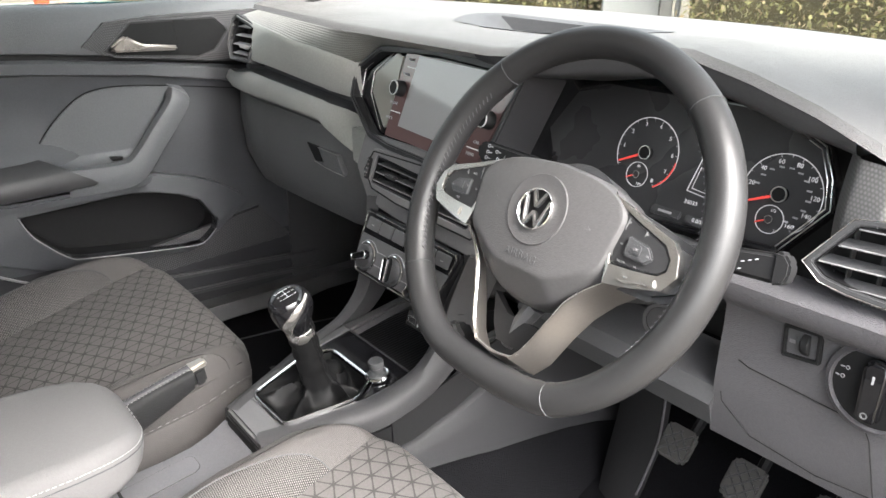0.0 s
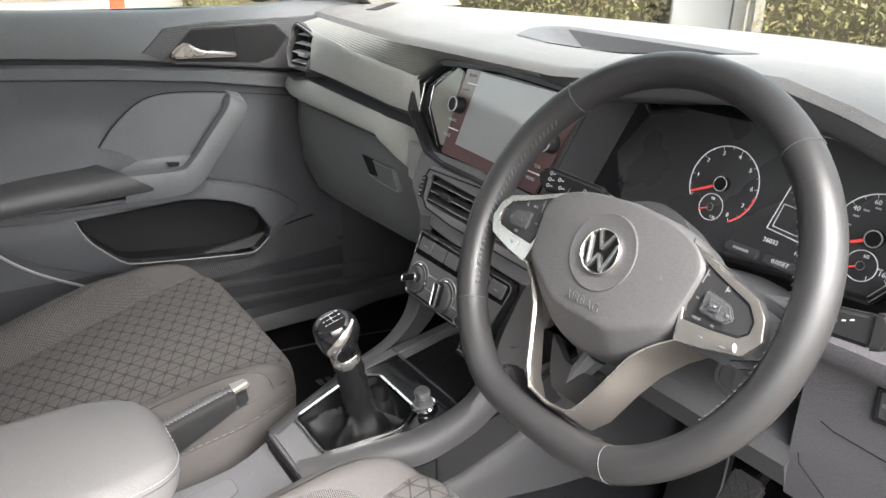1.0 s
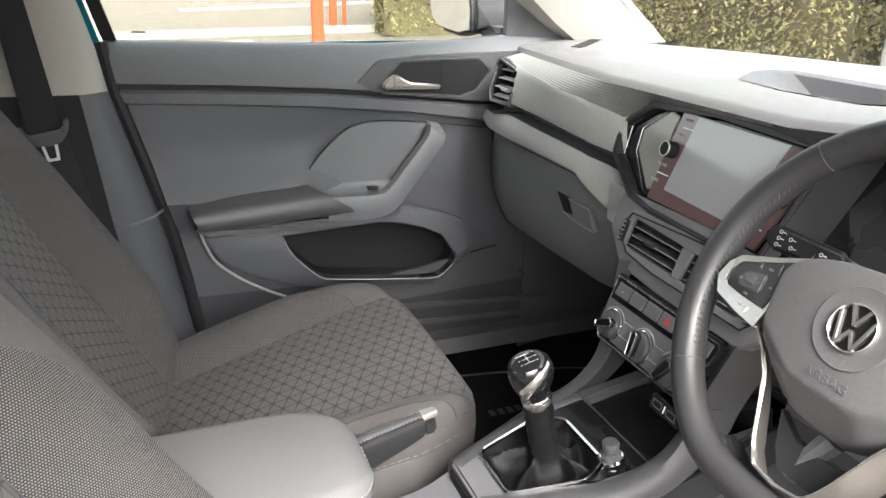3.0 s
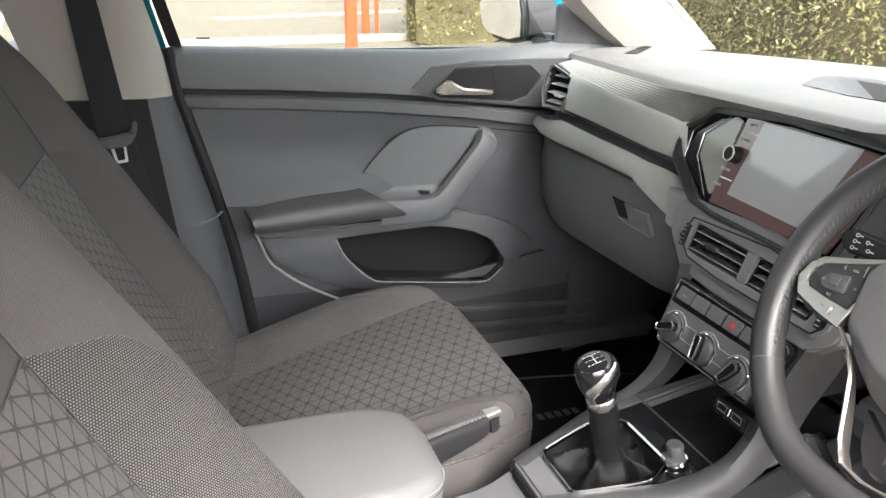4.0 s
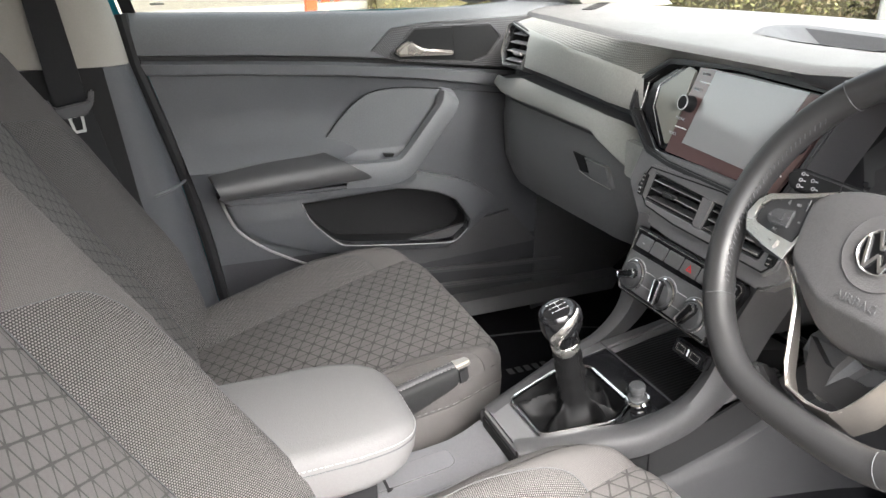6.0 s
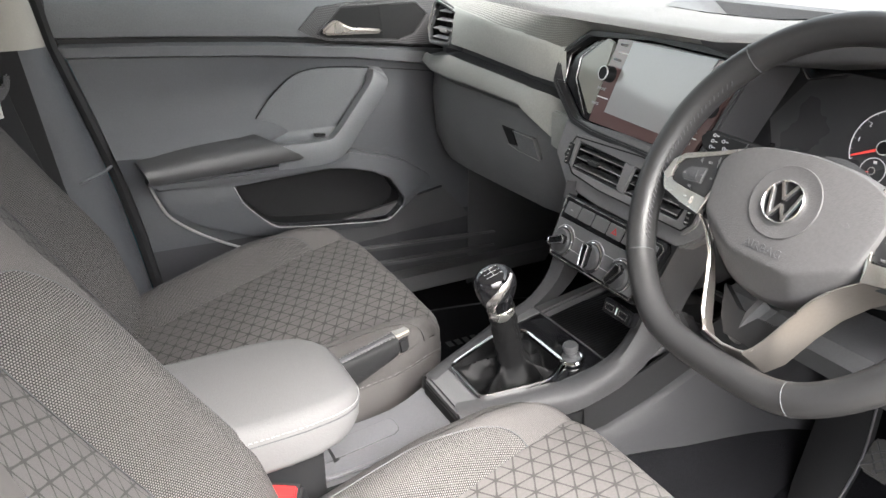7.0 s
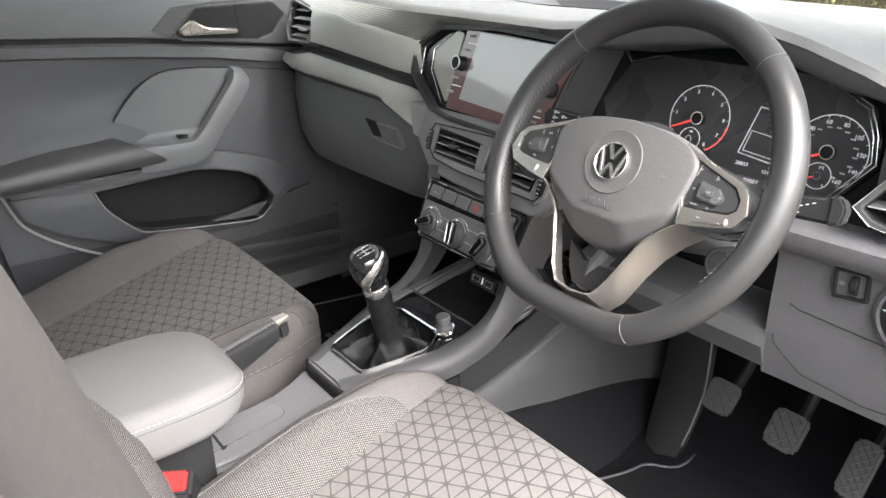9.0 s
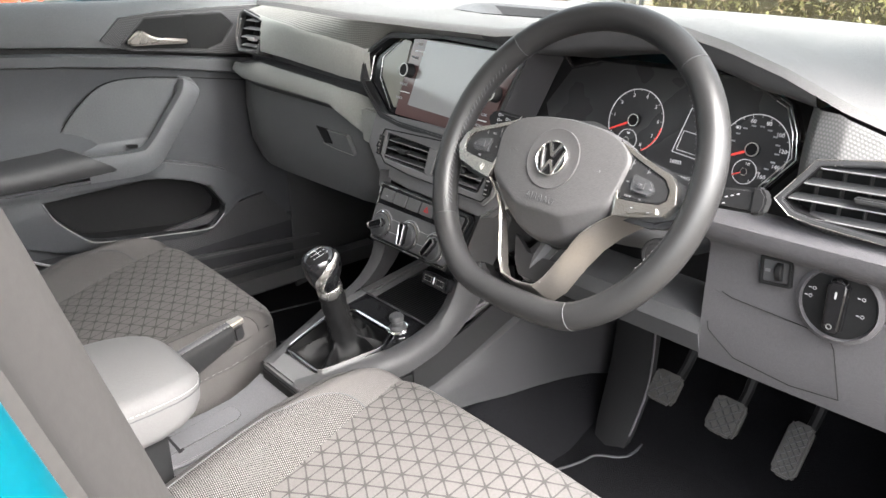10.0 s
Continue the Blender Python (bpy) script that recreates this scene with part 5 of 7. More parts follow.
part("front_seal", tube([(-0.748, -0.797, 1.1), (-0.74, -0.805, 1.2), (-0.66, -0.84, 1.46)], 0.008, 8), RUBBER, rd, "black window seal")

# ---- windscreen ----
ws = thing("windscreen", (0, 0.95, 1.08), "clear windscreen with a black lower border", "windscreen", kind="structure")


def screen_pt(x, t):
    b = V(x, 0.93 - 0.3 * (x / 0.72) ** 2, 1.07)
    e = V(x * 0.82, 0.14 - 0.06 * (x / 0.72) ** 2, 1.45)
    return b + (e - b) * t


wx = np.linspace(-0.7, 0.7, 17)
wp = part("pane", grid([[screen_pt(x, t) for x in wx] for t in (0, 0.3, 0.6, 1.0)], V(0, 0.003, 0.003)), SCREENGLASS, ws)
part("border", grid([[screen_pt(x, t) + V(0, -0.003, -0.003) for x in wx] for t in (0, 0.055)], V(0, -0.001, -0.001)), BLACK, ws, "black printed border")
tw = thing("tweeter_grille", (-0.7, 0.43, 1.17), "beige perforated tweeter grille on the pillar", "speaker")
GF = frame_at(V(-0.688, 0.44, 1.185), (-0.25, 1, -0.35), (0.3, 0.35, 0.9))
part("grille", slab(GF, [(-0.028, -0.012), (0.03, -0.012), (0.028, 0.014), (-0.026, 0.014)], 0, 0.004, 0.001), BEIGE, tw)
for i in range(9):
    for j in range(4):
        part("hole", lathe(GF @ pose(-0.022 + 0.0055 * i, -0.008 + 0.0055 * j, 0.004), [(0.0016, -0.0005), (0.0016, 0.0004)], 6), BLACK, tw)

for o in (pane, p2, wp):
    o.visible_shadow = False

# ---- things on the dashboard top ----
tray = thing("storage_tray", (0.05, 0.36, 1.11), "shallow storage tray sunk in the dashboard top", "dash tray")


def pad_z(x, y):
    y0, z0 = lip(x)
    return pad_pt(x, (y - y0) / (0.93 - 0.3 * (x / 0.72) ** 2 - y0)).z


t_out, t_in = shrink(TRAY, -0.005), shrink(TRAY, 0.012)
t_flo = [(0.0, 0.3), (-0.06, 0.36), (-0.07, 0.38), (-0.06, 0.4), (0.05, 0.402), (0.18, 0.38), (0.165, 0.345), (0.1, 0.292), (0.03, 0.288)]
walls = [[V(x, y, pad_z(x, y) + 0.0012) for x, y in t_out], [V(x, y, pad_z(x, y) - 0.002) for x, y in t_in], [V(x, y, 1.09) for x, y in t_flo]]
part("side_wall", loft(walls, False), DARK, tray, "sloping grey sides")
part("well", prism([V(x, y, 1.0915) for x, y in t_flo], V(0, 0, -0.004)), DARK, tray, "dark sunken floor")
part("divider", tube([(-0.02, 0.322, 1.11), (0.15, 0.302, 1.11)], 0.002, 6), MID, tray, "low rib")
dv = thing("defrost_vent", (-0.62, 0.3, 1.125), "slotted black demister outlet in the dashboard top", "air vent")
for i in range(5):
    xx, yy = -0.575 - 0.03 * i, 0.285 + 0.028 * i
    part("slot", prism([V(xx, yy, pad_z(xx, yy) + 0.001), V(xx + 0.018, yy + 0.012, pad_z(xx, yy) + 0.001), V(xx - 0.006, yy + 0.04, pad_z(xx, yy) + 0.001), V(xx - 0.024, yy + 0.028, pad_z(xx, yy) + 0.001)], V(0, 0, 0.0012)), BLACK, dv, "black slot")


# ---- vents ----
VOID = mat("vent_black", (0.005, 0.005, 0.006), 0.7)

def poly_span(pts, y):
    """The stretch of x that a polygon covers at y."""
    xs_ = []
    n = len(pts)
    for i in range(n):
        (x0, y0), (x1, y1) = pts[i], pts[(i + 1) % n]
        if (y0 - y) * (y1 - y) < 0:
            xs_.append(x0 + (x1 - x0) * (y - y0) / (y1 - y0))
    return (min(xs_), max(xs_)) if len(xs_) > 1 else None


def air_vent(F, pts, slats, vanes, tab, parent, tilt=25, slat_mt=None, depth=0.03):
    """A vent: dark shaft, upright vanes behind tilted slats with a highlight painted on the front edge, a finger tab.
    """
    v = part("air_vent", slab(F, pts, -depth, -depth + 0.002), VOID, parent, "air vent with dark slats")
    part("shaft", ring(on(F, pts, 0.0), on(F, shrink(pts, 0.0015), 0.0), F.to_3x3() @ V(0, 0, -depth)), VOID, v)
    y0, y1 = min(p[1] for p in pts), max(p[1] for p in pts)
    for i in range(slats):
        y = y0 + (y1 - y0) * (i + 0.5) / slats
        sp = poly_span(pts, y)
        if sp:
            M = F @ pose((sp[0] + sp[1]) / 2, y, -min(0.008, depth * 0.5), tilt, 0, 0)
            sl = part("slat", box((0, 0, 0), (sp[1] - sp[0] - 0.002, 0.002, 0.016), 0.0007, M), slat_mt or DARK, v)
            # pale strip puts the edge's highlight into colour
            part("slat_glint", box((0, 0.0003, 0.0078), (sp[1] - sp[0] - 0.003, 0.0013, 0.0012), 0, M), MID, sl, "painted highlight on a slat's front edge")
    x0, x1 = min(p[0] for p in pts), max(p[0] for p in pts)
    for i in range(vanes):
        x = x0 + (x1 - x0) * (i + 1) / (vanes + 1)
        part("vane", box((x, (y0 + y1) / 2, -depth * 0.7), (0.0015, (y1 - y0) * 0.8, depth * 0.4), 0, F), VENTG, v)
    if tab:
        part("tab", box((tab[0], tab[1], -0.001), (tab[2], 0.007, 0.012), 0.002, F), slat_mt or VENTG, v)
    return v


lv = v2([(-0.104, 0.926), (-0.107, 0.888), (0.005, 0.887), (0.017, 0.924)])
rv = v2([(0.032, 0.922), (0.026, 0.887), (0.133, 0.884), (0.144, 0.915)])
VG = VF @ Matrix.Translation((0, 0, -0.001))
air_vent(VG, lv, 3, 4, ((lv[0][0] + lv[2][0]) / 2 - 0.01, -0.014, 0.026), dash, 22)
air_vent(VG, rv, 3, 4, ((rv[0][0] + rv[2][0]) / 2, -0.014, 0.026), dash, 22)
part("vent_bezel", hoop(VF, shrink(vo, 0.004), shrink(vo, 0.006), 0.0, 0.002, 0.0005), BLACK, dash, "dark edge line of the vents")
for x, z in ((-0.1225, 0.905), (0.155, 0.898)):
    c = v2([(x, z)])[0]
    w_ = part("thumbwheel", slab(VF, [(c[0] - 0.006, c[1] - 0.017), (c[0] + 0.006, c[1] - 0.017), (c[0] + 0.006, c[1] + 0.017), (c[0] - 0.006, c[1] + 0.017)], -0.004, 0.0025, 0.001), BLACK, dash, "ribbed vent thumbwheel")
    for i in range(5):
        part("rib", box((c[0], c[1] - 0.013 + 0.0065 * i, 0.0035), (0.006, 0.0022, 0.003), 0.0006, VF), SATIN, w_)
# passenger side vent
part("vent_surround", hoop(PF, shrink(pv, -0.005), shrink(pv, 0.003), -0.04, 0.004, 0.0015), DARK, dash, "black angular surround of the side vent")
part("vent_line", tube(on(PF, shrink(pv, -0.001), 0.0045), 0.0006, 6, True), SATIN, dash, "thin silver line round the side vent")
# slats here take a lighter grey, as if lit from above
air_vent(PF @ Matrix.Translation((0, 0, 0.002)), [(-0.02, 0.04), (0.045, 0.028), (0.049, -0.006), (0.041, -0.031), (-0.018, -0.031), (-0.03, -0.012)], 4, 2, (0.018, -0.01, 0.026), dash, 28, MID)
for i in range(5):
    part("rib", box((-0.035 + 0.0005 * i, -0.012 + 0.01 * i, 0.005), (0.005, 0.0025, 0.003), 0.0006, PF), SATIN, dash)
# driver side vent
part("vent_surround", hoop(NF, shrink(nv, -0.006), shrink(nv, 0.001), -0.01, 0.003, 0.0015), DARK, dash, "dark frame of the driver's vent")
part("vent_line", tube(on(NF, shrink(nv, -0.0055), 0.0028), 0.0005, 6, True), SATIN, dash, "thin silver line round the driver's vent")
air_vent(NF @ Matrix.Translation((0, 0, 0.001)), shrink(nv, 0.001), 4, 6, (0.01, 0.0, 0.05), dash, 20)

# glove box latch
ly = 0.167
part("latch_recess", prism([V(-0.384, ly + 0.004, 0.889), V(-0.345, ly + 0.004, 0.888), V(-0.326, ly + 0.004, 0.862), V(-0.354, ly + 0.004, 0.859)], V(0, -0.006, 0), 0.001), BLACK, dash, "dark finger recess of the glove box latch")
part("latch", prism([V(-0.343, ly - 0.003, 0.888), V(-0.274, ly - 0.003, 0.888), V(-0.251, ly - 0.003, 0.853), V(-0.318, ly - 0.003, 0.854)], V(0, 0.01, 0), 0.002), GLOVE, dash, "glove box latch")
part("latch_edge", tube([V(-0.341, ly - 0.0032, 0.8875), V(-0.275, ly - 0.0032, 0.8875)], 0.0007, 5), LEDGE, dash, "bright upper edge of the latch")
part("latch_edge", tube([V(-0.356, ly - 0.003, 0.859), V(-0.318, ly - 0.0035, 0.8545), V(-0.252, ly - 0.0035, 0.853)], 0.0009, 5), LEDGE, dash, "bright lower edge of the latch")

# ---- infotainment details ----
def knob(F, x, y, r, h, parent, label="", face=True, name="knob"):
    K = F @ Matrix.Translation((x, y, 0))
    k = part(name, lathe(K, [(r * 1.05, 0), (r * 1.05, h * 0.25), (r, h * 0.3), (r * 0.96, h * 0.9), (r * 0.9, h)], 28), BLACK, parent, label)
    part("knob_ring", lathe(K, [(r * 0.95, h - 0.001), (r * 0.93, h + 0.001), (r * 0.86, h + 0.001), (r * 0.84, h - 0.001)], 28), SILVER, k)
    part("knob_face", lathe(K, [(r * 0.84, h - 0.002), (r * 0.84, h + 0.0002), (0.0005, h + 0.0004)], 24), BLACK, k)
    return k


SK = SF @ Matrix.Translation((0, 0, 0.006))
for x, z in ((-0.087, 1.03), (0.127, 1.022)):
    c = s2([(x, z)])[0]
    knob(SK, c[0], c[1], 0.0115, 0.016, stack, "round black knob with a bright ring")
for txt, x, z in (("MENU", -0.075, 1.074), ("MEDIA", -0.082, 1.052), ("PHONE", -0.1, 1.007), ("VOICE", -0.106, 0.984), ("SOUND", 0.132, 1.052), ("CAR", 0.11, 0.99), ("MAP", 0.138, 1.07), ("MENU", 0.102, 0.973)):
    c = s2([(x, z)])[0]
    lettering(txt, SK, c[0], c[1], 0.0062, GREYINK, stack, 0.0006)
for x, z in ((-0.07, 1.063), (-0.092, 0.995), (0.135, 1.062), (0.105, 0.981)):
    c = s2([(x, z)])[0]
    part("marker", slab(SK, [(c[0] - 0.013, c[1] - 0.0008), (c[0] + 0.013, c[1] - 0.0008), (c[0] + 0.013, c[1] + 0.0008), (c[0] - 0.013, c[1] + 0.0008)], 0.0003, 0.0012), WHITEINK, stack, "white line")
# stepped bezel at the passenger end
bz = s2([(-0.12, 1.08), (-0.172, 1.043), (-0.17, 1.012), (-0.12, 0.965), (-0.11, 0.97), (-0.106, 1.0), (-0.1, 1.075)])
# gloss bezel toned pale, a reflection put into its colour
part("bezel_wing", slab(SF, bz, 0.0, 0.005, 0.002), mat("gloss_bezel_sheen", (0.26, 0.255, 0.225), 0.12, coat=0.5, var=0.03), stack, "glossy bezel end with a pale reflection in its colour")
be = on(SF, s2([(-0.13, 1.078), (-0.176, 1.044), (-0.174, 1.01), (-0.128, 0.962)]), 0.004)
part("bezel_edge", tube(be, 0.0005, 6), SATIN, stack, "thin silver edge")
b3 = on(SF, s2([(-0.16, 1.078), (-0.208, 1.044), (-0.207, 0.998), (-0.14, 0.953), (-0.09, 0.946), (0.2, 0.942)]), 0.001)
part("bezel_edge", tube(b3, 0.0005, 6), SATIN, stack, "thin silver edge")

# ---- heater controls ----
CLIMG = mat("heater_face_plastic", (0.105, 0.105, 0.108), 0.42, bump=0.1, bscale=900)
part("edge_line", hoop(CF, shrink(co, 0.003), shrink(co, 0.0042), 0.002, 0.0032), SATIN, climate, "thin silver outline")
cb = c2([(-0.088, 0.815), (-0.091, 0.775), (-0.084, 0.762), (0.107, 0.763), (0.112, 0.775), (0.128, 0.817)])
part("knob_panel", slab(CF, cb, 0.002, 0.0036, 0.001), CLIMG, climate, "dark grey control face")
for i in range(6):
    x0 = -0.082 + 0.0345 * i
    x0_, x1_ = x0, x0 + 0.0325
    bt = c2([(x0_, 0.823), (x1_, 0.823), (x1_ + 0.003, 0.842), (x0_ + 0.003, 0.842)])
    b_ = part("button", slab(CF, bt, 0.002, 0.005, 0.0012), CLIMG, climate, "grey push button")
    cx_ = sum(p[0] for p in bt) / 4
    cy_ = sum(p[1] for p in bt) / 4
    if i == 3:
        part("warning_triangle", hoop(CF, [(cx_ - 0.006, cy_ - 0.004), (cx_ + 0.006, cy_ - 0.004), (cx_, cy_ + 0.006)], [(cx_ - 0.0028, cy_ - 0.0022), (cx_ + 0.0028, cy_ - 0.0022), (cx_, cy_ + 0.0026)], 0.005, 0.0055), RED, b_, "red hazard triangle")
    elif i in (0, 5):
        part("mark", slab(CF, [(cx_ - 0.003, cy_ - 0.002), (cx_ + 0.003, cy_ - 0.002), (cx_ + 0.003, cy_ - 0.001), (cx_ - 0.003, cy_ - 0.001)], 0.005, 0.0054), GREYINK, b_)
for (x, z), ang in zip(((-0.06, 0.784), (0.012, 0.784), (0.078, 0.782)), (25, 95, 60)):
    c = c2([(x, z)])[0]
    K = CF @ Matrix.Translation((c[0], c[1], 0.0036))
    d_ = part("rotary_knob", lathe(K, [(0.0225, 0), (0.022, 0.003), (0.019, 0.004), (0.018, 0.0085), (0.016, 0.01)], 32), DARK, climate, "rotary heater knob")
    part("knob_ring", lathe(K, [(0.0232, 0.0), (0.0236, 0.003), (0.0222, 0.0042), (0.0218, 0.003)], 32), CHROME, d_)
    G = K @ pose(0, 0, 0.0, 0, 0, ang)
    part("grip", slab(G, [(-0.016, -0.0055), (0.018, -0.007), (0.0215, 0), (0.018, 0.007), (-0.016, 0.0055)], 0.008, 0.02, 0.003, 3), GLOSS, d_, "gloss black grip bar")
    part("grip_edge", hoop(G, [(-0.016, -0.0055), (0.018, -0.007), (0.0215, 0), (0.018, 0.007), (-0.016, 0.0055)], [(-0.0138, -0.0036), (0.0168, -0.005), (0.019, 0), (0.0168, 0.005), (-0.0138, 0.0036)], 0.017, 0.0208, 0.0008), CHROME, d_, "chrome edge of the grip")
    part("scale", arc_strip(CF, c[0], c[1], 0.0255, 0.0265, 30, 150, 0.0037), GREYINK, climate)
for xa in (-0.027, 0.044):
    for dz in (0.0, 0.02):
        c = c2([(xa, 0.778 + dz)])[0]
        part("mark", slab(CF, [(c[0] - 0.011, c[1] - 0.0004), (c[0] + 0.011, c[1] - 0.0004), (c[0] + 0.011, c[1] + 0.0004), (c[0] - 0.011, c[1] + 0.0004)], 0.0036, 0.0042), GREYINK, climate)
# USB sockets in the nook
usb = thing("usb_panel", (0.09, 0.07, 0.735), "small black panel with two usb sockets", "usb socket")
UF = frame_at(V(0.09, 0.068, 0.736), (1, -0.02, 0), (0, 0.3, 1))
part("plate", slab(UF, [(-0.03, -0.011), (0.03, -0.011), (0.03, 0.011), (-0.03, 0.011)], -0.03, 0.0, 0.002), GLOSS, usb)
for x in (-0.014, 0.014):
    sk_ = [(x - 0.009, -0.005), (x + 0.009, -0.005), (x + 0.009, 0.005), (x - 0.009, 0.005)]
    part("socket_frame", hoop(UF, sk_, shrink(sk_, 0.0012), 0, 0.001), SATIN, usb)
part("mark", slab(UF, [(-0.001, -0.005), (0.001, -0.005), (0.001, 0.005), (-0.001, 0.005)], 0, 0.0005), WHITEINK, usb)

# ---- steering wheel details ----
def mirror_pts(pts):
    return [(-x, y) for x, y in pts][::-1]


for a0 in (132, 48, 215, 298):
    a = radians(a0)
    x, y = rim_pt(a)
    d = V(x, y, 0).normalized()
    seam = [WF @ (V(x, y, 0) + d * (0.0154 * math.cos(b)) + V(0, 0, 0.0174 * math.sin(b))) for b in [2 * math.pi * j / 20 for j in range(20)]]
    part("seam", tube(seam, 0.0005, 5, True), DARK, wheel, "seam between the leather panels")
for a0, a1 in ((142, 210), (-30, 38)):
    for i in range(34):
        a = radians(a0 + (a1 - a0) * i / 33)
        x, y = rim_pt(a)
        d = V(x, y, 0).normalized()
        t = V(-d.y, d.x, 0)
        p = V(x, y, 0) - d * 0.0141 + V(0, 0, 0.0066)
        part("stitch", tube([WF @ (p - t * 0.0022 + V(0, 0, 0.003)), WF @ (p + t * 0.0022 - V(0, 0, 0.003))], 0.0006, 5), KNEE, wheel)
for sgn in (1, -1):
    m = (lambda p: p) if sgn > 0 else mirror_pts
    spoke = [(0.07, 0.034), (0.11, 0.026), (0.158, 0.014), (0.162, -0.024), (0.13, -0.038), (0.075, -0.038)]
    part("spoke", slab(WF, m(spoke), -0.022, -0.002, 0.006), DARK, wheel, "dark plastic spoke")
    trim_o = [(0.07, 0.038), (0.1, 0.027), (0.136, 0.016), (0.146, 0.006), (0.151, -0.0105), (0.142, -0.025), (0.112, -0.033), (0.088, -0.037)]
    trim_i = [(0.07, 0.034), (0.099, 0.0225), (0.1315, 0.011), (0.14, 0.001), (0.1405, -0.009), (0.134, -0.015), (0.112, -0.018), (0.088, -0.0195)]
    part("spoke_trim", hoop(WF, m(trim_o), m(trim_i), -0.002, 0.0095, 0.0015), SATIN, wheel, "satin silver spoke trim")
    pod_ = part("button_pod", slab(WF, m(trim_i), -0.006, 0.008, 0.002), PODG, wheel, "black button pod")
    pad_ = [(0.098, 0.009), (0.12, 0.005), (0.127, -0.004), (0.121, -0.0105), (0.098, -0.009)]
    part("rocker", slab(WF, m(pad_), 0.009, 0.0125, 0.0015), DARK, pod_, "rocker button")
    mid_ = [(0.105, 0.0045), (0.116, 0.003), (0.116, -0.0055), (0.105, -0.005)]
    part("centre_button", slab(WF, m(mid_), 0.0125, 0.0145, 0.001), DARK, pod_, "centre button")
    for i in range(2):
        part("button_split", slab(WF, m([(0.09 + 0.02 * i, 0.012), (0.091 + 0.02 * i, 0.012), (0.092 + 0.02 * i, 0.023 - 0.006 * i), (0.091 + 0.02 * i, 0.023 - 0.006 * i)]), 0.009, 0.0094), PODINK, pod_)
    low = [(0.1, -0.0225), (0.135, -0.0185), (0.137, -0.0245), (0.102, -0.0315)]
    lb = part("rocker_bar", slab(WF, m(low), 0.0095, 0.012, 0.001), SATIN, wheel, "pale silver rocker bar")
    for xx in (0.109, 0.128):
        part("mark", slab(WF, m([(xx - 0.002, -0.0255), (xx + 0.002, -0.0255), (xx + 0.002, -0.0247), (xx - 0.002, -0.0247)]), 0.012, 0.0124), PODINK, lb)
    inn = [(0.092, -0.033), (0.072, -0.049), (0.057, -0.067), (0.047, -0.09), (0.035, -0.118), (0.023, -0.134), (0.0, -0.1375)]
    outr = [(0.128, -0.036), (0.102, -0.06), (0.084, -0.084), (0.068, -0.108), (0.051, -0.134), (0.035, -0.147), (0.0, -0.151)]
    wide_ = 0.38 if sgn > 0 else 0.2
    outr = [(a[0] + (b[0] - a[0]) * wide_, a[1] + (b[1] - a[1]) * (wide_ if i < 4 else ((0.8 if sgn > 0 else 0.6) if i == 4 else 1.0))) for i, (a, b) in enumerate(zip(inn, outr))]
    leg = []
    for f, z in ((0.0, -0.001), (0.02, 0.004), (0.09, 0.0062), (0.2, 0.004), (0.93, -0.03), (1.0, -0.036)):
        leg.append([WF @ V(sgn * (a[0] + (b[0] - a[0]) * f), a[1] + (b[1] - a[1]) * f, z if sgn > 0 or z > 0 else z * (0.35 + 0.65 * (k_ / 6) ** 2)) for k_, (a, b) in enumerate(zip(inn, outr))])
    lt = part("lower_trim", grid(leg), SPOKE, wheel, "satin silver lower spoke", 25)
    part("bright_edge", tube(smooth_path([WF @ V(sgn * a[0], a[1], 0.0035) for a in inn], 4), 0.0012, 6), SATIN, lt, "bright inner edge")
    for txt, tx, ty in ((("VIEW", 0.098, -0.0145), ("OK", 0.1105, -0.001)) if sgn > 0 else (("RES", -0.1, 0.0145), ("SET", -0.112, -0.014), ("+", -0.101, 0.0), ("-", -0.122, -0.001))):
        lettering(txt, WF, tx, ty, 0.0034, PODINK, pod_, 0.0128 if txt in ("+", "-") else (0.0148 if txt == "OK" else 0.0095))
    for ix, iy, iz in ((0.092, 0.019, 0.0085), (0.112, 0.014, 0.0085), (0.092, 0.0, 0.0085), (0.122, -0.003, 0.0128), (0.112, -0.0145, 0.0085)):
        part("icon", slab(WF, m([(ix - 0.0013, iy - 0.0009), (ix + 0.0013, iy - 0.0009), (ix + 0.0013, iy + 0.0009), (ix - 0.0013, iy + 0.0009)]), iz, iz + 0.0003), PODINK, pod_)
part("lower_insert", slab(WF, [(-0.046, -0.088), (-0.02, -0.104), (0.02, -0.104), (0.046, -0.088), (0.034, -0.117), (0.022, -0.132), (-0.022, -0.132), (-0.034, -0.117)], -0.034, -0.024, 0.0), BLACK, wheel, "black insert behind the lower spoke")
part("strut", tube([WF @ V(0.004, -0.086, -0.03), WF @ V(-0.006, -0.108, -0.031), WF @ V(-0.014, -0.134, -0.033)], [0.011, 0.009, 0.007], 8), DARK, wheel, "dark strut under the cover")
part("lower_spoke", slab(WF, [(-0.066, -0.13), (-0.052, -0.141), (-0.03, -0.149), (0.03, -0.149), (0.05, -0.143), (0.066, -0.146), (0.09, -0.152), (0.085, -0.162), (-0.085, -0.16), (-0.085, -0.147)], -0.03, -0.003, 0.005), RIMLEATHER, wheel, "leather root of the lower spoke")
part("hub", lathe(WF @ Matrix.Translation((0, 0, -0.09)), [(0.05, 0), (0.055, 0.02), (0.06, 0.06)], 28), DARK, wheel, "dark hub behind the cover")
EZ = 0.0178
part("badge_recess", lathe(WF @ Matrix.Translation((0, 0.002, 0)), [(0.034, 0.014), (0.034, EZ + 0.0006), (0.0335, EZ + 0.001), (0.032, EZ + 0.0006), (0.0005, EZ + 0.0004)], 40), BOSS, wheel, "round badge field")
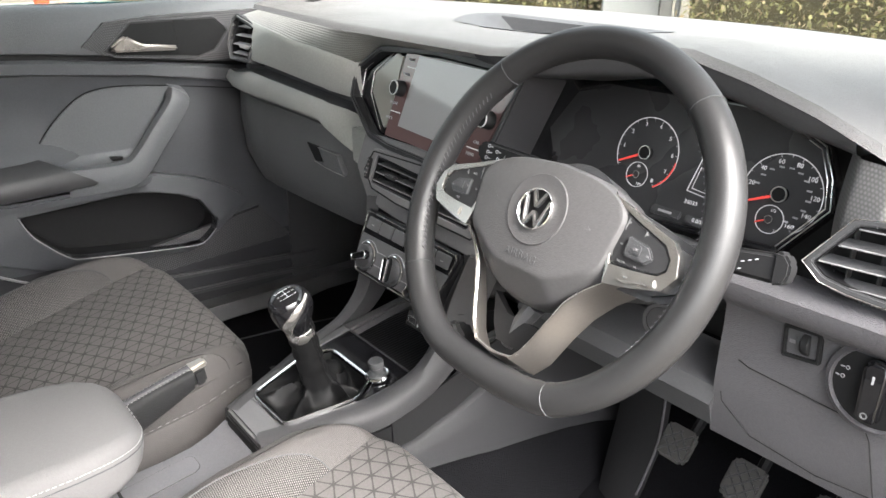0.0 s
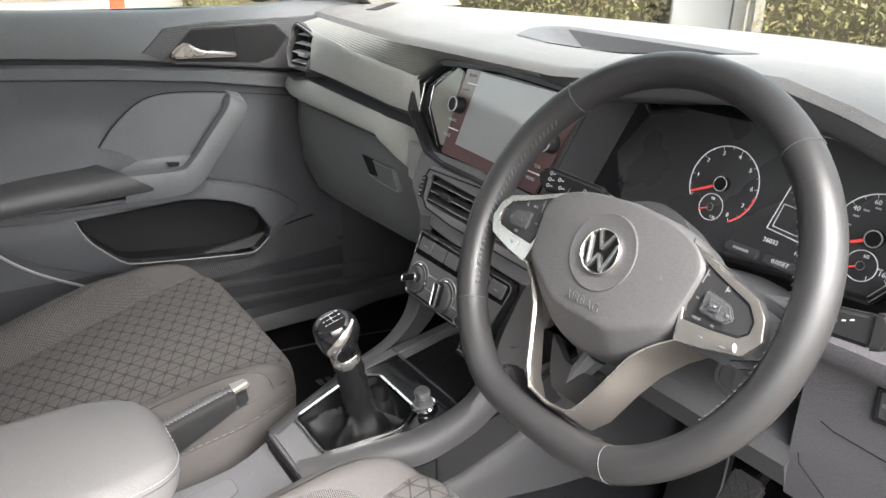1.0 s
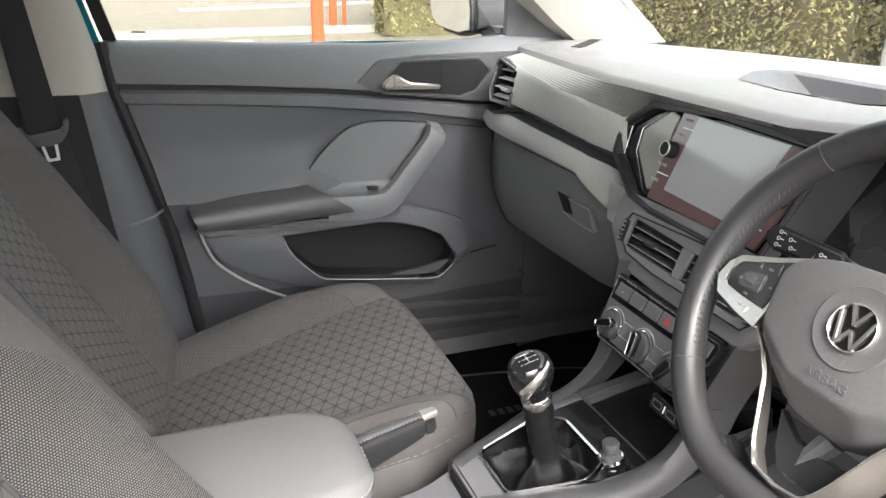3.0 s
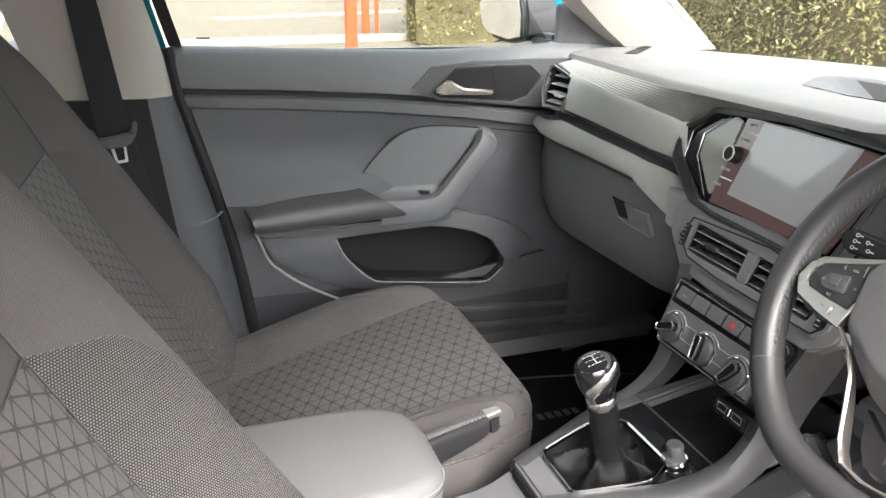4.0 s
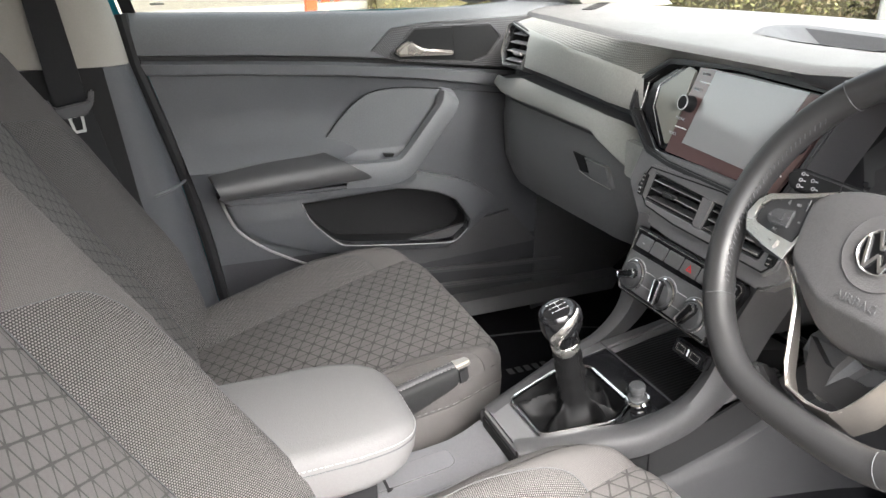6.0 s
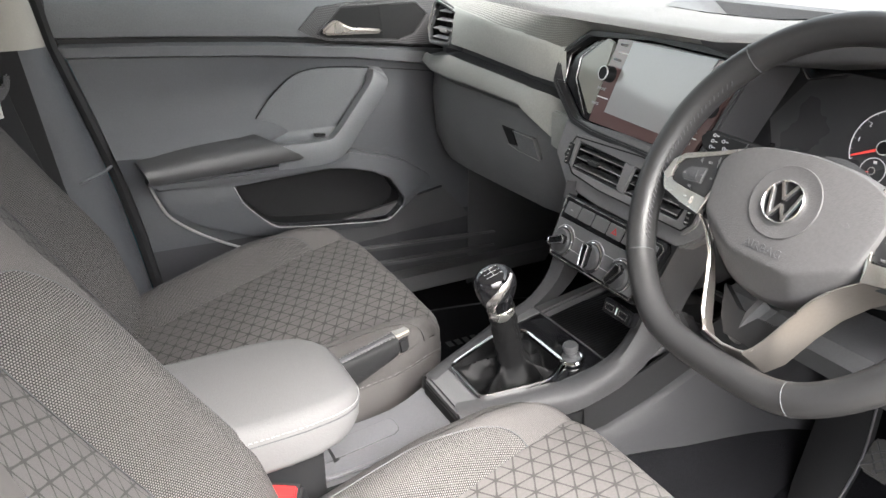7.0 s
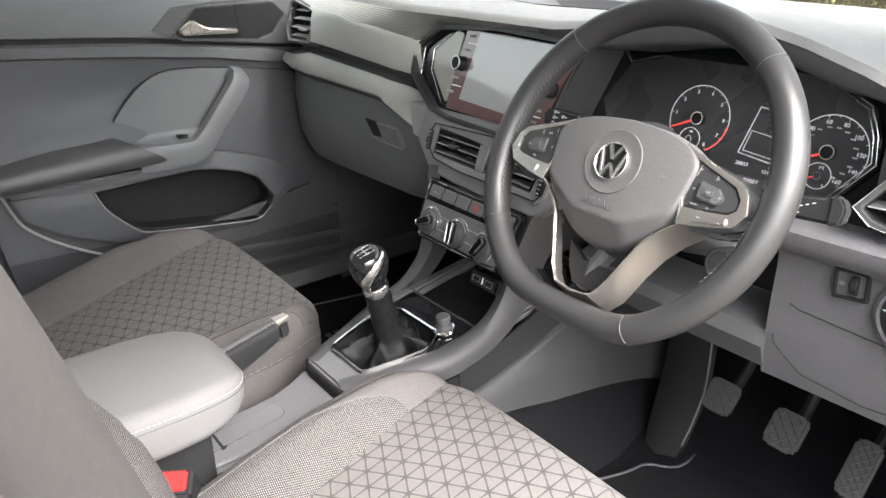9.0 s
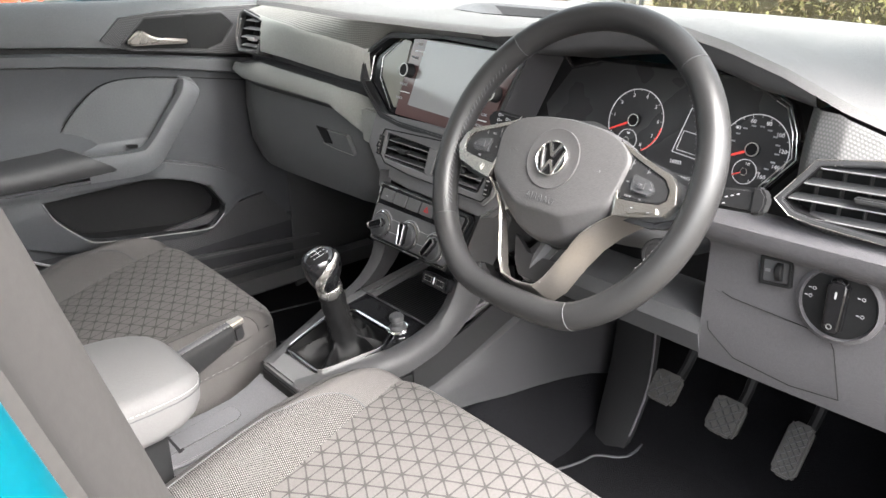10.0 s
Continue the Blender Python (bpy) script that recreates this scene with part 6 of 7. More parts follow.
EF = WF @ Matrix.Translation((0, 0.002, 0))
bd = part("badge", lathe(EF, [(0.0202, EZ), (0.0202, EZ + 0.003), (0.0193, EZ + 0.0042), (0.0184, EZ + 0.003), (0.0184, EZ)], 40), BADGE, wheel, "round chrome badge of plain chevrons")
part("badge_field", lathe(EF, [(0.0185, EZ), (0.0185, EZ + 0.0014), (0.0005, EZ + 0.0014)], 36), GLOSS, bd)


def chevron(pts, w):
    P_ = [Vector(p) for p in pts]
    lft, rgt = [], []
    for i, p in enumerate(P_):
        d = (P_[min(i + 1, len(P_) - 1)] - P_[max(i - 1, 0)]).normalized()
        nrm = Vector((-d.y, d.x))
        k = w / 2
        if 0 < i < len(P_) - 1:
            d0 = (P_[i] - P_[i - 1]).normalized()
            k = k / max(0.4, nrm.dot(Vector((-d0.y, d0.x))))
        lft.append(tuple(p + nrm * k))
        rgt.append(tuple(p - nrm * k))
    return lft + rgt[::-1]


for pts in ([(-0.0078, 0.0165), (0.0, 0.0018), (0.0078, 0.0165)], [(-0.0152, 0.0103), (-0.0076, -0.016), (0.0, -0.0023), (0.0076, -0.016), (0.0152, 0.0103)]):
    for p0, p1 in zip(pts, pts[1:]):
        part("chevron", slab(EF, chevron([p0, p1], 0.003), EZ + 0.001, EZ + 0.0038, 0.0004), BADGE, bd)
lettering("AIRBAG", WF @ pose(0, -0.043, 0.0165, 4, 0, 0), 0.0, 0.0, 0.0115, mat("embossed_plastic", (0.07, 0.07, 0.072), 0.6), wheel, 0.0004)
for sx in (-0.058, 0.058):
    part("horn_mark", slab(WF, [(sx - 0.004, 0.0), (sx + 0.004, 0.001), (sx + 0.001, 0.0035), (sx - 0.003, 0.003)], 0.0145, 0.0158), BOSS, wheel, "embossed horn mark")

# ---- steering column, stalks ----
col = thing("steering_column", (0.369, 0.15, 0.9), "dark plastic steering column shroud", "steering column")
part("shroud", loft([[V(0.369 + w * math.cos(a), y, z + h * math.sin(a)) for a in [2 * math.pi * k / 20 for k in range(20)]] for y, z, w, h in ((0.055, 0.952, 0.05, 0.035), (0.075, 0.942, 0.062, 0.042), (0.13, 0.915, 0.07, 0.046), (0.26, 0.868, 0.085, 0.046))]), DARK, col, "dark lower and upper shroud")
LS = frame_at(V(0.214, 0.1, 1.004), (1, 0.06, -0.03), (0, 0.35, 1))
ls = thing("indicator_stalk", (0.21, 0.1, 0.985), "black indicator stalk with white lamp symbols", "column stalk")
part("paddle", slab(LS, [(-0.042, -0.004), (-0.03, -0.014), (0.05, -0.012), (0.06, 0.0), (0.05, 0.011), (-0.03, 0.013), (-0.042, 0.006)], -0.012, 0.004, 0.004, 3), BLACK, ls)
part("arm", tube([LS @ V(0.04, 0, -0.006), LS @ V(0.1, -0.01, -0.02)], 0.009, 10), DARK, ls)
for i, (x, y) in enumerate(((-0.022, 0.007), (-0.022, 0.0), (-0.022, -0.007), (-0.008, 0.003), (-0.004, -0.005), (0.03, 0.001))):
    part("symbol", hoop(LS, circle(0.0022, 10, x, y), circle(0.0014, 10, x, y), 0.004, 0.0045), GREYINK, ls, "white lamp symbol")
    part("symbol_bar", slab(LS, [(x + 0.003, y - 0.0006), (x + 0.0065, y - 0.0006), (x + 0.0065, y + 0.0006), (x + 0.003, y + 0.0006)], 0.004, 0.0045), GREYINK, ls)
RS = frame_at(V(0.545, 0.1, 0.98), (1, 0.1, 0.1), (0, 0.3, 1))
rs = thing("wiper_stalk", (0.54, 0.1, 0.965), "black wiper stalk with white wiper symbols", "column stalk")
part("paddle", slab(RS, [(-0.05, -0.012), (0.012, -0.015), (0.017, -0.01), (0.018, 0.006), (0.012, 0.012), (-0.05, 0.01)], -0.012, 0.004, 0.004, 3), BLACK, rs)
part("end_cap", slab(RS, [(0.01, -0.0165), (0.022, -0.014), (0.0255, -0.006), (0.0255, 0.005), (0.019, 0.0135), (0.01, 0.0145)], -0.014, 0.006, 0.0025, 2), BLACK, rs, "dark end ring")
part("arm", tube([RS @ V(-0.04, 0, -0.006), RS @ V(-0.12, -0.01, -0.02)], 0.009, 10), DARK, rs)
for i, (x, y) in enumerate(((-0.026, -0.005), (-0.018, -0.007), (-0.01, 0.002), (-0.004, 0.004), (-0.016, 0.0))):
    part("symbol", slab(RS, [(x - 0.0018, y - 0.0011), (x + 0.0014, y - 0.0006), (x + 0.0018, y + 0.0007), (x - 0.0008, y + 0.0004)], 0.004, 0.0044), GREYINK, rs, "white wiper symbol")

lock = thing("ignition_lock", (0.462, 0.085, 0.894 - 0.02), "round dark ignition lock on the steering column", "ignition lock")
GL = frame_at(V(0.462, 0.085, 0.894), (1, 0.2, 0), (0, 0.3, 1))
part("barrel", lathe(GL, [(0.019, -0.03), (0.019, -0.002), (0.017, 0.003), (0.0135, 0.003), (0.0135, 0.0)], 28), BLACK, lock, "dark plastic barrel")
part("face", lathe(GL, [(0.0133, -0.002), (0.013, 0.0015), (0.0005, 0.002)], 24), BLACK, lock, "dark face")
part("key_slot", slab(GL, [(-0.0015, -0.006), (0.0015, -0.006), (0.0015, 0.006), (-0.0015, 0.006)], 0.001, 0.0026), BLACK, lock)

# ---- instrument cluster ----
cl_ = thing("instrument_cluster", (0.31, 0.3, 0.92), "black instrument cluster with two round dials and red needles", "instrument cluster")
IF = frame_at(V(0.37, 0.3, 0.985), (1, 0, 0), (0, 0.25, 1))


ip = [(-0.284, 0.012), (-0.242, 0.062), (-0.17, 0.083), (0.064, 0.085), (0.127, 0.057), (0.143, 0.025), (0.15, -0.006), (0.11, -0.062), (-0.07, -0.075), (-0.24, -0.069)]
# plate's black lifted to grey in its colour, as veiling glare would
part("dial_plate", slab(IF, ip, -0.004, 0.0, 0.0), mat("greyed_dial_face", (0.045, 0.045, 0.047), 0.3, var=0.05), cl_, "black dial plate, greyed for veiling glare")
part("bezel", ring(on(IF, shrink(ip, -0.004), 0.0), on(IF, shrink(ip, 0.002), 0.0), IF.to_3x3() @ V(0, 0, 0.02), 0.002), GLOSS, cl_, "gloss black bezel")
for d_ in (-0.001, 0.004):
    ee = on(IF, shrink(ip, d_), 0.0205)
    part("bezel_line", tube(ee[3:8], 0.0007, 5), SATIN, cl_, "thin bright bezel line")
part("bezel_line", tube(on(IF, shrink(ip, 0.004), 0.0205)[9:] + on(IF, shrink(ip, 0.004), 0.0205)[:3], 0.0007, 5), SATIN, cl_)

def dial(cx, cy, labels, a_first, step, sub, needle, red=None):
    n_ = len(labels)
    a_last = a_first - step * (n_ - 1)
    d = part("dial", arc_strip(IF, cx, cy, 0.0452, 0.0462, a_first + step, a_last, 0.0004, 60), DIALINK, cl_, "round dial scale")
    for i, t in enumerate(labels):
        a = radians(a_first - step * i)
        lettering(t, IF, cx + 0.0372 * math.cos(a), cy + 0.0372 * math.sin(a), 0.0074, DIALINK, d, 0.0006)
    for i in range(2 * n_ + 1):
        a = radians(a_first + step - step * 0.5 * i)
        r0 = 0.0425 if i % 2 else 0.0415
        part("tick", tube([IF @ V(cx + r0 * math.cos(a), cy + r0 * math.sin(a), 0.0008), IF @ V(cx + 0.0455 * math.cos(a), cy + 0.0455 * math.sin(a), 0.0008)], 0.0003, 4), DIALINK, d)
    if red:
        part("red_zone", arc_strip(IF, cx, cy, 0.0444, 0.0462, red[0], red[1], 0.0012, 20), REDLINE, d, "red zone")
    part("hub_cap", lathe(IF @ Matrix.Translation((cx, cy, 0)), [(0.009, 0), (0.009, 0.006), (0.008, 0.007), (0.0005, 0.007)], 24), BLACK, d)
    part("hub_ring", lathe(IF @ Matrix.Translation((cx, cy, 0)), [(0.0092, 0.0055), (0.0092, 0.0072), (0.0078, 0.0072), (0.0078, 0.0055)], 24), SATIN, d)
    a = radians(needle)
    nx, ny = -math.sin(a), math.cos(a)
    p0, p1 = (cx + 0.01 * math.cos(a), cy + 0.01 * math.sin(a)), (cx + 0.042 * math.cos(a), cy + 0.042 * math.sin(a))
    part("needle", slab(IF, [(p0[0] + nx * 0.0016, p0[1] + ny * 0.0016), (p1[0] + nx * 0.001, p1[1] + ny * 0.001), (p1[0] - nx * 0.001, p1[1] - ny * 0.001), (p0[0] - nx * 0.0016, p0[1] - ny * 0.0016)], 0.004, 0.005), REDLINE, d, "red needle")
    sx, sy = cx + sub[0], cy + sub[1]
    part("small_dial", hoop(IF, circle(0.0165, 36, sx, sy), circle(0.0157, 36, sx, sy), 0.0012, 0.0018), DIALINK, d, "small inner dial")
    part("small_hub", hoop(IF, circle(0.005, 20, sx, sy), circle(0.004, 20, sx, sy), 0.003, 0.004), SATIN, d)
    an = radians(205)
    part("small_needle", tube([IF @ V(sx + 0.004 * math.cos(an), sy + 0.004 * math.sin(an), 0.003), IF @ V(sx + 0.016 * math.cos(an), sy + 0.016 * math.sin(an), 0.003)], 0.0009, 5), REDLINE, d)
    for t, ox, oy in sub[2]:
        lettering(t, IF, sx + ox, sy + oy, 0.005, DIALINK, d, 0.002)
    return d


dial(-0.0955, 0.0045, "12345678", 176, 34.0, (-0.006, -0.03, (("90", 0, 0.0105), ("130", 0.006, -0.0115))), 206, (-5, -62))
sp_ = dial(0.088, -0.0035, ("20", "40", "60", "80", "100", "120", "140", "160"), 172, 33.0, (-0.004, -0.03, (("1/2", 0.002, 0.0105), ("1", 0.009, -0.0105))), 205)
for i in range(12):
    a = radians(168 - 21 * i)
    part("inner_mark", slab(IF @ pose(0.088 + 0.031 * math.cos(a), -0.0035 + 0.031 * math.sin(a), 0, 0, 0, 0), [(-0.003, -0.001), (0.003, -0.001), (0.003, 0.001), (-0.003, 0.001)], 0.0006, 0.001), GREYINK, sp_)
dp = [(-0.026, -0.028), (0.03, -0.034), (0.03, 0.03), (-0.012, 0.036)]
part("display_frame", hoop(IF, dp, shrink(dp, 0.001), 0.0008, 0.0014), DIALINK, cl_, "thin white frame of the trip display")
part("display_box", hoop(IF, [(-0.02, -0.024), (0.026, -0.028), (0.026, 0.0), (-0.015, 0.004)], [(-0.0192, -0.0232), (0.0252, -0.0272), (0.0252, -0.001), (-0.0145, 0.0032)], 0.0008, 0.0014), DIALINK, cl_)
lettering("26033", IF, -0.016, -0.041, 0.0075, DIALINK, cl_, 0.0008)
lettering("1243", IF, 0.02, -0.045, 0.0065, DIALINK, cl_, 0.0008)
IB = frame_at(V(0.37, 0.285, 0.925), (1, 0, 0), (0, 0.6, 1))
for x, t in ((-0.045, ""), (0.005, "0.0/SET")):
    b_ = part("trip_button", slab(IB, [(x - 0.022, -0.006), (x + 0.022, -0.006), (x + 0.022, 0.006), (x - 0.022, 0.006)], 0, 0.005, 0.002), DARK, cl_, "trip reset button")
    if t:
        lettering(t, IB, x, 0, 0.007, DIALINK, b_, 0.0053)
    else:
        part("mark", slab(IB, [(x - 0.01, -0.0015), (x + 0.01, -0.0015), (x + 0.01, 0.0015), (x - 0.01, 0.0015)], 0.005, 0.0055), GREYINK, b_)
# gloss panel between screen and dials
part("link_panel", grid([[V(0.186, 0.185, 1.092), V(0.18, 0.25, 1.088), V(0.176, 0.3, 1.08)], [V(0.15, 0.166, 1.0), V(0.135, 0.25, 0.995), V(0.104, 0.3, 0.99)], [V(0.14, 0.155, 0.94), V(0.13, 0.25, 0.93), V(0.13, 0.3, 0.915)]], V(-0.01, 0, 0)), GLOSS, cl_, "black panel joining screen and dials", 20)

# ---- driver's lower dashboard fittings ----
LF = frame_at(V(0.631, 0.196, 0.856), (1, 0.0, 0.03), (0, 0.02, 1))
lsw = thing("light_switch", (0.622, 0.19, 0.81), "round black headlamp switch with white symbols", "light switch")
part("surround", lathe(LF, [(0.048, -0.006), (0.047, 0.003), (0.042, 0.006), (0.04, 0.002), (0.0405, -0.002)], 40), KNEE, lsw, "grey surround ring")
part("dial", lathe(LF, [(0.04, -0.004), (0.04, 0.002), (0.0005, 0.0035)], 36), BLACK, lsw, "black dial face")
part("grip", slab(LF, [(-0.01, -0.03), (0.01, -0.03), (0.011, 0.028), (0.006, 0.033), (-0.006, 0.033), (-0.011, 0.028)], 0.002, 0.018, 0.004, 3), GLOSS, lsw, "black grip bar")
part("grip_mark", slab(LF, [(-0.001, 0.012), (0.001, 0.012), (0.001, 0.02), (-0.001, 0.02)], 0.018, 0.0185), GREYINK, lsw, "white line")
for x, y in ((-0.028, 0.012), (-0.031, 0.002), (0.026, -0.006), (0.0, 0.037), (0.024, 0.014)):
    part("symbol", hoop(LF, circle(0.0021, 10, x, y), circle(0.0014, 10, x, y), 0.0028, 0.0034), GREYINK, lsw)
    part("symbol_bar", slab(LF, [(x - 0.0065, y - 0.0006), (x - 0.003, y - 0.0006), (x - 0.003, y + 0.0006), (x - 0.0065, y + 0.0006)], 0.0028, 0.0034), GREYINK, lsw)
part("sun_symbol", hoop(LF, circle(0.0034, 12, -0.001, -0.022), circle(0.0022, 12, -0.001, -0.022), 0.018, 0.0185), PODINK, lsw)
adj = thing("beam_adjuster", (0.557, 0.19, 0.85), "small black headlamp levelling thumbwheel", "switch")
AF = frame_at(V(0.557, 0.194, 0.872), (1, 0, 0.1), (0, 0.02, 1))
aq = [(-0.019, -0.018), (0.019, -0.017), (0.019, 0.017), (-0.019, 0.018)]
part("frame", hoop(AF, aq, shrink(aq, 0.004), -0.004, 0.003, 0.001), BLACK, adj)
part("plate", slab(AF, shrink(aq, 0.003), -0.004, 0.0), DARK, adj)
part("wheel", lathe(AF @ pose(0.004, 0, -0.004, 0, 90, 0), [(0.011, -0.004), (0.012, -0.003), (0.012, 0.003), (0.011, 0.004)], 24), BLACK, adj, "ribbed thumbwheel")
part("symbol", slab(AF, [(-0.013, -0.002), (-0.007, -0.002), (-0.007, 0.002), (-0.013, 0.002)], 0.0, 0.0005), PODINK, adj)
yk = 0.1965
for pts in ([(0.495, 0.823), (0.508, 0.819), (0.616, 0.814), (0.63, 0.809), (0.636, 0.799), (0.652, 0.738)], [(0.482, 0.776), (0.485, 0.765), (0.495, 0.755), (0.522, 0.737), (0.596, 0.731), (0.652, 0.738)]):
    part("panel_gap", tube([V(x, yk + (0.003 if z < 0.76 else 0.0), z) for x, z in pts], 0.0007, 5), BLACK, dash, "thin panel gap")
part("column_step", prism([V(0.476, 0.205, 0.87), V(0.476, 0.205, 0.748), V(0.462, 0.27, 0.76), V(0.455, 0.27, 0.88)], V(0.012, 0.004, 0), 0.003), KNEE, dash, "step beside the steering column")

# ---- gear lever ----
SHIFTINK = mat("shift_pattern_ink", (0.3, 0.3, 0.3), 0.5)
gear = thing("gear_lever", (0.022, -0.06, 0.645), "gear lever with glossy knob and black leather gaiter", "gear lever")
gi = hexa(0.045, 0.073, 0.051, -0.139, -0.04, -0.003)
gir = []
for i in range(6):
    p_, c_, n_ = Vector(gi[i - 1]), Vector(gi[i]), Vector(gi[(i + 1) % 6])
    a, b = c_ + (p_ - c_).normalized() * 0.011, c_ + (n_ - c_).normalized() * 0.011
    gir += [tuple(a * (1 - t) ** 2 + c_ * (2 * t * (1 - t)) + b * t * t) for t in (0, 0.25, 0.5, 0.75, 1.0)]
part("gaiter_frame", ring([V(x, y, top_z(y) + 0.0055) for x, y in shrink(gir, -0.001)], [V(x, y, top_z(y) + 0.004) for x, y in shrink(gir, 0.0014)], V(0, 0, -0.008), 0.0008), CHROME, gear, "thin chrome gaiter frame")
random.seed(5)
gl_ = []
base_c, top_c = V(0.022, -0.06, 0.64), V(0.022, -0.082, 0.735)
gsh = shrink(gi, 0.004)
per = [(Vector(gsh[i]), Vector(gsh[(i + 1) % 6])) for i in range(6)]
ridges = [(random.uniform(0, 6.28), random.uniform(-1.2, 1.2), random.uniform(0.16, 0.3), random.uniform(0.5, 1.0)) for _ in range(9)]


def ridge(a, f):
    """Creases of the soft leather that wander round the lever as they rise."""
    h = 0.0
    for a0, tw_, wd, am in ridges:
        d = (a - a0 - tw_ * f + math.pi) % (2 * math.pi) - math.pi
        h = max(h, am * math.exp(-(d / wd) ** 2) * (1 - 0.25 * abs(d) / wd if abs(d) < wd else 0.75))
    return h


N_ = 96
gpts = []
for k in range(N_):
    s_ = k / N_ * 6
    a, b = per[int(s_)]
    gpts.append(a + (b - a) * (s_ - int(s_)))
for j in range(26):
    t_ = j / 25
    f = interp([0, 0.12, 0.3, 0.42, 0.52, 1.0], [0.0, 0.16, 0.55, 0.84, 0.97, 1.0], t_)
    z = interp([0, 0.06, 0.15, 0.3, 0.42, 0.5, 0.58, 1.0], [0.002, -0.009, -0.014, -0.011, -0.004, 0.008, 0.026, 0.104], t_)
    lp = []
    for k, p in enumerate(gpts):
        a = 2 * math.pi * k / N_
        r_ = ridge(a, t_ * 1.6)
        puff = math.sin(math.pi * min(1.0, t_ / 0.56)) if t_ < 0.56 else 0.0
        c = base_c + (top_c - base_c) * min(1, max(0, z) / 0.095)
        rad = V(p.x - base_c.x, p.y - base_c.y, 0)
        q = c + rad * (1 - f) + rad.normalized() * f * (0.0155 + 0.006 * r_ * (1 - 0.7 * t_) + 0.0015 * math.sin(55 * t_ + 2 * a))
        lp.append(V(q.x, q.y, top_z(p.y) + z + 0.028 * (r_ - 0.35) * puff))
    gl_.append(lp)
part("gaiter", loft(gl_, False), mat("gaiter_leather", (0.006, 0.006, 0.0063), 0.42, spec=0.13, bump=0.3, bscale=900), gear, "creased black leather gaiter", 75)
KF = frame_at(V(0.021, -0.084, 0.743), (0.98, 0, -0.16), (0, 0.95, 0.3))
kn_ = []
for z, w, d_, oy in ((-0.006, 0.0165, 0.0165, 0), (0.012, 0.0175, 0.018, 0), (0.022, 0.02, 0.022, 0.0), (0.034, 0.0235, 0.027, 0.001), (0.048, 0.0255, 0.03, 0.002), (0.058, 0.0252, 0.0295, 0.0015), (0.066, 0.0228, 0.027, 0.0005), (0.0705, 0.0195, 0.0235, 0.0), (0.0725, 0.0155, 0.019, 0.0), (0.0735, 0.008, 0.01, 0.0)):
    kn_.append([KF @ V(w * math.cos(a), oy + d_ * math.sin(a), z) for a in [2 * math.pi * k / 32 for k in range(32)]])
part("knob", loft(kn_), GLOSS, gear, "gloss black gear knob")


def knob_pt(a, z, out):
    w = interp([-0.006, 0.012, 0.022, 0.034, 0.048, 0.058, 0.066, 0.0705], [0.0165, 0.0175, 0.02, 0.0235, 0.0255, 0.0252, 0.0228, 0.0195], z) + out
    d = interp([-0.006, 0.012, 0.022, 0.034, 0.048, 0.058, 0.066, 0.0705], [0.0165, 0.018, 0.022, 0.027, 0.03, 0.0295, 0.027, 0.0235], z) + out
    return KF @ V(w * math.cos(a), 0.0015 + d * math.sin(a), z)


part("collar", loft([[knob_pt(2 * math.pi * k / 32, z, o) for k in range(32)] for z, o in ((-0.008, 0.0005), (-0.006, 0.0022), (0.004, 0.0022), (0.009, 0.0016), (0.01, 0.0))], False), SATIN, gear, "satin silver collar")
up_ = smooth_path([(0.9, 0.0695, 0), (0.4, 0.0675, 0), (-0.1, 0.0635, 0), (-0.5, 0.055, 0), (-0.95, 0.041, 0), (-1.3, 0.024, 0), (-1.5, 0.006, 0)], 4)
lo_ = smooth_path([(0.9, 0.0665, 0), (0.5, 0.061, 0), (0.1, 0.0525, 0), (-0.25, 0.042, 0), (-0.55, 0.03, 0), (-0.72, 0.018, 0), (-0.6, 0.006, 0)], 4)
part("knob_trim", grid([[knob_pt(u.x + (v.x - u.x) * f, u.y + (v.y - u.y) * f, o) for f, o in ((0.0, 0.0), (0.06, 0.0011), (0.25, 0.0017), (0.5, 0.002), (0.75, 0.0017), (0.94, 0.0011), (1.0, 0.0))] for u, v in zip(up_, lo_)]), SATIN, gear, "broad satin silver claw up one side of the knob")
GT = KF @ pose(-0.001, 0.0, 0.0732, 0, 0, 0)
for x in (-0.008, 0.0, 0.008):
    part("shift_line", slab(GT, [(x - 0.0004, -0.007), (x + 0.0004, -0.007), (x + 0.0004, 0.007), (x - 0.0004, 0.007)], 0.0, 0.0006), SHIFTINK, gear, "white shift pattern line")
part("shift_line", slab(GT, [(-0.008, -0.0004), (0.008, -0.0004), (0.008, 0.0004), (-0.008, 0.0004)], 0.0, 0.0008), SHIFTINK, gear)
for t, x, y in (("1", -0.008, 0.0105), ("3", 0.0, 0.0105), ("5", 0.008, 0.0105), ("2", -0.008, -0.0105), ("4", 0.0, -0.0105), ("6", 0.008, -0.0105)):
    lettering(t, GT, x, y, 0.0044, SHIFTINK, gear, 0.0004)

# front of the console: socket, ribbed tray
sp2 = [(KX + 0.073, -0.04), (KX + 0.088, 0.046), (KX - 0.088, 0.046), (KX - 0.073, -0.04), (KX - 0.053, 0.001), (KX + 0.053, 0.001)]
part("socket_panel", prism([V(x, y, top_z(y) - 0.002) for x, y in sp2], V(0, 0, -0.01)), GLOSS, console, "gloss black panel round the socket")
part("tray_floor", grid([[V(-0.085, 0.046, 0.663), V(0.112, 0.046, 0.663)], [V(-0.085, 0.052, 0.642), V(0.112, 0.052, 0.642)], [V(-0.085, 0.22, 0.655), V(0.112, 0.22, 0.655)]], V(0, 0.002, -0.01)), RIBBED, console, "ribbed black tray mat")
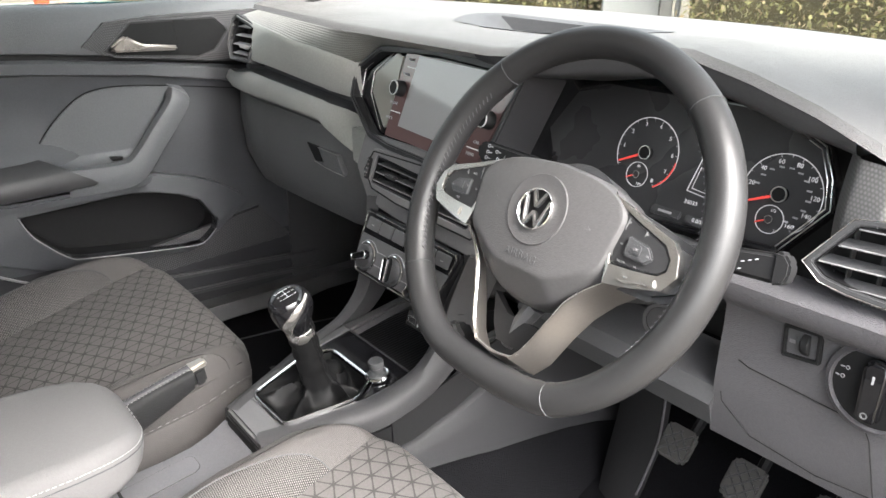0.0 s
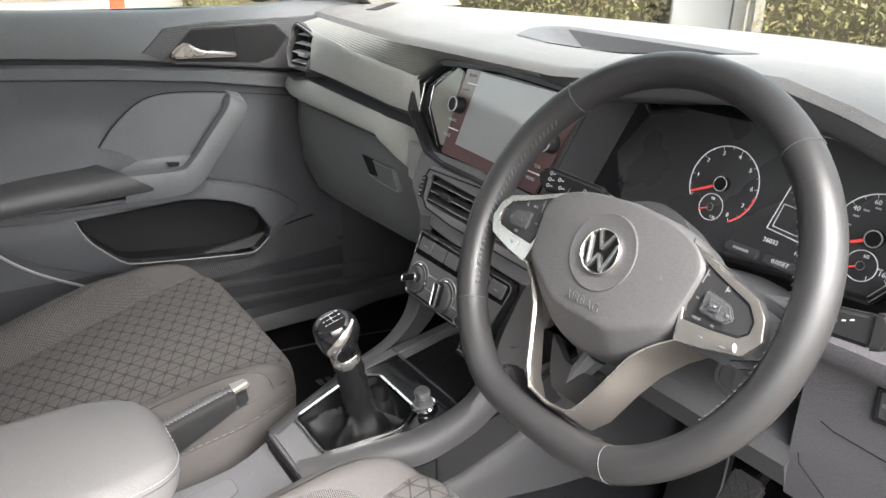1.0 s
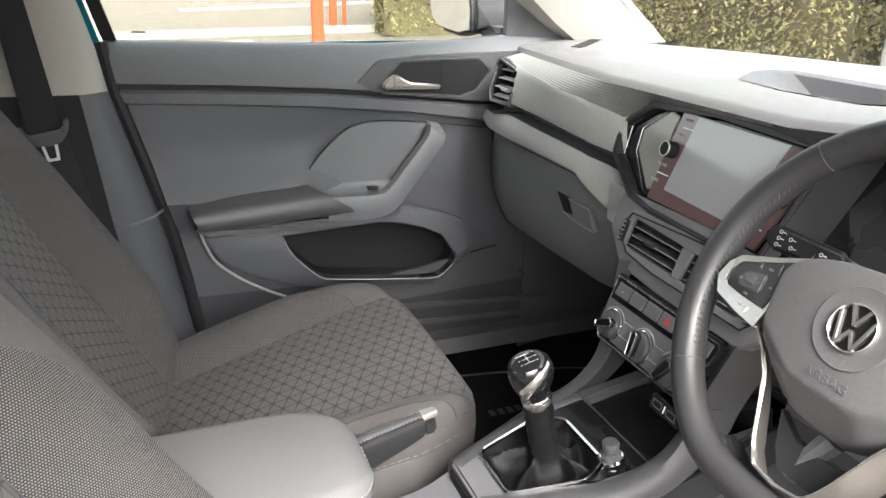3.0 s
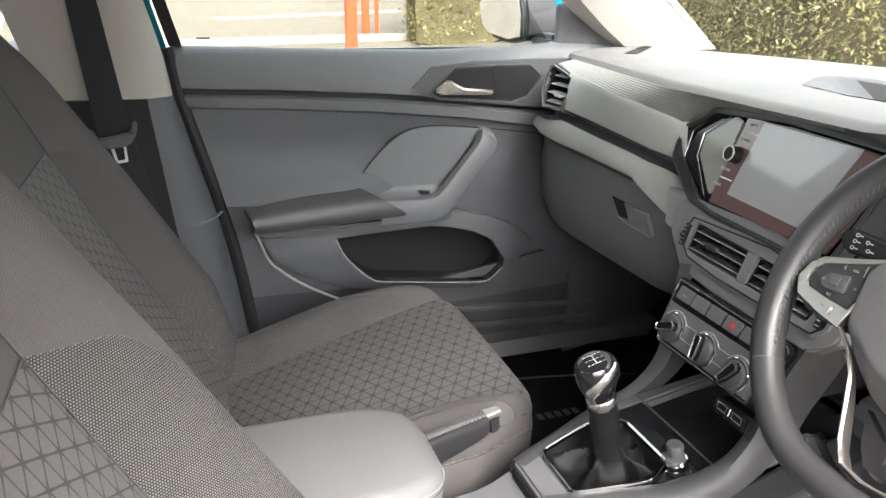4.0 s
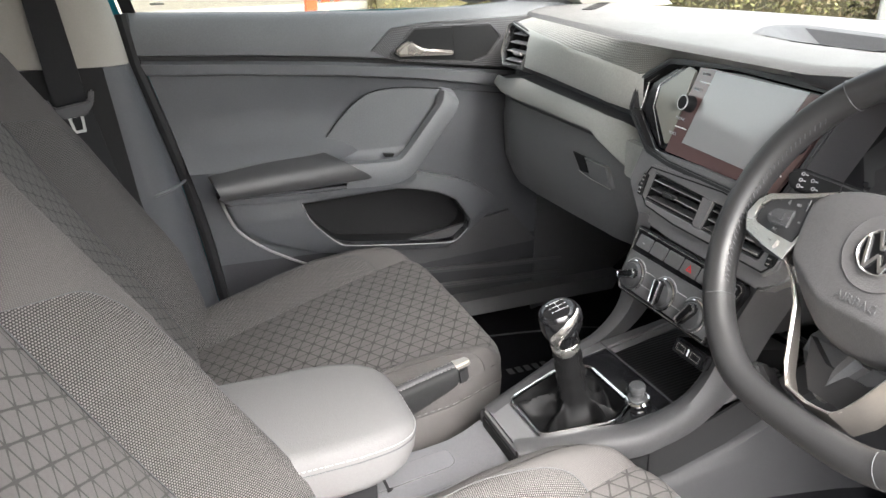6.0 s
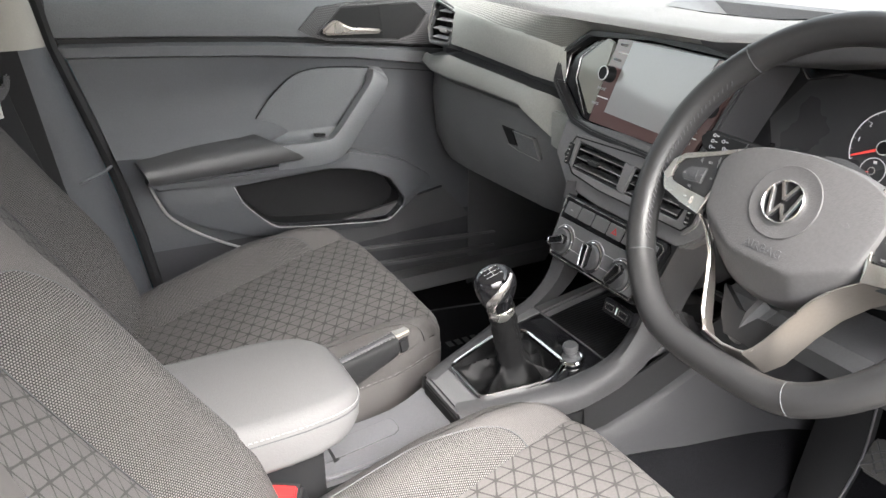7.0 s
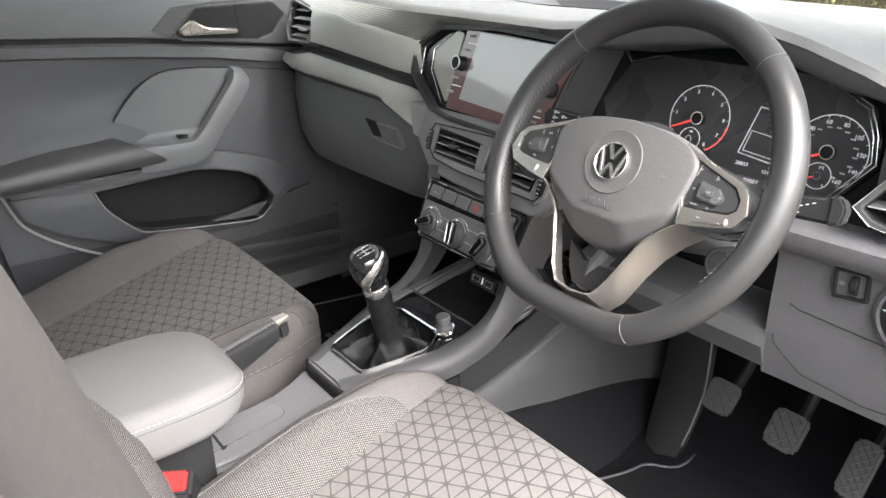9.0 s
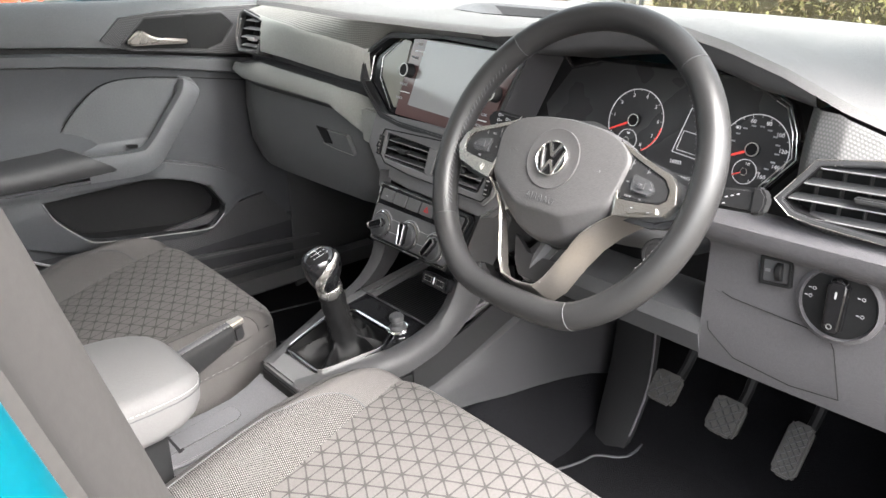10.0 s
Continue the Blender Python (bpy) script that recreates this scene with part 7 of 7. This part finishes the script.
part("tray_edge", tube([(-0.085, 0.047, top_z(0.046)), (0.112, 0.047, top_z(0.046))], 0.0014, 6), DARK, console, "raised edge of the tray")
sock = thing("power_socket", (0.07, 0.008, 0.66), "black twelve volt socket plug with a chrome ring", "power socket")
QF = frame_at(V(0.07, 0.01, top_z(0.01) + 0.001), (1, 0, 0), (0, 1, 0.15))
part("ring", lathe(QF, [(0.0185, 0), (0.0185, 0.002), (0.016, 0.004), (0.0135, 0.003)], 28), CHROME, sock)
part("plug", lathe(QF, [(0.0135, 0), (0.0135, 0.006), (0.009, 0.009), (0.009, 0.015), (0.011, 0.017), (0.0115, 0.023), (0.01, 0.026), (0.0005, 0.0265)], 28), DARK, sock, "knurled black plug")

# ---- handbrake ----
hbk = thing("handbrake", (-0.06, -0.35, 0.56), "black leather handbrake lever with chrome button", "handbrake")
hp = smooth_path([(-0.064, -0.44, 0.637), (-0.062, -0.36, 0.658), (-0.0595, -0.28, 0.68), (-0.057, -0.212, 0.6985)], 4)
loops = []
for i, p in enumerate(hp):
    f = i / (len(hp) - 1)
    w, h = 0.0135, interp([0, 0.6, 1], [0.062, 0.05, 0.03], f)
    loops.append([p + V(x * w, 0, z) for x, z in ((-0.72, 0), (-0.3, 0.001), (0.3, 0.001), (0.72, 0), (0.95, -0.003), (1.0, -0.008), (1.0, -h + 0.01), (0.85, -h + 0.003), (0.5, -h), (-0.5, -h), (-0.85, -h + 0.003), (-1.0, -h + 0.01), (-1.0, -0.008), (-0.95, -0.003))])
part("grip", loft(loops), LEATHER, hbk, "stitched black leather grip")
part("top_strip", grid([[p + V(x, 0, z) for x, z in ((-0.0052, 0.0006), (-0.004, 0.0016), (0.004, 0.0016), (0.0052, 0.0006))] for p in hp]), KNEE, hbk, "grey strip between the seams")
bm = bmesh.new()
for off in (-0.0065, 0.0065):
    for i in range(len(hp) - 1):
        n_ = max(1, int((hp[i + 1] - hp[i]).length / 0.0045))
        for k in range(n_):
            a, b = hp[i].lerp(hp[i + 1], k / n_), hp[i].lerp(hp[i + 1], (k + 0.55) / n_)
            sub = tube([a + V(off, 0, 0.0012), b + V(off, 0, 0.0012)], 0.0005, 4)
            me = bpy.data.meshes.new("tmp")
            sub.to_mesh(me)
            sub.free()
            bm.from_mesh(me)
            bpy.data.meshes.remove(me)
part("stitching", bm, STITCH, hbk, "two rows of pale stitches")
part("end_cap", prism([V(-0.07, -0.214, 0.696), V(-0.044, -0.214, 0.696), V(-0.045, -0.196, 0.699), V(-0.069, -0.196, 0.699)], V(0, 0.004, -0.026), 0.004), BLACK, hbk, "dark end cap with a hooked lip")
part("button", prism([V(-0.067, -0.216, 0.7005), V(-0.047, -0.216, 0.7005), V(-0.049, -0.192, 0.706), V(-0.063, -0.192, 0.706)], V(0, 0.003, -0.009), 0.0025), SPOKE, hbk, "chrome release button")

# lid and slot on the tunnel
def tun_z(y):
    return interp([-0.33, -0.26, -0.225, -0.2, -0.178], [0.559, 0.5665, 0.5755, 0.589, 0.605], y)


lid_o = [(-0.037, -0.345), (0.0, -0.345), (0.0, -0.242), (-0.003, -0.235), (-0.009, -0.232), (-0.028, -0.232), (-0.034, -0.235), (-0.037, -0.242)]
part("cover_lid", prism([V(x, y, tun_z(y) + 0.0006) for x, y in lid_o], V(0, 0, 0.0022), 0.0008), LIGHT, console, "small flush lid")
part("lid_gap", tube([V(x, y, tun_z(y) + 0.0016) for x, y in lid_o], 0.0009, 5, True), DARK, console, "dark gap round the lid")
part("finger_slot", prism([V(-0.018 + 0.022 * math.cos(a), -0.335 + 0.016 * math.sin(a), 0.5605) for a in [math.pi * k / 10 for k in range(11)]], V(0, 0, 0.003)), BLACK, console, "dark finger slot")
part("rail", tube(smooth_path([(0.018, -0.42, 0.568), (0.036, -0.38, 0.5675), (0.039, -0.3, 0.569), (0.04, -0.24, 0.577), (0.05, -0.2, 0.592)], 4), 0.003, 8), LIGHT, console, "raised pale rail along the tunnel")
part("side_recess", prism([V(x, y, tun_z(y) + 0.0012) for x, y in ((0.046, -0.42), (0.046, -0.335), (0.058, -0.318), (0.076, -0.33), (0.084, -0.42))], V(0, 0, -0.004)), BLACK, console, "dark tray beside the rail")
part("rear_band", prism([V(KX - 0.05, -0.1795, 0.622), V(KX + 0.05, -0.1795, 0.622), V(KX + 0.05, -0.1795, 0.604), V(KX - 0.05, -0.1795, 0.604)], V(0, 0.01, 0), 0.002), BLACK, console, "gloss black band under the surround")
# belt buckle
bk_ = thing("belt_buckle", (0.12, -0.44, 0.57), "black seat belt buckle with a red release button", "seat belt buckle")
BF = frame_at(V(0.109, -0.433, 0.618), (0.52, 0.85, 0.0), (-0.75, 0.45, 0.45))
part("body", slab(BF, [(-0.027, -0.02), (0.027, -0.02), (0.027, 0.016), (-0.027, 0.016)], -0.09, 0.026, 0.004), BLACK, bk_)
part("release_button", slab(BF, [(-0.021, -0.013), (0.021, -0.013), (0.021, 0.011), (-0.021, 0.011)], 0.02, 0.029, 0.002), RED, bk_, "glossy red release button")

# ---- footwells ----
def pedal(name, c, w, h, label, arm_top):
    p = thing(name, c, label, "pedal", "pedals")
    F = frame_at(V(*c), (1, 0, 0), (0, 0.62, 0.78))
    s_ = [(-w / 2, -h / 2 + 0.008), (-w / 2 + 0.008, -h / 2), (w / 2 - 0.008, -h / 2), (w / 2, -h / 2 + 0.008), (w / 2, h / 2 - 0.006), (w / 2 - 0.006, h / 2), (-w / 2 + 0.006, h / 2), (-w / 2, h / 2 - 0.006)]
    part("pad", slab(F, s_, -0.01, 0.004, 0.004), mat("pedal_rubber", (0.05, 0.048, 0.046), 0.6), p, "dusty black rubber pad")
    n_ = 5
    for i in range(-3, 4):
        for sg in (1, -1):
            pts = []
            for t in np.linspace(-1, 1, 21):
                x = i * w / 3 + sg * t * w
                y = t * w
                if abs(x) < w / 2 - 0.003 and abs(y) < h / 2 - 0.003:
                    pts.append(F @ V(x, y, 0.0045))
            if len(pts) > 2:
                part("tread", tube([pts[0], pts[-1]], 0.0016, 5), VENTG, p)
    part("lever", tube(smooth_path([F @ V(0, 0, -0.012), F @ V(0, 0.06, -0.05), V(*arm_top)], 4), 0.009, 8), BLACK, p, "black steel lever")


pedal("clutch_pedal", (0.316, 0.42, 0.498), 0.056, 0.058, "black rubber clutch pedal with a crossed tread", (0.33, 0.6, 0.75))
pedal("brake_pedal", (0.437, 0.41, 0.503), 0.056, 0.064, "black rubber brake pedal with a crossed tread", (0.43, 0.6, 0.75))
pedal("accelerator_pedal", (0.55, 0.41, 0.5), 0.04, 0.092, "long black rubber accelerator pedal", (0.56, 0.58, 0.7))
fr_ = thing("footrest", (0.25, 0.4, 0.38), "dark plastic trim beside the clutch pedal", "footrest")
part("panel", grid([[V(0.2, 0.43, 0.6), V(0.24, 0.42, 0.6), V(0.285, 0.42, 0.6)], [V(0.2, 0.42, 0.5), V(0.25, 0.4, 0.49), V(0.29, 0.41, 0.49)], [V(0.21, 0.38, 0.4), V(0.25, 0.36, 0.39), V(0.287, 0.372, 0.4)], [V(0.22, 0.36, 0.365), V(0.25, 0.35, 0.365), V(0.28, 0.365, 0.365)]], V(0, 0.02, 0)), BLACK, fr_)
# paler tube along the edge stands for light on it
part("edge", tube(smooth_path([(0.286, 0.418, 0.6), (0.291, 0.408, 0.49), (0.288, 0.37, 0.4)], 4), 0.002, 6), KNEE, fr_, "paler edge drawn as catching light")


def mat_thing(outline, label):
    m = thing("floor_mat", (outline[0][0], outline[0][1], 0.363), label, "floor mat", "floor mats")
    o = smooth_path([(x, y, 0) for x, y in outline] + [(outline[0][0], outline[0][1], 0)], 4)[:-1]
    part("carpet", prism([V(p.x, p.y, 0.364 + 0.05 * max(0, p.y - 0.36)) for p in o], V(0, 0, 0.008), 0.0), CARPET, m, "black tufted carpet")
    part("piping", tube([V(p.x, p.y, 0.372 + 0.05 * max(0, p.y - 0.36)) for p in o], 0.0028, 6, True), SIDEG, m, "dark bound edge")
    return m


mat_thing([(0.15, -0.2), (0.2, 0.1), (0.25, 0.26), (0.26, 0.31), (0.3, 0.35), (0.31, 0.44), (0.42, 0.48), (0.56, 0.47), (0.6, 0.3), (0.62, -0.2)], "black carpet mat in the driver's footwell")
pm = mat_thing([(-0.16, -0.2), (-0.17, 0.2), (-0.2, 0.4), (-0.5, 0.42), (-0.6, 0.3), (-0.62, -0.2)], "black carpet mat with woven grey letters in the passenger footwell")
for i in range(5):
    part("letter_bar", box((-0.47, 0.1 + 0.021 * i, 0.3735), (0.022, 0.013, 0.001), 0, None), VENTG, pm, "woven grey mark")

# ---- outside ----
def at_ground(x, y):
    return V(x, y, ground_z(x, y))


def outline_on_ground(name, pts, dz, label, mt, kind="structure"):
    return tagged(part(name, prism([at_ground(*p) + V(0, 0, dz) for p in pts], V(0, 0, -dz - 0.01)), mt), label, "road marking" if mt is ROADPAINT else "kerb", kind=kind)


def line_between(name, a, b, w, dz, label, mt):
    d = (Vector(b) - Vector(a)).normalized()
    n_ = Vector((-d.y, d.x)) * (w / 2)
    return outline_on_ground(name, [tuple(Vector(a) + n_), tuple(Vector(b) + n_), tuple(Vector(b) - n_), tuple(Vector(a) - n_)], dz, label, mt)


line_between("road_line", (-9.5, -0.1), (-10.3, 2.6), 0.14, 0.006, "white painted bay line on asphalt", ROADPAINT)
line_between("road_line", (-8.2, -2.4), (-9.8, -2.6), 0.14, 0.006, "white painted bay line on asphalt", ROADPAINT)
line_between("kerb", (-7.2, -3.0), (-7.9, 2.3), 0.12, 0.06, "pale concrete kerb edge", CONCRETE)
line_between("kerb_board", (-7.0, -0.4), (-7.15, 0.5), 0.22, 0.02, "white chalky board lying by the kerb", WHITEPAINT)


def post(x, y, w, h, label):
    p = thing("barrier_post", at_ground(x, y), label, "post", "orange posts")
    z = ground_z(x, y)
    part("upright", box((x, y, z + h / 2), (w * 0.6, w, h), 0.01), ORANGE, p, "orange painted steel upright")
    part("base_plate", box((x, y, z + 0.01), (w * 1.8, w * 1.8, 0.02), 0.004), ORANGE, p, "bolted base plate")
    return p


post(-6.5, 1.02, 0.115, 1.3, "faded orange painted steel barrier post")
post(-8.0, 1.52, 0.09, 1.1, "faded orange steel post with a hinge plate")
post(-7.9, 1.63, 0.05, 0.75, "short orange steel post beside the kerb")


def hedge(name, x0, y0, x1, y1, h, n_, label, seed, lo=0.0):
    """A ragged hedge: stems and thousands of small leaves."""
    rnd = random.Random(seed)
    hd_ = thing(name, at_ground((x0 + x1) / 2, (y0 + y1) / 2), label, "hedge", kind="stuff")
    for mt, nm, share in ((LEAF, "leaves", 0.72), (LEAFB, "dry_leaves", 0.28)):
        verts, faces = [], []
        for i in range(int(n_ * share)):
            u = rnd.random()
            x, y = x0 + (x1 - x0) * u, y0 + (y1 - y0) * u
            ph = h * (0.85 + 0.15 * math.sin(u * 23 + seed) + 0.08 * math.sin(u * 61))
            z = lo + ph * rnd.random() ** 0.8
            dn = Vector((y1 - y0, x0 - x1)).normalized() * rnd.gauss(0, 0.22)
            c = V(x + dn.x, y + dn.y, ground_z(x, y) + z)
            s_ = rnd.uniform(0.012, 0.032)
            a = Vector((rnd.gauss(0, 1), rnd.gauss(0, 1), rnd.gauss(0, 1))).normalized() * s_
            b = Vector((rnd.gauss(0, 1), rnd.gauss(0, 1), rnd.gauss(0, 1))).normalized() * s_ * 0.6
            k = len(verts)
            verts += [c - a, c + b, c + a, c - b]
            faces.append((k, k + 1, k + 2, k + 3))
        me = bpy.data.meshes.new(nm)
        me.from_pydata([tuple(v) for v in verts], [], faces)
        me.materials.append(mt)
        ob = new(nm, me)
        ob.parent = hd_
        ob.matrix_parent_inverse = world_of(hd_).inverted()
    core = []
    for k in range(13):
        u = k / 12
        x, y = x0 + (x1 - x0) * u, y0 + (y1 - y0) * u
        nd = Vector((y1 - y0, x0 - x1)).normalized()
        row = []
        for q, zz in ((-0.16, 0.0), (-0.2, 0.35), (-0.18, 0.65), (-0.06, 0.82), (0.06, 0.82), (0.18, 0.65), (0.2, 0.35), (0.16, 0.0)):
            q += rnd.gauss(0, 0.04)
            row.append(at_ground(x, y) + V(nd.x * q, nd.y * q, h * zz + rnd.gauss(0, 0.05)))
        core.append(row)
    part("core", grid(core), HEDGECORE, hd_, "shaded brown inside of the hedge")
    bm = bmesh.new()
    for i in range(60):
        u = rnd.random()
        x, y = x0 + (x1 - x0) * u, y0 + (y1 - y0) * u
        b0 = at_ground(x, y)
        tip = b0 + V(rnd.gauss(0, 0.2), rnd.gauss(0, 0.2), h * rnd.uniform(0.5, 0.95))
        sub = tube([b0, (b0 + tip) / 2 + V(rnd.gauss(0, 0.05), 0, 0), tip], [0.02, 0.012, 0.005], 5)
        me = bpy.data.meshes.new("tmp")
        sub.to_mesh(me)
        sub.free()
        bm.from_mesh(me)
        bpy.data.meshes.remove(me)
    part("stems", bm, SOIL, hd_)
    return hd_


hedge("hedge", -7.6, 1.95, -7.8, 5.4, 2.3, 44000, "ragged brown and green hedge beside the car park", 3)
hedge("hedge", -7.8, 5.3, -3.75, 5.0, 2.3, 72000, "dense yellow-green hedge beyond the bonnet", 7)
hedge("hedge", -2.75, 5.2, 5.0, 5.8, 2.2, 100000, "dense leafy yellow-green hedge beyond the bonnet", 11)
wallp_ = thing("white_cabin", at_ground(-3.2, 5.2), "white painted cabin wall with a cream corner post", "outbuilding")
CFm = frame_at(at_ground(-3.1, 5.2), (0.68, 0.73, 0), (0, 0, 1))
part("wall", box((-0.3, 1.1, 0), (0.48, 2.2, 0.08), 0.01, CFm), WHITEPAINT, wallp_, "white panel wall")
part("corner_post", box((0.0, 1.1, 0.02), (0.1, 2.2, 0.1), 0.012, CFm), BEIGE, wallp_, "cream corner post")
part("downpipe", tube([CFm @ V(0.1, 0, 0.04), CFm @ V(0.1, 2.2, 0.04)], 0.025, 10), WHITEPAINT, wallp_, "white downpipe")
